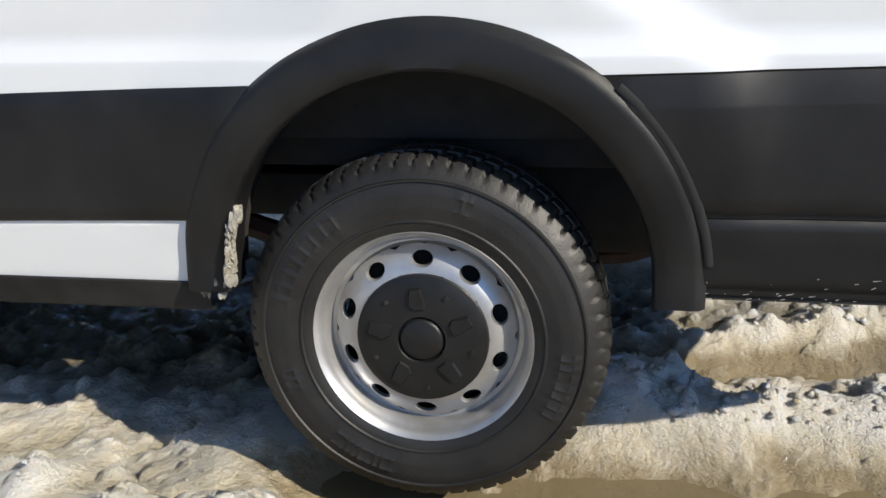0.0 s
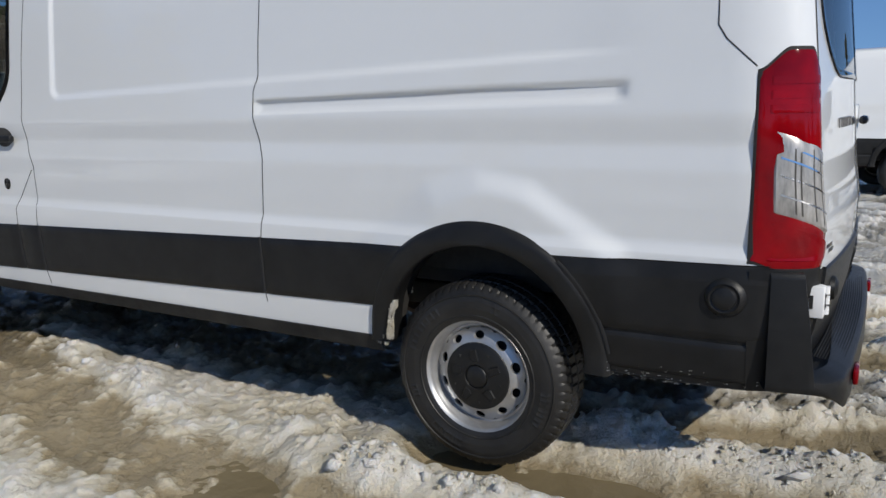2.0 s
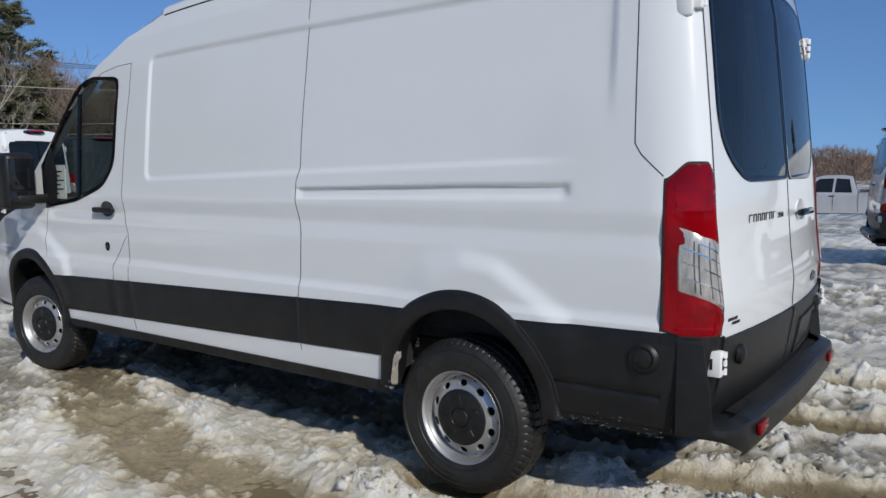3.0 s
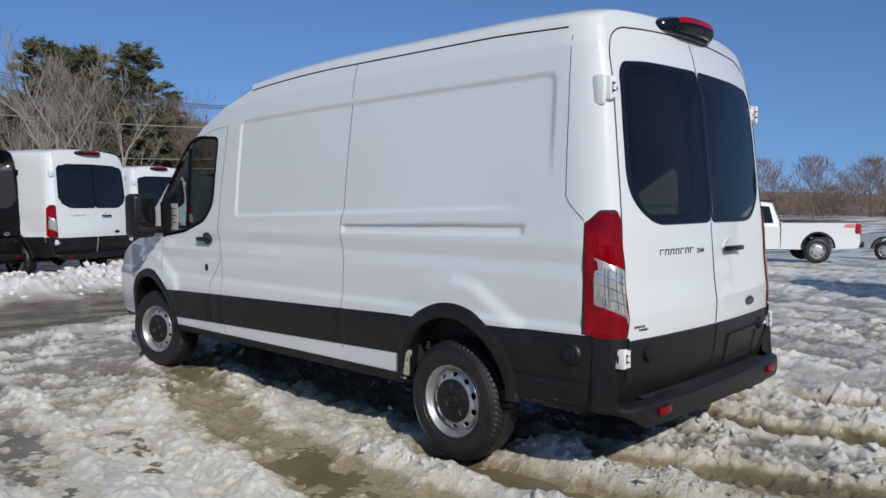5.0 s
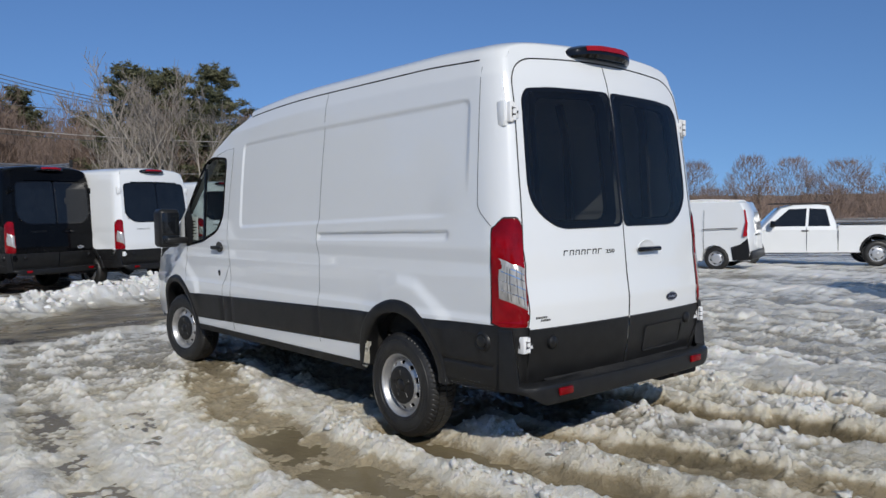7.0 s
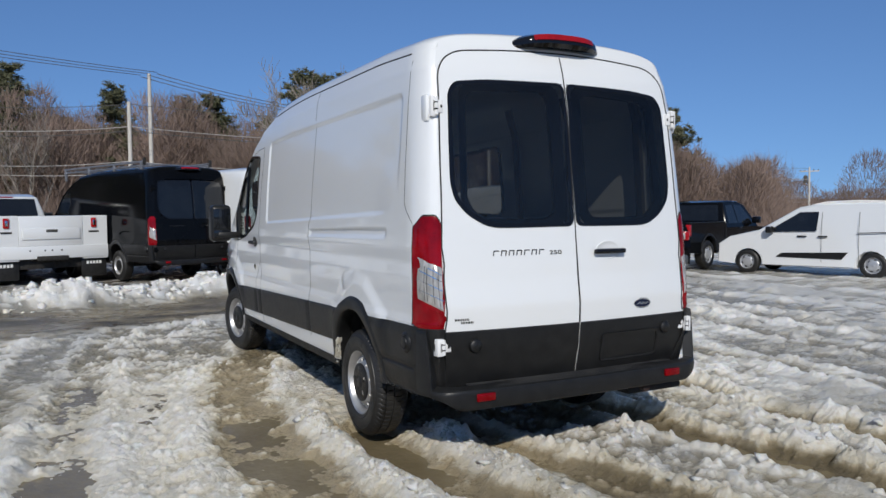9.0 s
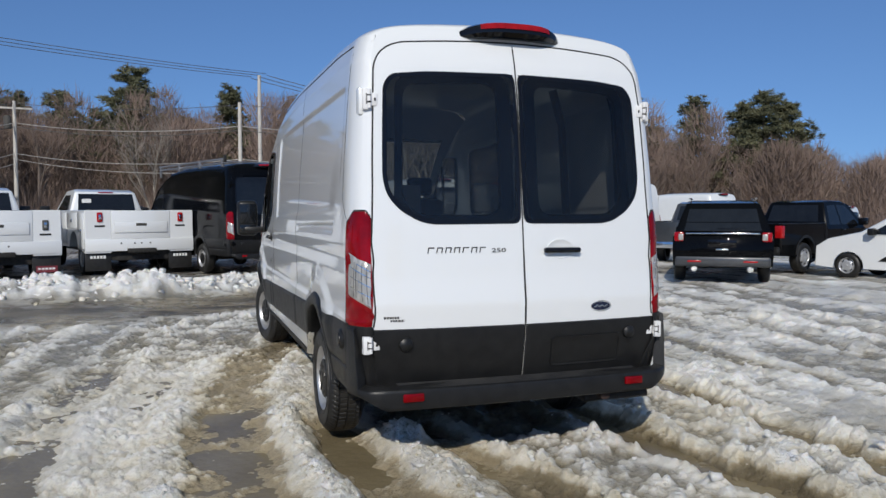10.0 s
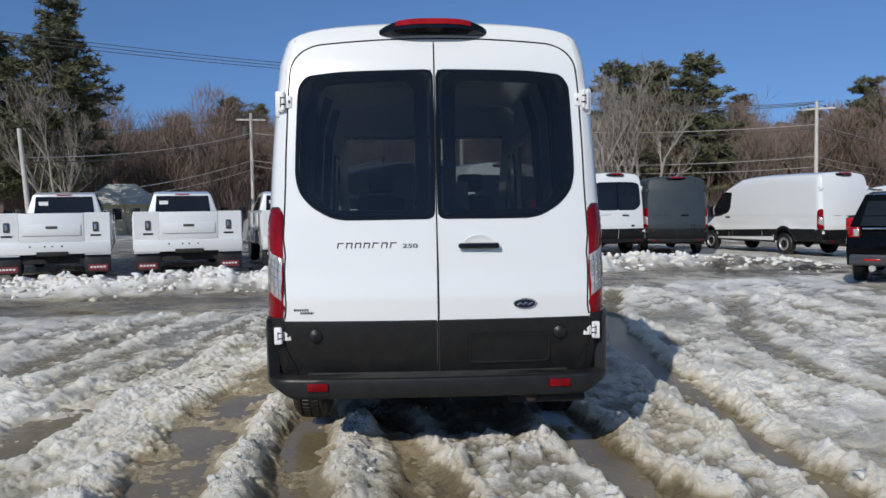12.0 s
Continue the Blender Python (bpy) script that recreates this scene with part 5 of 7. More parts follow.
idx = np.arange(nx * ny).reshape(ny, nx)
quads = np.stack([idx[:-1, :-1].ravel(), idx[:-1, 1:].ravel(), idx[1:, 1:].ravel(), idx[1:, :-1].ravel()], 1)
gm.vertices.add(len(verts))
gm.vertices.foreach_set("co", verts.astype(np.float32).ravel())
gm.loops.add(quads.size)
gm.loops.foreach_set("vertex_index", quads.astype(np.int32).ravel())
gm.polygons.add(len(quads))
gm.polygons.foreach_set("loop_start", np.arange(0, quads.size, 4, dtype=np.int32))
gm.update(calc_edges=True)
gm.polygons.foreach_set("use_smooth", np.ones(len(quads), dtype=bool))
# two of these maps also hold the shade painted in under the van
for nm, arr in (("dirt_and_shade", DIRT_SHADE), ("lot", LOT), ("wet", WET_SHADE)):
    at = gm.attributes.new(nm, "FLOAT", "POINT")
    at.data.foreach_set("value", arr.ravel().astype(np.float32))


def snow_material():
    m, t, b = nodes_of("slushy_snow")
    at = t.nodes.new("ShaderNodeAttribute")
    at.attribute_name = "dirt_and_shade"
    lt = t.nodes.new("ShaderNodeAttribute")
    lt.attribute_name = "lot"
    n1 = noise_node(t, 9.0, 6, 0.65)
    n2 = noise_node(t, 34.0, 7, 0.75)
    add = t.nodes.new("ShaderNodeMath")
    add.operation = "MULTIPLY_ADD"
    t.links.new(n1, add.inputs[0])
    add.inputs[1].default_value = 1.15
    t.links.new(at.outputs["Fac"], add.inputs[2])
    sub = t.nodes.new("ShaderNodeMath")
    sub.operation = "SUBTRACT"
    t.links.new(add.outputs["Value"], sub.inputs[0])
    sub.inputs[1].default_value = 0.50
    tone = ramp(t, sub.outputs["Value"], [(0.06, (0.95, 0.94, 0.92)), (0.36, (0.90, 0.865, 0.79)), (0.68, (0.76, 0.695, 0.555)), (1.0, (0.44, 0.365, 0.24))])
    grain = ramp(t, n2, [(0.32, (0.82, 0.80, 0.76)), (0.46, (1, 1, 1))])
    mx = t.nodes.new("ShaderNodeMix")
    mx.data_type, mx.blend_type = "RGBA", "MULTIPLY"
    mx.inputs[0].default_value = 0.8
    t.links.new(tone, mx.inputs[6])
    t.links.new(grain, mx.inputs[7])
    patch = ramp(t, noise_node(t, 1.9, 9, 0.72, stretch=(0.55, 1.3, 1)), [(0.34, (0.60, 0.585, 0.55)), (0.54, (1, 1, 1))])
    tone2 = t.nodes.new("ShaderNodeMix")
    tone2.data_type, tone2.blend_type = "RGBA", "MULTIPLY"
    tone2.inputs[0].default_value = 0.36
    t.links.new(mx.outputs[2], tone2.inputs[6])
    t.links.new(patch, tone2.inputs[7])
    wt = t.nodes.new("ShaderNodeAttribute")
    wt.attribute_name = "wet"
    # darkens soaked slush, and paints in the shade below the van
    soak_shade = t.nodes.new("ShaderNodeMix")
    soak_shade.data_type, soak_shade.blend_type = "RGBA", "MULTIPLY"
    soak_shade.inputs[7].default_value = (0.37, 0.36, 0.335, 1)
    t.links.new(wt.outputs["Fac"], soak_shade.inputs[0])
    t.links.new(tone2.outputs[2], soak_shade.inputs[6])
    lot = t.nodes.new("ShaderNodeMix")
    lot.data_type = "RGBA"
    t.links.new(soak_shade.outputs[2], lot.inputs[6])
    t.links.new(ramp(t, noise_node(t, 0.9, 6, 0.6), [(0.36, (0.045, 0.038, 0.030)), (0.56, (0.12, 0.098, 0.072)), (0.68, (0.45, 0.43, 0.40))]), lot.inputs[7])
    streak = ramp(t, noise_node(t, 1.5, 8, 0.65, stretch=(2.0, 0.55, 1)), [(0.44, (1, 1, 1)), (0.60, (0.3, 0.3, 0.3))])
    bare = t.nodes.new("ShaderNodeMath")
    bare.operation = "MULTIPLY"
    t.links.new(lt.outputs["Fac"], bare.inputs[0])
    t.links.new(streak, bare.inputs[1])
    t.links.new(bare.outputs["Value"], lot.inputs[0])
    t.links.new(lot.outputs[2], b.inputs["Base Color"])
    b.inputs["Roughness"].default_value = 0.55
    b.inputs["Subsurface Weight"].default_value = 0.30
    b.inputs["Subsurface Scale"].default_value = 0.02
    b.inputs["Subsurface Radius"].default_value = (1.0, 0.85, 0.65)
    gr = t.nodes.new("ShaderNodeMapRange")
    gr.inputs["To Min"].default_value, gr.inputs["To Max"].default_value = 0.55, 0.22
    t.links.new(sub.outputs["Value"], gr.inputs["Value"])
    dull = t.nodes.new("ShaderNodeMix")
    dull.inputs[3].default_value = 0.62
    t.links.new(lt.outputs["Fac"], dull.inputs[0])
    t.links.new(gr.outputs["Result"], dull.inputs[2])
    sheen = t.nodes.new("ShaderNodeMix")
    sheen.inputs[3].default_value = 0.16
    t.links.new(wt.outputs["Fac"], sheen.inputs[0])
    t.links.new(dull.outputs[0], sheen.inputs[2])
    t.links.new(sheen.outputs[0], b.inputs["Roughness"])
    vo = t.nodes.new("ShaderNodeTexVoronoi")
    vo.inputs["Scale"].default_value, vo.inputs["Randomness"].default_value = 62.0, 1.0
    tc = t.nodes.new("ShaderNodeTexCoord")
    t.links.new(tc.outputs["Object"], vo.inputs["Vector"])
    crumbs = t.nodes.new("ShaderNodeMath")
    crumbs.operation = "MULTIPLY_ADD"
    t.links.new(vo.outputs["Distance"], crumbs.inputs[0])
    crumbs.inputs[1].default_value = -0.22
    t.links.new(n2, crumbs.inputs[2])
    vf = t.nodes.new("ShaderNodeTexVoronoi")
    vf.inputs["Scale"].default_value = 150.0
    t.links.new(tc.outputs["Object"], vf.inputs["Vector"])
    fine_crumbs = t.nodes.new("ShaderNodeMath")
    fine_crumbs.operation = "MULTIPLY_ADD"
    t.links.new(vf.outputs["Distance"], fine_crumbs.inputs[0])
    fine_crumbs.inputs[1].default_value = -0.14
    t.links.new(crumbs.outputs["Value"], fine_crumbs.inputs[2])
    bump(t, b, fine_crumbs.outputs["Value"], 1.0, 0.026)
    return m


SNOW = snow_material()
gm.materials.append(SNOW)
ground = tagged(new("ground", gm), "rutted slushy brown and white snow on a car lot", "snow", kind="structure")


def water_material():
    m, t, b = nodes_of("muddy_meltwater")
    f = noise_node(t, 1.3, 4)
    t.links.new(ramp(t, f, [(0.3, (0.15, 0.118, 0.068)), (0.7, (0.24, 0.195, 0.118))]), b.inputs["Base Color"])
    b.inputs["Roughness"].default_value = 0.14
    b.inputs["Specular IOR Level"].default_value = 0.22
    bump(t, b, noise_node(t, 18.0, 4), 0.5, 0.012)
    return m


bm = grid(lambda x, y: (x, y, WATER_Z - 0.0009 * min(40.0, max(0.0, y)) ** 2 - 0.01 * smooth_step(4, 9, y)), steps(-34, 12, 2.0), steps(-34, 34, 1.0))
tagged(part("meltwater", bm, water_material()), "shallow brown meltwater standing in the ruts", "water", kind="structure")

# ---- the white van in front of the camera ----
van, van_warp, van_doors = make_van("cargo_van", pose(0, 0, 0), WHITE, "white medium-roof cargo van with black cladding standing in slush", fine=True)
rear_fittings(van, van_warp, van_doors, WHITE, True)


def ground_drop(y):
    return -0.0009 * min(40.0, max(0.0, y)) ** 2


def parked(name, x, y, heading, paint, label, **kw):
    """A second van; heading: degrees of its nose, counter-clockwise from +x."""
    v, w, d = make_van(name, pose(x, y, ground_drop(y), 0, 0, heading - 180), paint, label, "parked vans", **kw)
    rear_fittings(v, w, d, paint, False)
    return v


parked("cargo_van", -13.75, 1.75, 199, WHITE, "white parked cargo van with dark rear windows")
parked("cargo_van", -19.13, 5.93, 193, WHITE, "white parked cargo van beside a grey van")
black_van = parked("cargo_van", -14.56, -0.46, 199.9, BLACKPAINT, "black parked cargo van with a silver roof rack", roof_up=0.02, longer=0.6)
parked("cargo_van", -19.3, 8.2, 173, GREYPAINT, "grey parked cargo van with blank rear doors", roof_up=-0.10, windows=False)
parked("cargo_van", -19.12, 12.71, 194.8, WHITE, "white long parked cargo van", roof_up=0.03, longer=0.5, windows=False)
parked("cargo_van", -22.83, 19.65, 195, WHITE, "white parked cargo van behind a dark car", windows=False)
parked("cargo_van", 1.26, 10.45, 13, WHITE, "white low-roof parked cargo van", roof_up=-0.42)
parked("cargo_van", -27.0, 31.0, 200, WHITE, "white cargo van at the far edge of the lot")
# roof rack of the black van
RACKMETAL = simple("rack_metal", (0.20, 0.20, 0.21), (0.34, 0.34, 0.35), 0.35, 0.5, metal=0.6, scale=6)
rack = part("roof_rack", tube([(-3.3, -0.80, 2.67), (1.10, -0.80, 2.67)], 0.026, 6), RACKMETAL, black_van, "silver roof rack")
part("rack_rail", tube([(-3.3, 0.80, 2.67), (1.10, 0.80, 2.67)], 0.026, 6), RACKMETAL, rack)
for y in (-0.80, 0.80):
    part("rack_rail", tube([(-3.3, y, 2.58), (1.10, y, 2.58)], 0.018, 6), RACKMETAL, rack)
for i in range(8):
    x = -3.25 + i * 0.615
    part("rack_bar", box(x - 0.03, x + 0.03, -0.80, 0.80, 2.60, 2.63, 0.006), RACKMETAL, rack)
for x in (-3.2, -1.8, -0.4, 0.95):
    for y in (-0.80, 0.80):
        part("rack_foot", box(x - 0.04, x + 0.04, y - 0.025, y + 0.025, 2.38, 2.67, 0.01), RACKMETAL, rack)
for y in (-0.80, 0.80):
    part("rack_stop", box(1.07, 1.12, y - 0.03, y + 0.03, 2.60, 2.76, 0.01), SEAM, rack)


# ---- cars and trucks built from pressed slabs ----
def slab(profile, half, bevel=0.04, bm=None):
    """A body pressed from its side outline: half(z) is its half width, the edges are rounded."""
    bm = bm or bmesh.new()
    cx, cz = sum(p[0] for p in profile) / len(profile), sum(p[1] for p in profile) / len(profile)
    loops = []
    for k, (f, ins) in enumerate(((-1, 1.0), (-1, 0.35), (-1, 0.0), (1, 0.0), (1, 0.35), (1, 1.0))):
        cut = (0.0, 0.65, 1.0, 1.0, 0.65, 0.0)[k]
        loop = []
        for x, z in profile:
            d = Vector((cx - x, cz - z)).normalized() * bevel * ins * 0.7
            loop.append(bm.verts.new((x + d.x, f * (half(z) - bevel * cut), z + d.y)))
        loops.append(loop)
    n = len(profile)
    for a, b in zip(loops, loops[1:]):
        for i in range(n):
            bm.faces.new((a[i], a[(i + 1) % n], b[(i + 1) % n], b[i]))
    bm.faces.new(loops[0][::-1])
    bm.faces.new(loops[-1])
    bmesh.ops.recalc_face_normals(bm, faces=bm.faces)
    return bm


def side_panel(poly, half, lift, s, thick=0.012):
    """A thin plate on the flank; s is the side."""
    bm = bmesh.new()
    out = [bm.verts.new((x, s * (half(z) + lift), z)) for x, z in poly]
    inn = [bm.verts.new((x, s * (half(z) + lift - thick), z)) for x, z in poly]
    bm.faces.new(out)
    n = len(poly)
    for i in range(n):
        bm.faces.new((out[i], out[(i + 1) % n], inn[(i + 1) % n], inn[i]))
    bmesh.ops.recalc_face_normals(bm, faces=bm.faces)
    return bm


def arch(centres, r, z_low):
    """The lower outline with wheel openings cut from it, from front (x small) to rear."""
    out = []
    for cx in sorted(centres):
        out += [(cx - r, z_low)] + [(cx - r * math.cos(a), z_low + 0.06 + r * math.sin(a)) for a in [math.pi * i / 8 for i in range(9)]] + [(cx + r, z_low)]
    return out


RED_PLAIN = simple("lamp_red", (0.30, 0.004, 0.006), (0.45, 0.01, 0.01), 0.2, scale=20)


def make_suv(x, y, heading):
    car = thing("sport_utility_car", pose(x, y, ground_drop(y), 0, 0, heading - 180), "black seven-seat sport utility car seen from behind", "car")
    half = lambda z: 0.99 - 0.02 * abs(z - 0.8) if z < 1.02 else 0.97 - 0.36 * (z - 1.02)
    low = arch((0.0, -2.86), 0.40, 0.30)
    body = [(-3.78, 0.35)] + low + [(0.98, 0.38), (1.05, 0.55), (1.06, 0.75), (1.00, 1.0), (0.96, 1.08), (-2.2, 1.06), (-3.4, 0.98), (-3.80, 0.80)]
    part("body", slab(body, half, 0.06), BLACKPAINT, car)
    cabin = [(0.98, 1.04), (0.92, 1.30), (0.70, 1.70), (0.2, 1.765), (-1.0, 1.77), (-1.5, 1.70), (-2.35, 1.05)]
    cab = part("cabin", slab(cabin, half, 0.05), BLACKPAINT, car)
    bm = bmesh.new()
    bm.faces.new([bm.verts.new(p) for p in ((0.995, -0.76, 1.12), (0.995, 0.76, 1.12), (0.80, 0.66, 1.58), (0.80, -0.66, 1.58))])
    part("rear_window", bm, DEEPGLASS, cab, "dark rear window")
    for s in (-1, 1):
        part("side_window", side_panel([(0.65, 1.12), (0.50, 1.60), (-1.4, 1.62), (-2.1, 1.12)], half, 0.004, s), DEEPGLASS, cab)
        part("roof_rail", tube([(0.5, s * 0.66, 1.80), (-1.2, s * 0.66, 1.81)], 0.02, 6), CHROME, cab)
        lamp = part("tail_lamp", box(0.86, 1.055, s * 0.86 - 0.10, s * 0.86 + 0.10, 0.90, 1.10, 0.03), DARKRED, car, "red tail lamp")
        part("clear_lens", box(1.05, 1.062, s * 0.82 - 0.05, s * 0.82 + 0.05, 0.93, 1.06, 0.01), CLEARLENS, lamp)
        part("exhaust_tip", tube([(0.85, s * 0.55, 0.33), (1.05, s * 0.55, 0.33)], 0.06, 12), CHROME, car, "chrome exhaust tip")
        part("bumper_reflector", box(1.05, 1.072, s * 0.55 - 0.14, s * 0.55 + 0.14, 0.47, 0.51, 0.008), RED_PLAIN, car)
        for wx in (0.0, -2.86):
            make_wheel(car, wx, s, False, SILVER, SILVER, r=0.37, y_out=0.985)
    part("rear_bumper", box(0.80, 1.07, -0.94, 0.94, 0.38, 0.60, 0.05, segments=3), DARKGREY, car, "dark rear bumper")
    part("chrome_strip", box(1.02, 1.05, -0.72, 0.72, 1.055, 1.085, 0.008), CHROME, car, "chrome strip over the tailgate")
    part("plate_recess", box(1.03, 1.066, -0.28, 0.28, 0.78, 0.95, 0.01), GLOSSBLACK, car)
    part("tailgate_handle", box(1.04, 1.075, -0.12, 0.12, 0.72, 0.755, 0.01), CHROME, car)
    part("rear_wiper", box(0.955, 0.985, -0.1, 0.45, 1.16, 1.18, 0.004), GLOSSBLACK, car)


def make_pickup(name, x, y, heading, paint, label, bed_tool=False, stripe=False):
    car = thing(name, pose(x, y, ground_drop(y), 0, 0, heading - 180), label, "pickup truck", "pickup trucks")
    half = lambda z: 1.0 - 0.03 * abs(z - 0.95) if z < 1.15 else 0.985 - 0.30 * (z - 1.15)
    low = arch((0.0, -3.68), 0.46, 0.42)
    body = [(-4.62, 0.45)] + low + [(1.18, 0.48), (1.22, 0.62), (1.20, 1.28), (-1.05, 1.28), (-1.10, 1.14), (-3.1, 1.14), (-4.4, 1.06), (-4.66, 0.92)]
    part("body", slab(body, half, 0.05), paint, car)
    cabin = [(-1.12, 1.10), (-1.12, 1.30), (-1.30, 1.86), (-1.6, 1.91), (-2.3, 1.90), (-2.7, 1.80), (-3.35, 1.12)]
    cab = part("cabin", slab(cabin, half, 0.05), paint, car)
    part("bed_floor", box(-1.0, 1.1, -0.80, 0.80, 0.80, 0.83), UNDER, car)
    bm = bmesh.new()
    bm.faces.new([bm.verts.new(p) for p in ((-1.105, -0.74, 1.32), (-1.105, 0.74, 1.32), (-1.255, 0.66, 1.78), (-1.255, -0.66, 1.78))])
    part("rear_window", bm, DEEPGLASS, cab)
    part("bed_rail", box(-1.04, 1.20, -0.99, -0.90, 1.275, 1.30, 0.01), PLASTIC, car)
    part("bed_rail", box(-1.04, 1.20, 0.90, 0.99, 1.275, 1.30, 0.01), PLASTIC, car)
    for s in (-1, 1):
        part("side_window", side_panel([(-1.30, 1.24), (-1.40, 1.76), (-1.86, 1.79), (-1.92, 1.24)], half, 0.004, s), DEEPGLASS, cab)
        part("side_window", side_panel([(-2.00, 1.24), (-1.94, 1.79), (-2.45, 1.77), (-3.05, 1.24)], half, 0.004, s), DEEPGLASS, cab)
        part("door_handle", box(-2.12, -1.92, s * 1.0 - 0.02, s * 1.0 + 0.02, 1.08, 1.12, 0.01), GLOSSBLACK, cab)
        part("door_gap", ribbon([(-1.97, s * (half(z) + 0.002), z) for z in steps(0.5, 1.22, 0.1)], (0, s, 0), 0.014, 0.001), SEAM, cab)
        part("door_gap", ribbon([(-1.09, s * (half(z) + 0.002), z) for z in steps(0.5, 1.26, 0.1)], (0, s, 0), 0.02, 0.001), SEAM, cab)
        part("sill", box(-3.2, -0.48, s * 0.93 - 0.05, s * 0.93 + 0.05, 0.40, 0.50, 0.02), PLASTIC, car)
        part("tail_lamp", box(1.06, 1.225, s * 0.90 - 0.09, s * 0.90 + 0.095, 0.92, 1.24, 0.02), RED_PLAIN, car, "red tail lamp")
        for cx in (0.0, -3.68):
            bm = bmesh.new()
            rows = []
            for i in range(17):
                a = math.pi * i / 16
                rows.append([bm.verts.new((cx + r * math.cos(a), s * o, 0.48 + r * math.sin(a))) for r, o in ((0.43, 0.90), (0.44, 1.005), (0.50, 1.01), (0.51, 0.97))])
            for a, b in zip(rows, rows[1:]):
                for c in range(3):
                    bm.faces.new((a[c], b[c], b[c + 1], a[c + 1]))
            bmesh.ops.recalc_face_normals(bm, faces=bm.faces)
            part("wheel_lip", bm, PLASTIC if paint is not DARKGREY else paint, car)
            make_wheel(car, cx, s, False, SILVER, SILVER, r=0.40, y_out=0.98, width=0.27)
        part("mirror", box(-3.02, -2.88, s * 1.10 - 0.12, s * 1.10 + 0.12, 1.22, 1.42, 0.03), GLOSSBLACK, car)
        if stripe:
            part("bed_decal", side_panel([(0.72, 1.14), (0.80, 1.22), (1.10, 1.22), (1.05, 1.14)], half, 0.003, s, 0.004), RED_PLAIN, car, "dark red decal, plain bar")
    part("rear_bumper", box(1.10, 1.34, -0.95, 0.95, 0.50, 0.70, 0.04), CHROME if paint is DARKGREY else PLASTIC, car)
    part("tailgate_handle", box(1.20, 1.235, -0.12, 0.12, 1.08, 1.15, 0.01), GLOSSBLACK, car)
    if stripe:
        part("roof_bar", box(-2.9, -1.2, -0.62, 0.62, 1.925, 1.965, 0.015), SEAM, cab, "black roof bar")
    if bed_tool:
        cv = part("bed_cap", slab([(1.15, 1.28), (1.02, 1.80), (-1.0, 1.86), (-1.08, 1.28)], half, 0.04), paint, car, "matching bed cap")
        for s in (-1, 1):
            part("cap_window", side_panel([(0.80, 1.36), (0.72, 1.70), (-0.85, 1.74), (-0.90, 1.36)], half, 0.004, s), DEEPGLASS, cv)


def make_small_van(x, y, heading):
    car = thing("small_delivery_van", pose(x, y, ground_drop(y), 0, 0, heading - 180), "white small delivery van with snow on its roof", "van")
    half = lambda z: 0.915 - 0.03 * abs(z - 0.8) if z < 1.1 else 0.906 - 0.16 * (z - 1.1)
    low = arch((0.0, -3.06), 0.37, 0.24)
    body = [(-3.88, 0.28)] + low + [(0.80, 0.30), (0.86, 0.45), (0.84, 1.0), (0.76, 1.5), (0.62, 1.79), (0.4, 1.83), (-1.2, 1.83), (-1.75, 1.74), (-2.75, 1.16), (-3.55, 0.98), (-3.86, 0.78)]
    b = part("body", slab(body, half, 0.06), WHITE, car)
    for s in (-1, 1):
        part("side_window", side_panel([(-1.30, 1.14), (-1.26, 1.62), (-1.72, 1.61), (-2.45, 1.16), (-2.50, 1.10)], half, 0.004, s), DEEPGLASS, b)
        part("side_moulding", side_panel([(-2.3, 0.46), (-2.15, 0.57), (-0.55, 0.62), (-0.70, 0.44)], half, 0.012, s, 0.02), PLASTIC, car, "black side moulding")
        part("slide_rail", side_panel([(0.55, 1.115), (0.55, 1.135), (-0.35, 1.105), (-0.35, 1.085)], half, 0.003, s), SEAM, car)
        part("rear_corner", side_panel([(0.38, 0.62), (0.62, 0.70), (0.80, 0.86), (0.85, 0.5), (0.80, 0.28), (0.42, 0.28)], half, 0.006, s, 0.03), PLASTIC, car)
        part("tail_lamp", side_panel([(0.68, 0.90), (0.735, 1.28), (0.69, 1.60), (0.72, 1.60), (0.79, 1.28), (0.79, 0.92)], half, 0.008, s, 0.05), RED_PLAIN, car, "tall red tail lamp")
        for hx in (-1.15, -1.65):
            part("door_handle", box(hx - 0.11, hx + 0.11, s * 0.90 - 0.02, s * 0.90 + 0.025, 0.985, 1.02, 0.01), PLASTIC, car)
        for gx in (-1.18, -0.32):
            part("door_gap", ribbon([(gx, s * (half(z) + 0.002), z) for z in steps(0.35, 1.6, 0.1)], (0, s, 0), 0.010, 0.001), SEAM, car)
        for wx in (0.0, -3.06):
            make_wheel(car, wx, s, False, SILVER, SILVER, r=0.325, y_out=0.90, width=0.205)
        part("mirror", box(-2.50, -2.34, s * 1.0 - 0.10, s * 1.0 + 0.10, 1.08, 1.25, 0.03), PLASTIC, car)
    part("rear_bumper", box(0.70, 0.92, -0.86, 0.86, 0.28, 0.52, 0.05), PLASTIC, car, "black rear bumper")
    part("handle_bar", box(0.80, 0.86, -0.10, 0.45, 0.90, 0.95, 0.01), PLASTIC, car)
    part("roof_snow", slab([(0.5, 1.80), (0.4, 1.87), (-0.4, 1.90), (-1.1, 1.88), (-1.5, 1.80)], lambda z: 0.74, 0.03), SNOW, car, "thin snow on the roof")


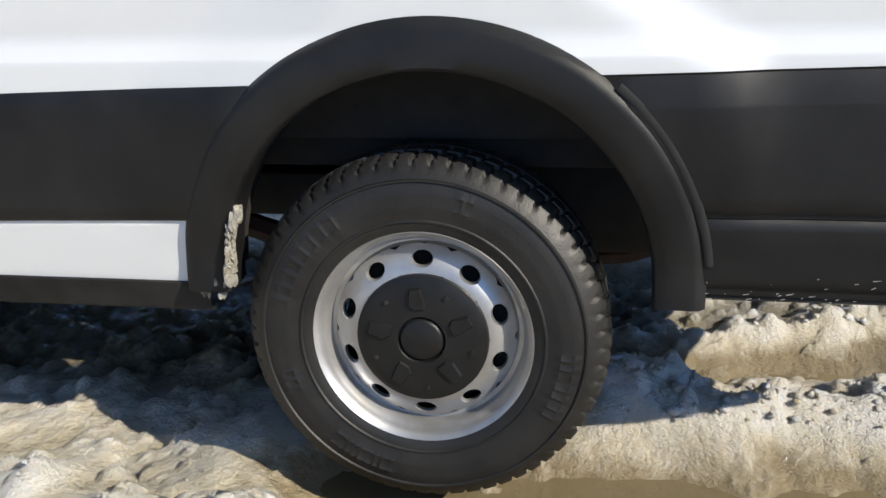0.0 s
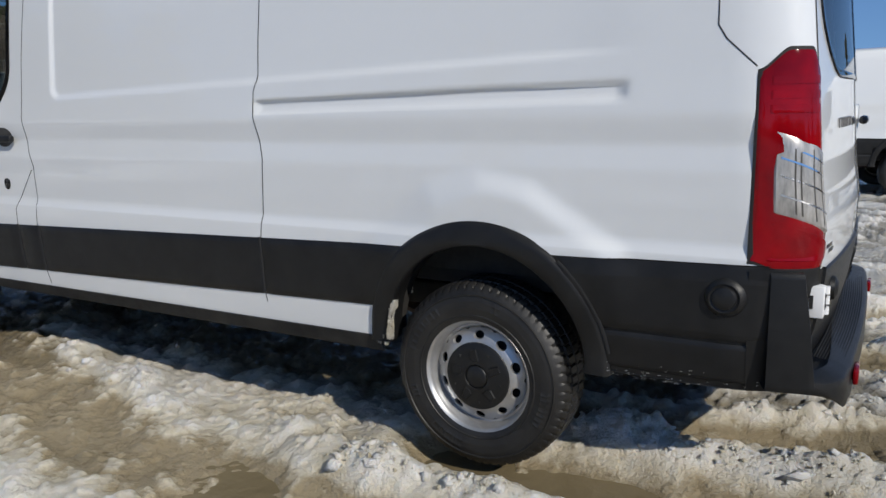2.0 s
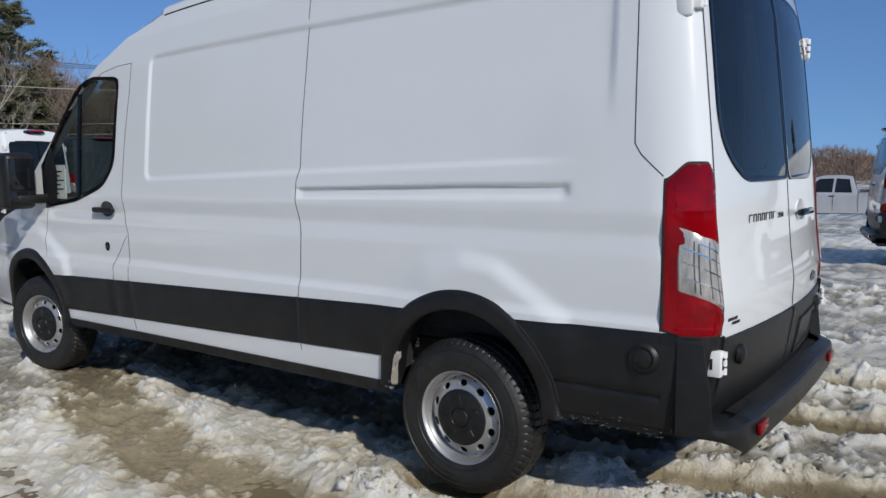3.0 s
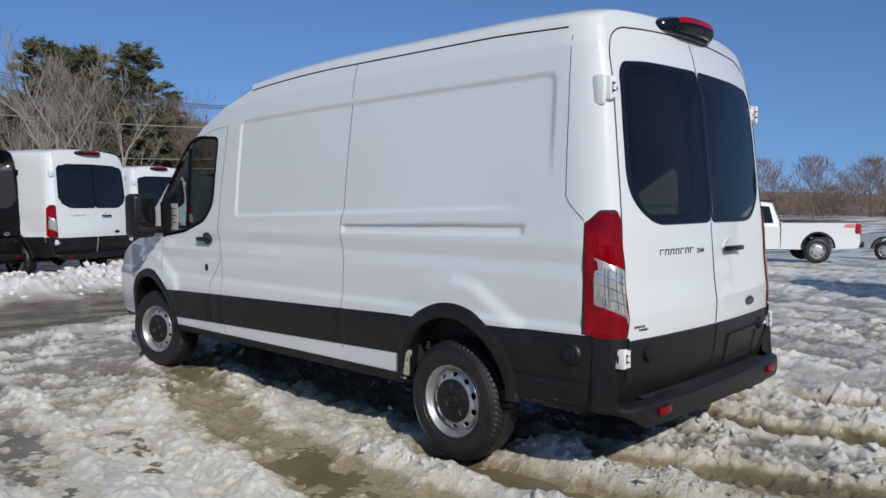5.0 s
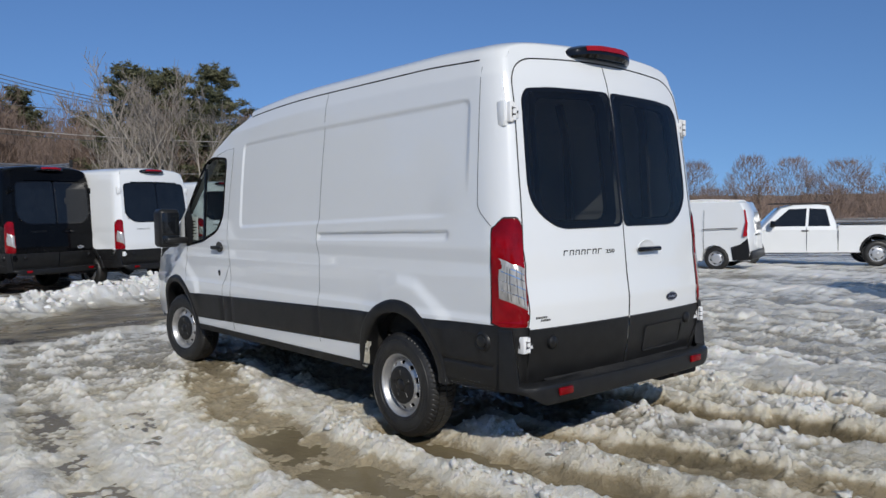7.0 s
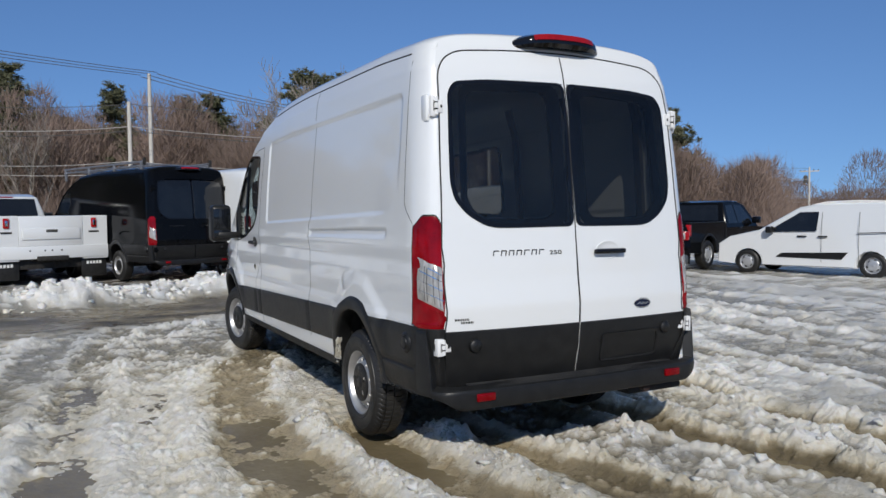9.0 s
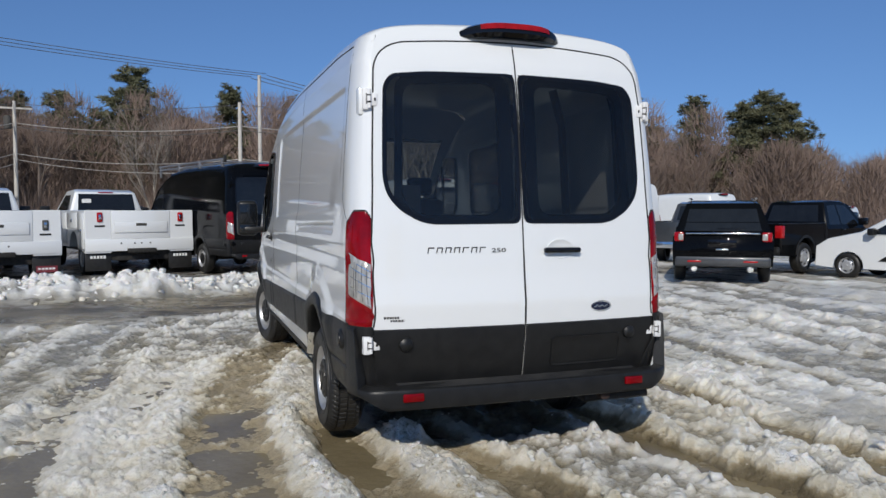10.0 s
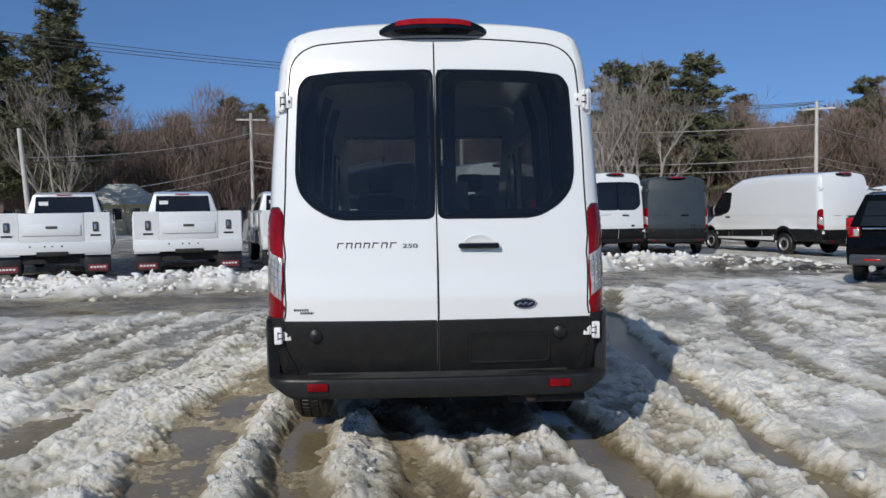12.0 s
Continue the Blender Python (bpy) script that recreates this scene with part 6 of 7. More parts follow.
def make_service_truck(x, y, heading, label, red=False, flaps="red"):
    car = thing("service_truck", pose(x, y, 0, 0, 0, heading - 180), label, "truck", "service trucks")
    # x = 0 is the rear face of the box body, the cab lies towards -x
    half = lambda z: 0.99 if z < 1.2 else 0.98 - 0.30 * (z - 1.2)
    cabin = [(-2.95, 0.62), (-2.95, 1.35), (-3.10, 1.98), (-3.4, 2.05), (-4.1, 2.03), (-4.9, 1.32), (-6.1, 1.16), (-6.3, 0.95), (-6.3, 0.55)]
    cab = part("cab", slab(cabin, half, 0.05), WHITE, car, "white single cab")
    bm = bmesh.new()
    bm.faces.new([bm.verts.new(p) for p in ((-2.935, -0.72, 1.40), (-2.935, 0.72, 1.40), (-3.082, 0.67, 1.93), (-3.082, -0.67, 1.93))])
    part("rear_window", bm, DEEPGLASS, cab, "cab rear window")
    part("window_sticker", box(-3.03, -3.012, -0.60, -0.38, 1.70, 1.80), PAPER, cab)
    part("cab_brake_lamp", box(-3.13, -3.08, -0.18, 0.18, 1.955, 1.985, 0.006), DARKRED, cab)
    for s in (-1, 1):
        part("side_window", side_panel([(-3.35, 1.36), (-3.45, 1.90), (-4.05, 1.90), (-4.65, 1.36)], half, 0.004, s), DEEPGLASS, cab)
        part("mirror", box(-4.5, -4.36, s * 1.22 - 0.12, s * 1.22 + 0.12, 1.30, 1.62, 0.03), PLASTIC, cab)
        # side lockers, higher than the bed
        y0, y1 = s * 0.66, s * 1.22
        zl = 1.34 if red else 1.18
        outline = [(-2.80, 0.62)] + [(-1.15 - 0.45 * math.cos(a), 0.50 + 0.50 * math.sin(a)) for a in [0.25 + 2.64 * i / 10 for i in range(11)]] + [(0.0, 0.52), (0.0, 1.50), (-2.80, 1.50)]
        bm = bmesh.new()
        lo = [bm.verts.new((px, y0, pz)) for px, pz in outline]
        hi = [bm.verts.new((px, y1, pz)) for px, pz in outline]
        bm.faces.new(lo)
        bm.faces.new(hi)
        for i in range(len(outline)):
            j = (i + 1) % len(outline)
            bm.faces.new((lo[i], lo[j], hi[j], hi[i]))
        bmesh.ops.recalc_face_normals(bm, faces=bm.faces)
        bmesh.ops.bevel(bm, geom=bm.edges[:], offset=0.012, segments=1, affect="EDGES")
        lk = part("side_locker", bm, WHITE, car, "white steel side locker", angle=25)
        for a0, a1, b0, b1 in ((-2.72, -1.80, 0.72, 1.44), (-1.72, -0.72, 1.08, 1.44), (-0.64, -0.06, 0.62, 1.44)):
            d = part("locker_door", box(a0, a1, min(y1, y1 + s * 0.02), max(y1, y1 + s * 0.02), b0, b1, 0.008), WHITE, lk)
            part("locker_latch", box((a0 + a1) / 2 - 0.06, (a0 + a1) / 2 + 0.06, y1 + s * 0.012 - 0.02, y1 + s * 0.012 + 0.02, (b0 + b1) / 2 - 0.04, (b0 + b1) / 2 + 0.04, 0.01), CHROME, d)
        lm = part("tail_lamp", box(-0.01, 0.03, s * 0.905 - 0.06, s * 0.905 + 0.06, zl - 0.11, zl + 0.11, 0.02), RED_PLAIN if red else INTERIOR, lk, "oblong tail lamp")
        part("lamp_lens", box(0.03, 0.036, s * 0.905 - 0.028, s * 0.905 + 0.028, zl - 0.06, zl + 0.06, 0.008), CHROME, lm)
        part("locker_badge", box(0.0, 0.008, s * 0.905 - 0.11, s * 0.905 + 0.11, zl - 0.22, zl - 0.18), SEAM, lk)
        fl = part("mud_flap", box(-0.10, -0.085, s * 0.93 - 0.28, s * 0.93 + 0.28, 0.12, 0.56, 0.006), RUBBER, car, "black mud flap with lettering bars")
        if flaps == "red":
            part("flap_panel", box(-0.086, -0.080, s * 0.93 - 0.21, s * 0.93 + 0.21, 0.16, 0.30), simple("flap_red", (0.16, 0.02, 0.03), (0.2, 0.03, 0.04), 0.6, scale=6), fl)
        for q in range(5):
            part("flap_bar", box(-0.080, -0.076, s * 0.93 - 0.17 + q * 0.07, s * 0.93 - 0.12 + q * 0.07, 0.22 if flaps == "red" else 0.40, 0.26 if flaps == "red" else 0.47), PAPER, fl)
        make_wheel(car, -1.15, s, False, SILVER, SILVER, r=0.40, y_out=1.05, width=0.27)
        make_wheel(car, -4.75, s, False, SILVER, SILVER, r=0.40, y_out=0.98, width=0.27)
    part("bed_floor", box(-2.8, -0.02, -0.67, 0.67, 0.78, 0.84), INTERIOR, car)
    part("headboard", box(-2.82, -2.76, -0.68, 0.68, 0.80, 1.50, 0.01), WHITE, car)
    gate = part("tailgate", box(-0.06, 0.012, -0.66, 0.66, 0.84, 1.49, 0.012), WHITE, car, "white steel tailgate")
    part("gate_panel", box(0.010, 0.034, -0.60, 0.60, 0.98, 1.24, 0.016), WHITE, gate)
    part("gate_latch", box(0.030, 0.045, -0.12, 0.12, 1.14, 1.20, 0.008), INTERIOR, gate)
    part("rear_sill", box(-0.30, 0.02, -1.22, 1.22, 0.56, 0.84, 0.012), WHITE, car)
    part("tow_step", box(0.0, 0.12, -0.32, 0.32, 0.52, 0.62, 0.02), UNDER, car)
    for q in (-0.45, -0.15, 0.0, 0.2):
        part("sill_hole", revolve([(0.0, 0.022), (0.02, 0.022), (0.02, 0.0)], 10, axis="x", centre=(0.0, q, 0.74)), SEAM, car)
    part("chassis", box(-6.1, -0.2, -0.45, 0.45, 0.42, 0.62, 0.02), UNDER, car)
    part("rear_valance", box(-0.16, -0.12, -1.18, 1.18, 0.34, 0.57, 0.01), UNDER, car)


def cab_interior(van):
    part("dashboard", slab([(-3.95, 0.9), (-3.95, 1.20), (-3.55, 1.24), (-3.35, 1.16), (-3.32, 0.9)], lambda z: 0.84, 0.04), INTERIOR, van, "dark grey dashboard")
    wheel = part("steering_wheel", revolve([(0.175, -0.012), (0.19, 0.0), (0.175, 0.012), (0.165, 0.0), (0.175, -0.012)], 28, axis="z"), SEATCLOTH, van, "black steering wheel")
    wheel.matrix_basis = pose(-3.22, -0.45, 1.20, 0, -28, 0)
    part("steering_hub", revolve([(0.0, -0.02), (0.06, -0.02), (0.07, 0.01), (0.0, 0.02)], 16, axis="z"), SEATCLOTH, wheel)
    for q in (0, 120, 240):
        part("steering_spoke", tube([(0, 0, 0), (0.17 * math.cos(radians(q)), 0.17 * math.sin(radians(q)), 0)], 0.014, 6), SEATCLOTH, wheel)
    for y in (-0.45, 0.45):
        seat = part("cab_seat", box(-2.95, -2.45, y - 0.25, y + 0.25, 0.86, 1.02, 0.05, segments=3), SEATCLOTH, van, "dark cloth cab seat")
        part("seat_back", slab([(-2.55, 0.98), (-2.40, 1.0), (-2.28, 1.58), (-2.38, 1.60)], lambda z: 0.24, 0.05), SEATCLOTH, seat).location = (0, y, 0)
        part("head_rest", box(-2.38, -2.28, y - 0.13, y + 0.13, 1.62, 1.80, 0.04, segments=3), SEATCLOTH, seat)
        part("seat_base", box(-2.9, -2.5, y - 0.22, y + 0.22, 0.64, 0.87, 0.02), INTERIOR, seat)
    sticker = part("window_sticker", box(-3.44, -3.28, -0.955, -0.950, 1.27, 1.50), PAPER, van, "white paper price sticker inside the glass")
    for q in range(6):
        part("sticker_line", box(-3.42, -3.42 + (0.05, 0.11, 0.08, 0.12, 0.07, 0.10)[q], -0.9562, -0.9555, 1.30 + 0.03 * q, 1.31 + 0.03 * q), SEAM, sticker)
    sheet = part("paper_sheet", box(-2.20, -2.195, 0.20, 0.42, 1.40, 1.72), PAPER, van, "paper sheet hung behind the seat")
    # ribs of the bare cargo walls
    for x in (-1.6, -0.9, -0.1, 0.65):
        for s in (-1, 1):
            if s > 0 and -2.3 < x < -1.1:
                continue
            part("wall_rib", tube([(x, s * 0.93, 0.98), (x, s * 0.93, 1.3), (x, s * 0.88, 2.1), (x, s * 0.80, 2.36)], 0.035, 6), INTERIOR, van, "grey inner wall rib")


cab_interior(van)
rng = random.Random(77)


# slush frozen on to the front lip of the rear arch and the end of the sill
bm = bmesh.new()
for i in range(130):
    a = math.pi - 0.40 * rng.random() ** 1.3
    q = 0.391 - 0.006 * rng.random()
    c = Vector((0.027 + q * math.cos(a), -0.955 - 0.035 * rng.random(), 0.455 + q * math.sin(a)))
    if i > 110:
        c = Vector((-0.372 - 0.06 * rng.random(), -0.955 - 0.015 * rng.random(), 0.425 + 0.04 * rng.random()))
    r = rng.uniform(0.002, 0.008)
    made = bmesh.ops.create_icosphere(bm, subdivisions=1, radius=1.0)["verts"]
    for v in made:
        k = r * (1 + 0.8 * noise.noise(v.co * 1.7 + c * 40))
        v.co = c + Vector((v.co.x * k * 0.8, v.co.y * k * 1.6, v.co.z * k * rng.uniform(1.4, 2.6)))
caked = part("stuck_slush", bm, SNOW, van, "dirty slush packed on the wheel arch lip")
for nm, amount in (("dirt_and_shade", 0.42), ("wet", 0.45)):
    at = caked.data.attributes.new(nm, "FLOAT", "POINT")
    at.data.foreach_set("value", [amount] * len(caked.data.vertices))
bm = bmesh.new()
for z in (0.565, 0.582, 0.6):
    box(-0.470, -0.425, -0.702, -0.700, z, z + 0.012, bm=bm)
part("parts_tag", bm, PAPER, van, "small white tag on the spring")
bm = bmesh.new()
for i in range(75):
    x, z = rng.uniform(0.50, 0.96), 0.452 + 0.05 * rng.random() ** 2.5
    ln, a = rng.uniform(0.001, 0.016) * rng.random(), rng.uniform(0.1, 0.45)
    y = -side_half(x, 0.55, False) - 0.0105
    bm.faces.new([bm.verts.new(p) for p in ((x, y, z), (x + ln * math.cos(a), y, z + ln * math.sin(a)), (x + ln * math.cos(a) - 0.0005, y - 0.0005, z + ln * math.sin(a) + 0.0008), (x - 0.0005, y - 0.0005, z + 0.0012))])
tagged(part("slush_splash", bm, PAPER, van), "white slush splashed on the lower panel", kind="stuff")
make_suv(-8.94, 9.43, 142)
make_pickup("pickup_truck", -11.95, 13.46, 108.3, BLACKPAINT, "black pickup truck beside a dark car")
make_pickup("pickup_truck", -15.2, 13.28, 129, DARKGREY, "dark grey pickup truck partly behind a car")
make_pickup("pickup_truck", -5.64, 21.78, 213, WHITE, "white extended-cab pickup truck with a red decal", stripe=True)
make_pickup("pickup_truck", -1.9, 31.1, 188, SILVER, "silver pickup truck parked far off")
make_small_van(-7.06, 15.56, 197.3)
make_service_truck(-12.3, -8.3, 198.6, "white service truck with side lockers and plain lamps")
make_service_truck(-12.98, -5.43, 198.6, "white service truck with red-lettered mud flaps")
make_service_truck(-14.15, -2.7, 198.6, "white service truck with white-lettered mud flaps", red=True, flaps="white")
make_service_truck(-12.6, -11.5, 198.6, "white service truck at the end of the row")


# ---- trees round the lot ----
BARK = simple("grey_brown_bark", (0.105, 0.082, 0.068), (0.20, 0.165, 0.14), 0.85, scale=5)
PALEBARK = simple("pale_bark", (0.24, 0.21, 0.18), (0.40, 0.36, 0.31), 0.8, scale=4)
TWIG = simple("red_brown_twigs", (0.135, 0.097, 0.078), (0.265, 0.195, 0.162), 0.9, scale=0.25)
NEEDLE = simple("pine_needles", (0.068, 0.078, 0.040), (0.180, 0.172, 0.094), 0.75, scale=0.7)
BRUSH = simple("winter_brush", (0.14, 0.100, 0.080), (0.275, 0.200, 0.164), 0.9, scale=0.12)


def limb(bm, p, d, length, r0, r1, segs, sides, rng, bend):
    """One tapered, slightly bent limb; returns its points."""
    pts = [p.copy()]
    for i in range(segs):
        d = (d + Vector((rng.uniform(-1, 1), rng.uniform(-1, 1), rng.uniform(-0.4, 1.0))) * bend).normalized()
        pts.append(pts[-1] + d * length / segs)
    last = None
    for i, q in enumerate(pts):
        t = i / segs
        r = r0 + (r1 - r0) * t
        a = d.cross(Vector((0.3, 0.2, 1))).normalized()
        b = d.cross(a)
        row = [bm.verts.new(q + r * (math.cos(2 * math.pi * k / sides) * a + math.sin(2 * math.pi * k / sides) * b)) for k in range(sides)]
        if last:
            for k in range(sides):
                bm.faces.new((last[k], last[(k + 1) % sides], row[(k + 1) % sides], row[k]))
        last = row
    return pts, d


def bare_tree(seed, height, stems=1, twigs=1.0, thin=0.011):
    rng = random.Random(seed)
    trunk, crown = bmesh.new(), bmesh.new()

    def grow(bm, p, d, length, r, depth):
        pts, d2 = limb(bm, p, d, length, r, r * 0.55, 4 if depth == 0 else 3 if depth < 3 else 2, 6 if depth == 0 else 4 if depth == 1 else 3, rng, 0.10 + 0.05 * depth)
        if depth >= 4:
            return
        n = (8, 6, 5, 3)[depth] if twigs == 1.0 else (5, 5, 4, 4)[depth]
        for i in range(n):
            t = rng.uniform(0.35 if depth == 0 else 0.2, 1.0) if i else 1.0
            j = min(len(pts) - 2, int(t * (len(pts) - 1)))
            q = pts[j].lerp(pts[j + 1], t * (len(pts) - 1) - j)
            side = Vector((rng.uniform(-1, 1), rng.uniform(-1, 1), rng.uniform(-0.1, 0.6))).normalized()
            nd = (d2 * rng.uniform(0.5, 1.0) + side * rng.uniform(0.5, 1.0) + Vector((0, 0, 0.25))).normalized()
            grow(trunk if depth == 0 or (stems > 1 and depth == 1) else crown, q, nd, length * rng.uniform(0.42, 0.66), max(thin, r * (1 - 0.5 * t) * rng.uniform(0.42, 0.6)), depth + 1)
    for i in range(stems):
        lean = Vector((rng.uniform(-1, 1), rng.uniform(-1, 1), 0)) * (0.10 if stems == 1 else 0.42)
        grow(trunk, Vector((lean.x * 0.6, lean.y * 0.6, -0.2)), (Vector((0, 0, 1)) + lean).normalized(), height * 0.50, height * 0.0135, 0)
    return trunk, crown


def pine_tree(seed, height, spread):
    rng = random.Random(seed)
    trunk, crown = bmesh.new(), bmesh.new()
    pts, _ = limb(trunk, Vector((0, 0, -0.2)), Vector((0, 0, 1)), height, height * 0.018, 0.03, 8, 7, rng, 0.012)
    z = height * 0.20
    lobes = [rng.uniform(0.65, 1.15) for _ in range(7)]
    while z < height * 0.99:
        t = z / height
        reach = spread * (1.10 - t) ** 0.62 * rng.uniform(0.8, 1.1) * (0.6 if t < 0.32 else 1)
        for i in range(rng.randint(6, 8)):
            a = rng.uniform(0, 2 * math.pi)
            ln = reach * rng.uniform(0.55, 1.05) * lobes[int(a / 6.2832 * 7) % 7]
            d = Vector((math.cos(a), math.sin(a), rng.uniform(-0.05, 0.35)))
            bp, _ = limb(crown, Vector((0, 0, z + rng.uniform(-0.3, 0.3))), d.normalized(), ln, 0.045, 0.012, 3, 3, rng, 0.10)
            # soft tufts of needles on the outer part
            for q in range(max(6, int(ln * 8.0))):
                f = rng.uniform(0.22, 1.05)
                j = min(2, int(f * 3))
                c = bp[j].lerp(bp[j + 1], min(1.2, f * 3 - j)) + Vector((rng.uniform(-0.40, 0.40), rng.uniform(-0.40, 0.40), rng.uniform(-0.12, 0.35)))
                s = rng.uniform(0.28, 0.58)
                for k in range(14):
                    e = Vector((rng.uniform(-1, 1), rng.uniform(-1, 1), rng.uniform(-0.25, 0.7))).normalized() * s
                    w = e.cross(Vector((rng.uniform(-1, 1), rng.uniform(-1, 1), rng.uniform(-1, 1)))).normalized() * s * 0.105
                    crown.faces.new([crown.verts.new(c - w), crown.verts.new(c + w), crown.verts.new(c + e)])
        z += rng.uniform(0.40, 0.70)
    return trunk, crown


def tree_thing(name, bms, mats, label):
    t = thing(name, pose(0, 0, -200), label, "tree", "trees round the lot")
    part("trunk", bms[0], mats[0], t)
    part("crown", bms[1], mats[1], t)
    return t


bare_kinds = [tree_thing("bare_tree", bare_tree(40 + i, 10.5 + 0.6 * (i % 3)), (BARK, TWIG), "leafless brown winter tree") for i in range(5)]
PALETWIG = simple("pale_twigs", (0.17, 0.145, 0.125), (0.30, 0.265, 0.23), 0.9, scale=0.3)
pale_kinds = [tree_thing("bare_tree", bare_tree(60 + i, 12.0, 3, 0.8, 0.018), (PALEBARK, PALETWIG), "leafless tree with pale forked trunks") for i in range(2)]
pine_kinds = [tree_thing("pine_tree", pine_tree(80 + i, 15.0, 5.6 + 0.7 * (i % 2)), (BARK, NEEDLE), "tall dark green pine tree") for i in range(3)]
EYE_REF = (4.0, -2.0)


def spot(azimuth, distance):
    a = radians(azimuth)
    return EYE_REF[0] + distance * math.cos(a), EYE_REF[1] + distance * math.sin(a)


tree_rng = random.Random(5)


def plant(kind, azimuth, distance, height, base):
    x, y = spot(azimuth, distance)
    k = height / base
    ob = copy_thing(kind, pose(x, y, ground_drop(y), 0, 0, tree_rng.uniform(0, 360)))
    ob.scale = (k * tree_rng.uniform(0.9, 1.1), k * tree_rng.uniform(0.9, 1.1), k)


PINES = [(202.7, 52, 14.6), (206.5, 57, 13.4), (201, 75, 13), (191.9, 80, 14), (190.0, 84, 14), (187.3, 80, 13.6), (182.9, 72, 14.8), (176.3, 72, 13.8), (171.5, 74, 14), (169.6, 76, 14.4),
         (166, 78, 13), (163.2, 66, 15.6), (161.5, 70, 16), (160.1, 67, 15.4), (157.6, 66, 15.2), (155.2, 76, 13), (147.2, 74, 14), (145.5, 82, 12.5), (142.6, 76, 14.6), (139.4, 74, 13.4), (138.0, 72, 14.0), (136.5, 74, 13.2), (150.5, 80, 12.5),
         (185, 86, 12.8), (195.5, 84, 13.2), (179.5, 84, 12), (210.5, 60, 15), (216, 66, 14)]
for az, dist, ht in PINES:
    plant(pine_kinds[tree_rng.randrange(3)], az, dist, ht * (0.98 if az > 201 else 0.92 if az < 158 or 175 < az < 195 else 0.87), 15.0)
for az, dist, ht in ((162.3, 47, 11.4), (160.7, 49, 10.8), (165.0, 60, 10.5), (203.0, 50, 10.5), (202.2, 66, 11), (193.5, 68, 10.5), (181.5, 66, 10.2), (152.8, 66, 9.5)):
    plant(pale_kinds[tree_rng.randrange(2)], az, dist, ht, 12.5)
for i in range(105):
    plant(bare_kinds[tree_rng.randrange(5)], tree_rng.uniform(138, 216), tree_rng.uniform(64, 84), tree_rng.uniform(8.0, 11.5), 11.0)
for i in range(16):
    plant(bare_kinds[tree_rng.randrange(5)], tree_rng.uniform(96, 132), tree_rng.uniform(125, 175), tree_rng.uniform(8, 12.5), 11.0)
for i in range(26):
    plant(bare_kinds[tree_rng.randrange(5)] if i % 4 else pine_kinds[i % 3], tree_rng.uniform(218, 455) % 360, tree_rng.uniform(85, 115), tree_rng.uniform(9, 14), 12.0)
for k in bare_kinds + pale_kinds + pine_kinds:
    for o in (*k.children, k):
        bpy.data.objects.remove(o)

# the wood behind: crowns of fine twigs, too many to count
rng = random.Random(31)
tv, tf = [], []
LONE = ((130.5, 105, 9.0, 3.2), (123.8, 140, 12.2, 4.6), (121.9, 142, 11.0, 4.0), (118.3, 140, 11.5, 4.6), (115.6, 150, 11.5, 5.0), (112.5, 145, 10.5, 5.0), (109.0, 150, 11, 5.0), (105.5, 140, 10, 4.5), (128.0, 150, 8.0, 4.0))
for c in range(339):
    if c >= 330:
        az, dist, ht, wide = LONE[c - 330]
    elif c < 250:
        az, dist, ht, wide = rng.uniform(130, 217), rng.uniform(66, 86), rng.uniform(7.6, 12.6), rng.uniform(1.8, 3.4)
    else:
        az, dist, ht, wide = rng.uniform(94, 131), rng.uniform(128, 170), rng.uniform(3.5, 6.5), rng.uniform(2.2, 4.0)
    if c < 250 and az < 141:
        ht *= 0.68
    x0, y0 = spot(az, dist)
    z0 = ground_drop(y0)
    thick = 1.0 if c < 250 else 1.7
    for k in range(1150 if c < 250 else 430 if c < 330 else 1500):
        t = rng.random() ** 0.8
        a = rng.uniform(0, 6.283)
        rad = wide * math.sqrt(rng.random()) * (0.35 + 0.65 * math.sin(math.pi * min(1.0, 0.12 + 0.86 * t)))
        p = Vector((x0 + rad * math.cos(a), y0 + rad * math.sin(a), z0 + ht * (0.04 + 0.90 * t)))
        d = Vector((0.55 * math.cos(a) * rad / wide + rng.uniform(-0.4, 0.4), 0.55 * math.sin(a) * rad / wide + rng.uniform(-0.4, 0.4), rng.uniform(0.3, 1.0))).normalized()
        w = d.cross(Vector((rng.uniform(-1, 1), rng.uniform(-1, 1), rng.uniform(-1, 1)))).normalized() * rng.uniform(0.014, 0.034) * thick
        b = len(tv)
        tv += [tuple(p - w), tuple(p + w), tuple(p + d * rng.uniform(0.6, 1.5))]
        tf.append((b, b + 1, b + 2))
me = bpy.data.meshes.new("winter_wood")
me.from_pydata(tv, [], tf)
me.materials.append(BRUSH)
tagged(new("winter_wood", me), "bare grey-brown winter wood of fine twigs behind the lot", "wood", kind="stuff")

# brush along the wood's edge
rng = random.Random(9)
bm = bmesh.new()
for i in range(9000):
    az = rng.uniform(128, 218)
    dist = rng.uniform(56, 82)
    x, y = spot(az, dist)
    ht = rng.uniform(1.2, 3.2) + (dist - 56) * rng.uniform(0.05, 0.26)
    lean = Vector((rng.uniform(-0.4, 0.4), rng.uniform(-0.4, 0.4), 1)).normalized()
    limb(bm, Vector((x, y, ground_drop(y) - 0.1)), lean, ht, rng.uniform(0.016, 0.035), 0.006, 2, 3, rng, 0.22)
tagged(part("winter_brush", bm, BRUSH, smooth=False), "tangle of bare brown brush at the wood's edge", "brush", kind="stuff")


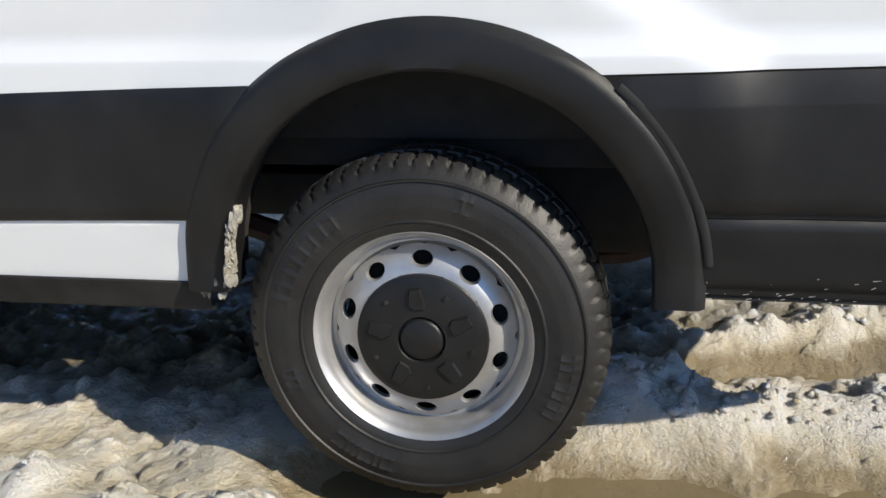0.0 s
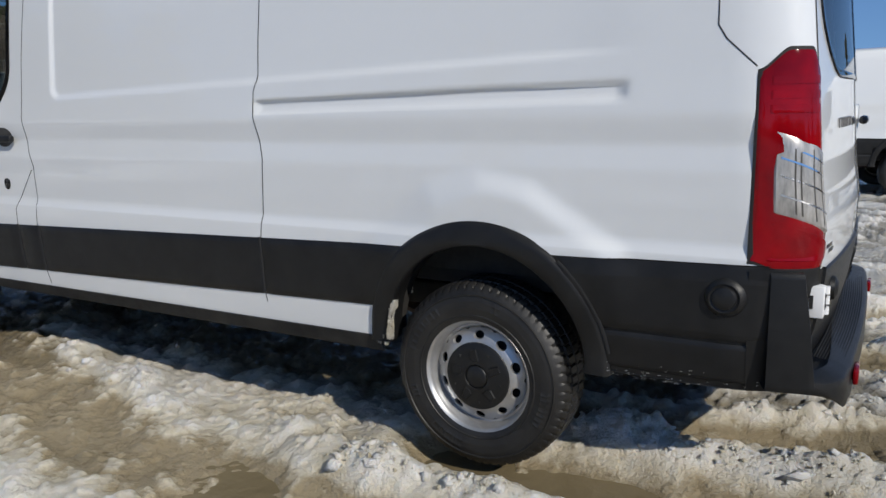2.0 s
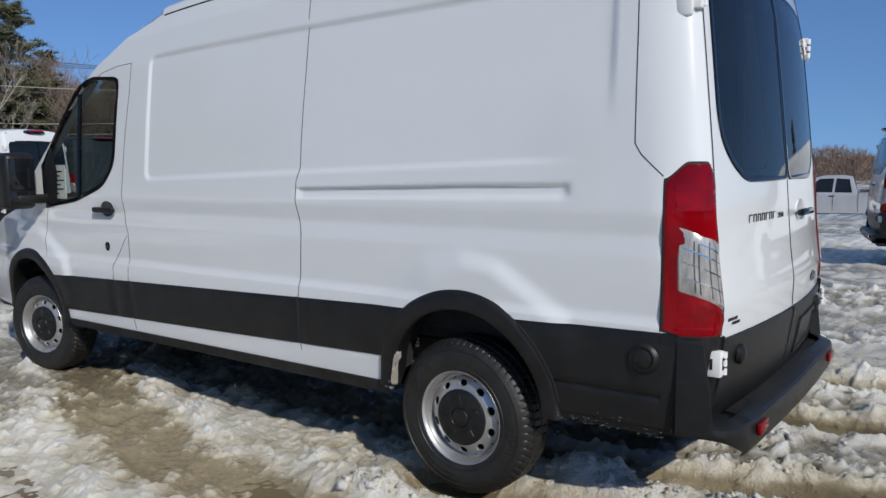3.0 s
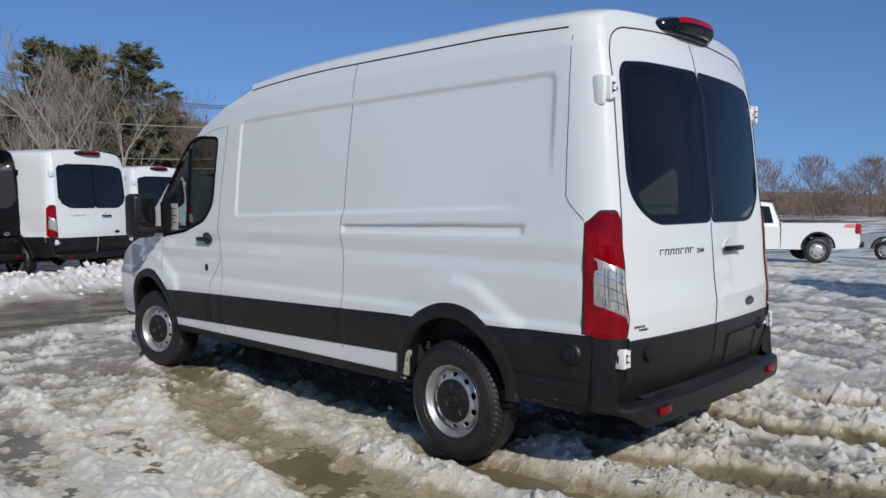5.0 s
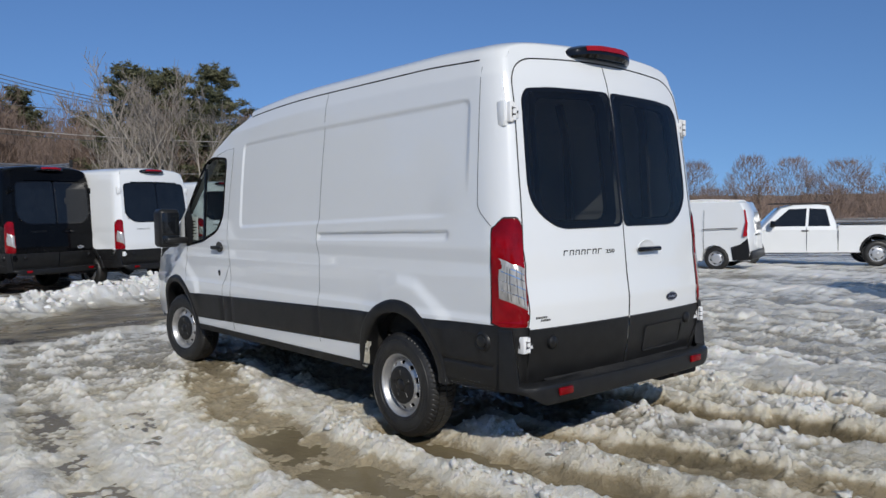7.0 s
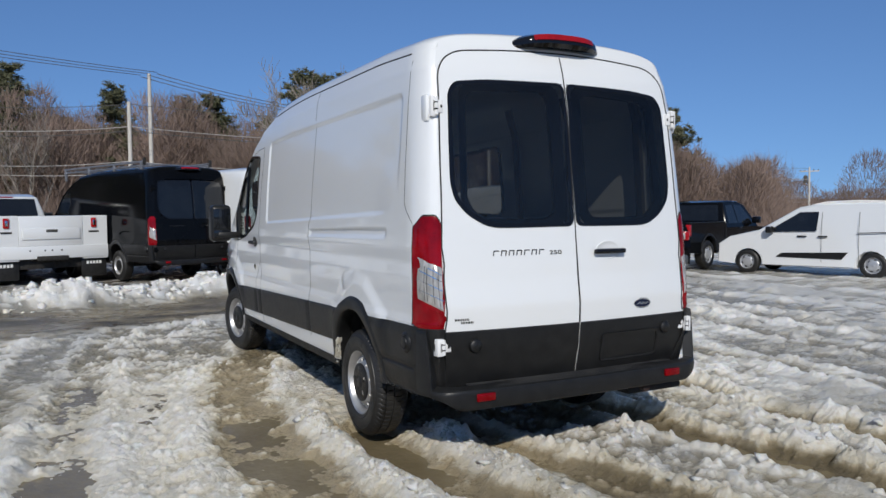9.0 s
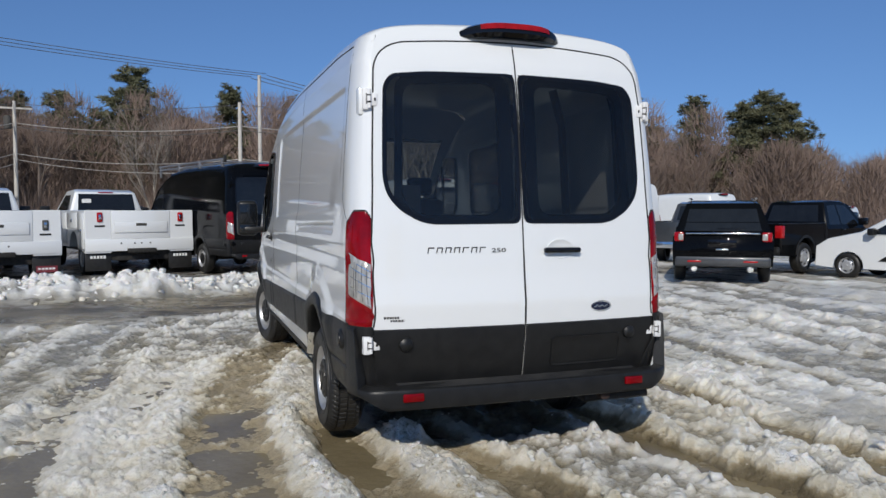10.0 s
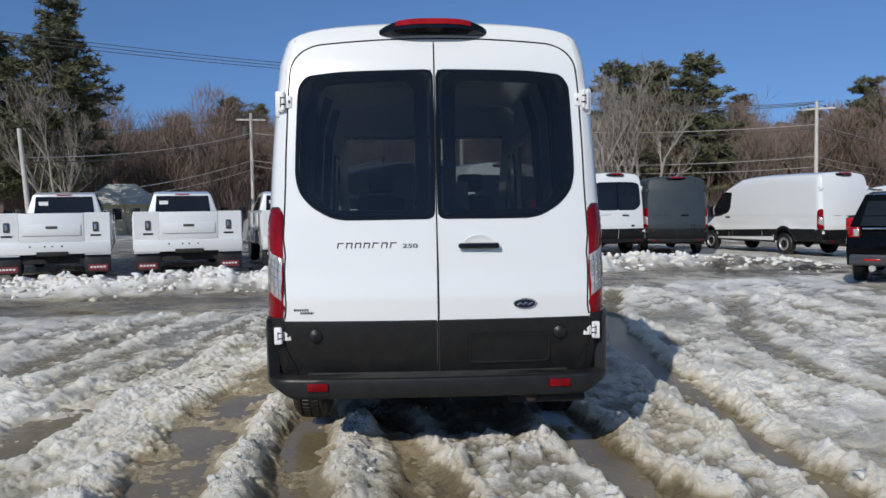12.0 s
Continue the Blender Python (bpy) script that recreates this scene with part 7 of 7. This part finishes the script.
def ridge(u, v):
    """Wooded rise behind the trees, all round the lot."""
    d = (86, 92, 100, 130, 260)[v]
    inner = smooth_step(134, 150, u) * (1 - smooth_step(214, 222, u))
    behind = smooth_step(285, 300, u) + 1 - smooth_step(46, 58, u)
    rise = 0.20 + 0.80 * inner + 0.55 * behind
    wave = 1 + 0.25 * noise.noise((u * 0.13, 1.7, 0)) + 0.14 * noise.noise((u * 0.9, 4.7, 0))
    far_out = 1.9 - 0.9 * smooth_step(128, 140, u) * (1 - smooth_step(216, 224, u))
    x, y = spot(u, d * far_out)
    return (x, y, (-1.6, 7.6, 11.2, 13.2, 14.2)[v] * (rise if v else 1) * wave * (far_out ** 0.6))


tagged(part("backdrop", grid(ridge, [i * 0.75 for i in range(481)], [0, 1, 2, 3, 4]), simple("far_wood", (0.10, 0.070, 0.056), (0.28, 0.20, 0.162), 0.95, scale=1.1, stretch=(1, 1, 0.22), bump_scale=1.5, bump_depth=0.6)), "brown wooded rise behind the trees", "wood", kind="structure")

# ---- poles and wires ----
POLEWOOD = simple("weathered_pole", (0.38, 0.355, 0.32), (0.62, 0.59, 0.54), 0.85, scale=3, stretch=(6, 6, 0.6))
WIRE = simple("wire", (0.05, 0.05, 0.052), (0.14, 0.135, 0.13), 0.6, scale=2)
# paler copy of the wire: sunlight against dark wood, put into its colour
PALEWIRE = simple("sunlit_wire", (0.30, 0.285, 0.27), (0.48, 0.46, 0.43), 0.45, scale=2)
POLES = {"g": (236, 44, 11.6, 0), "d": (204.5, 44, 6.0, 4), "b": (190.1, 60, 9.1, 0), "e": (174.15, 52, 10.5, 0), "f": (175.55, 50, 8.4, 0), "c": (149.6, 56.5, 8.25, 0), "r": (127.3, 105, 6.6, 0), "q": (143.0, 88, 8.2, 0)}
TOPS = {}
for key, (az, dist, ht, lean) in POLES.items():
    x, y = spot(az, dist)
    z0 = ground_drop(y)
    pole = thing("utility_pole", pose(x, y, z0, 0, 0, az), "weathered grey wooden utility pole", "pole", "utility poles")
    part("post", tube([(0, 0, -0.3), (0, lean * 0.05, ht * 0.5), (0, lean * 0.1, ht - z0)], 0.15, 10, taper=0.72), POLEWOOD, pole)
    TOPS[key] = Vector((x, y, ht))
    if key in "bcrq":
        part("crossarm", box(-0.06, 0.06, -1.1, 1.1, ht - z0 - 0.55, ht - z0 - 0.43, 0.01), POLEWOOD, pole)
        for q in (-1.0, -0.5, 0.5, 1.0):
            part("insulator", revolve([(0.0, 0.0), (0.05, 0.0), (0.06, 0.08), (0.03, 0.16), (0.0, 0.16)], 8, axis="z", centre=(0, q, ht - z0 - 0.43)), INTERIOR, pole)
    if key in "br":
        part("transformer", revolve([(0.0, 0.0), (0.25, 0.0), (0.25, 0.8), (0.18, 0.9), (0.0, 0.9)], 14, axis="z", centre=(0.1, 0.42, ht - z0 - 1.9)), INTERIOR, pole, "grey pole transformer")
    if key == "f":
        part("lamp_arm", tube([(0, 0, ht - z0 - 0.5), (0, 0.9, ht - z0 - 0.2)], 0.03, 6), INTERIOR, pole)


def wire(a, b, da, db, sag, r=0.028, side=0.0, metal=WIRE, label="dark sagging overhead wire between poles"):
    p, q = TOPS[a] + Vector((0, side, da + 0.25 * side)), TOPS[b] + Vector((0, side, db + 0.25 * side))
    pts = [p.lerp(q, i / 24) - Vector((0, 0, sag * 4 * (i / 24) * (1 - i / 24))) for i in range(25)]
    tagged(part("overhead_wire", tube(pts, r, 4), metal), label, "wire", "overhead wires")


for side in (-0.5, 0.0, 0.5):
    wire("g", "e", -0.2, 0.0, 0.9, 0.018, side)
    wire("e", "c", -0.1, -0.1, 1.0, 0.022, side)
for a, b in (("d", "b"), ("b", "f"), ("f", "c"), ("c", "q"), ("q", "r")):
    wire(a, b, -0.15, -0.15, 0.35, 0.018)
    wire(a, b, -1.5, -1.5, 0.45, 0.024, metal=PALEWIRE, label="pale sagging overhead wire between poles")
    wire(a, b, -1.75, -1.75, 0.5, 0.024)
    wire(a, b, -3.6, -3.6, 0.5, 0.022, metal=PALEWIRE, label="pale sagging overhead wire between poles")
    wire(a, b, -4.0, -4.3, 0.5, 0.02, metal=PALEWIRE, label="pale sagging overhead wire between poles")

# ---- small house beyond the trucks ----
hx, hy = spot(199.1, 60)
house = thing("house", pose(hx, hy, 0, 0, 0, 200), "small pale yellow house with a grey-green roof", "house")
house.scale = (1, 0.78, 1)
part("wall", box(-3, 3, -3.2, 3.2, 0, 2.2), simple("yellow_siding", (0.50, 0.43, 0.26), (0.58, 0.50, 0.32), 0.8, scale=2, stretch=(1, 1, 12)), house, "pale yellow wall")
bm = bmesh.new()
lo = [bm.verts.new(p) for p in ((-3.4, -3.6, 2.15), (3.4, -3.6, 2.15), (3.4, 3.6, 2.15), (-3.4, 3.6, 2.15))]
hi = [bm.verts.new(p) for p in ((0, -1.2, 3.7), (0, 1.2, 3.7))]
for f in ((lo[0], lo[1], hi[0]), (lo[1], lo[2], hi[1], hi[0]), (lo[2], lo[3], hi[1]), (lo[3], lo[0], hi[0], hi[1]), tuple(lo[::-1])):
    bm.faces.new(f)
part("roof", bm, simple("shingle_roof", (0.40, 0.42, 0.38), (0.54, 0.56, 0.52), 0.9, scale=5), house, "grey-green hipped roof", smooth=False)
for q in (-1.6, 1.2):
    win = part("window", box(-3.03, -2.98, q, q + 0.9, 0.9, 1.8, 0.01), PAPER, house)
    part("window_pane", box(-3.04, -3.03, q + 0.08, q + 0.82, 0.98, 1.72), DEEPGLASS, win)
part("chimney", box(0.6, 1.1, 0.3, 0.8, 3.0, 4.2, 0.01), simple("chimney_brick", (0.16, 0.08, 0.06), (0.24, 0.13, 0.10), 0.9, scale=6), house)

# ---- loose lumps of slush ----
rng = random.Random(21)
protos = []
for q in range(8):
    b0 = bmesh.new()
    bmesh.ops.create_icosphere(b0, subdivisions=1, radius=1.0)
    protos.append(([v.co * max(0.35, 1 + 1.1 * noise.noise(v.co * 1.5 + Vector((q * 7.1, 0, 0))) + 0.9 * noise.noise(v.co * 3.1 + Vector((0, q * 3.3, 0)))) for v in b0.verts], [tuple(v.index for v in f.verts) for f in b0.faces]))
    b0.free()
octa = [Vector(p) for p in ((1, 0, 0), (0, 1, 0), (-1, 0, 0), (0, -1, 0), (0, 0, 1), (0, 0, -1))]
octa_faces = [(0, 1, 4), (1, 2, 4), (2, 3, 4), (3, 0, 4), (1, 0, 5), (2, 1, 5), (3, 2, 5), (0, 3, 5)]
crumbs = [([v * rng.uniform(0.6, 1.3) + Vector((rng.uniform(-0.3, 0.3), rng.uniform(-0.3, 0.3), rng.uniform(-0.2, 0.2))) for v in octa], octa_faces) for _ in range(9)]
vl, fl_, dl = [], [], []
bank_line = densify(BANK)
for i in range(41000):
    x, y = rng.gauss(-0.3, 2.6), rng.gauss(-0.6, 2.1)
    if i >= 31000:
        x, y = rng.uniform(-2.4, 1.7), rng.uniform(-1.95, -0.15)
    elif i >= 26000:
        x, y = bank_line[rng.randrange(len(bank_line))]
        x, y = float(x) + rng.gauss(0, 0.40), float(y) + rng.uniform(-0.3, 0.3)
    elif i % 2 or abs(x) > 7 or abs(y) > 6:
        continue
    ix, iy = int(np.searchsorted(GX, x)), int(np.searchsorted(GY, y))
    z = float(H[iy, ix])
    if not 26000 <= i < 31000 and z < 0.02 + 0.05 * rng.random() or any(abs(x - wx) < 0.38 and abs(abs(y) - 0.875) < 0.2 for wx in (0, -3.75)):
        continue
    r = min(0.03, 0.006 + rng.expovariate(1 / 0.006)) if i < 26000 else rng.uniform(0.02, 0.075) if i < 31000 else min(0.016, 0.004 + rng.expovariate(1 / 0.003))
    vs_, fs = protos[rng.randrange(8)] if i < 31000 else crumbs[i % 9]
    ca, sa = math.cos(i), math.sin(i)
    base = len(vl)
    sx, sy, sz = r * rng.uniform(0.8, 1.3), r * rng.uniform(0.8, 1.3), r * rng.uniform(0.6, 1.0)
    for v in vs_:
        px, py, pz = v.x * sx, v.y * sy, v.z * sz
        vl.append((x + px * ca - py * sa, y + px * sa + py * ca, z + pz))
    fl_ += [tuple(base + k for k in f) for f in fs]
    dl += [(0.0 if i < 31000 else 0.42) + float(DIRT_SHADE[iy, ix]) * rng.uniform(0.2, 0.9)] * len(vs_)
me = bpy.data.meshes.new("slush_lumps")
me.from_pydata(vl, [], fl_)
me.polygons.foreach_set("use_smooth", [True] * len(me.polygons))
at = me.attributes.new("dirt_and_shade", "FLOAT", "POINT")
at.data.foreach_set("value", dl)
me.attributes.new("lot", "FLOAT", "POINT")
me.attributes.new("wet", "FLOAT", "POINT")
me.materials.append(SNOW)
tagged(new("slush_lumps", me), "loose lumps of dirty snow thrown up by tyres", "snow", kind="stuff")
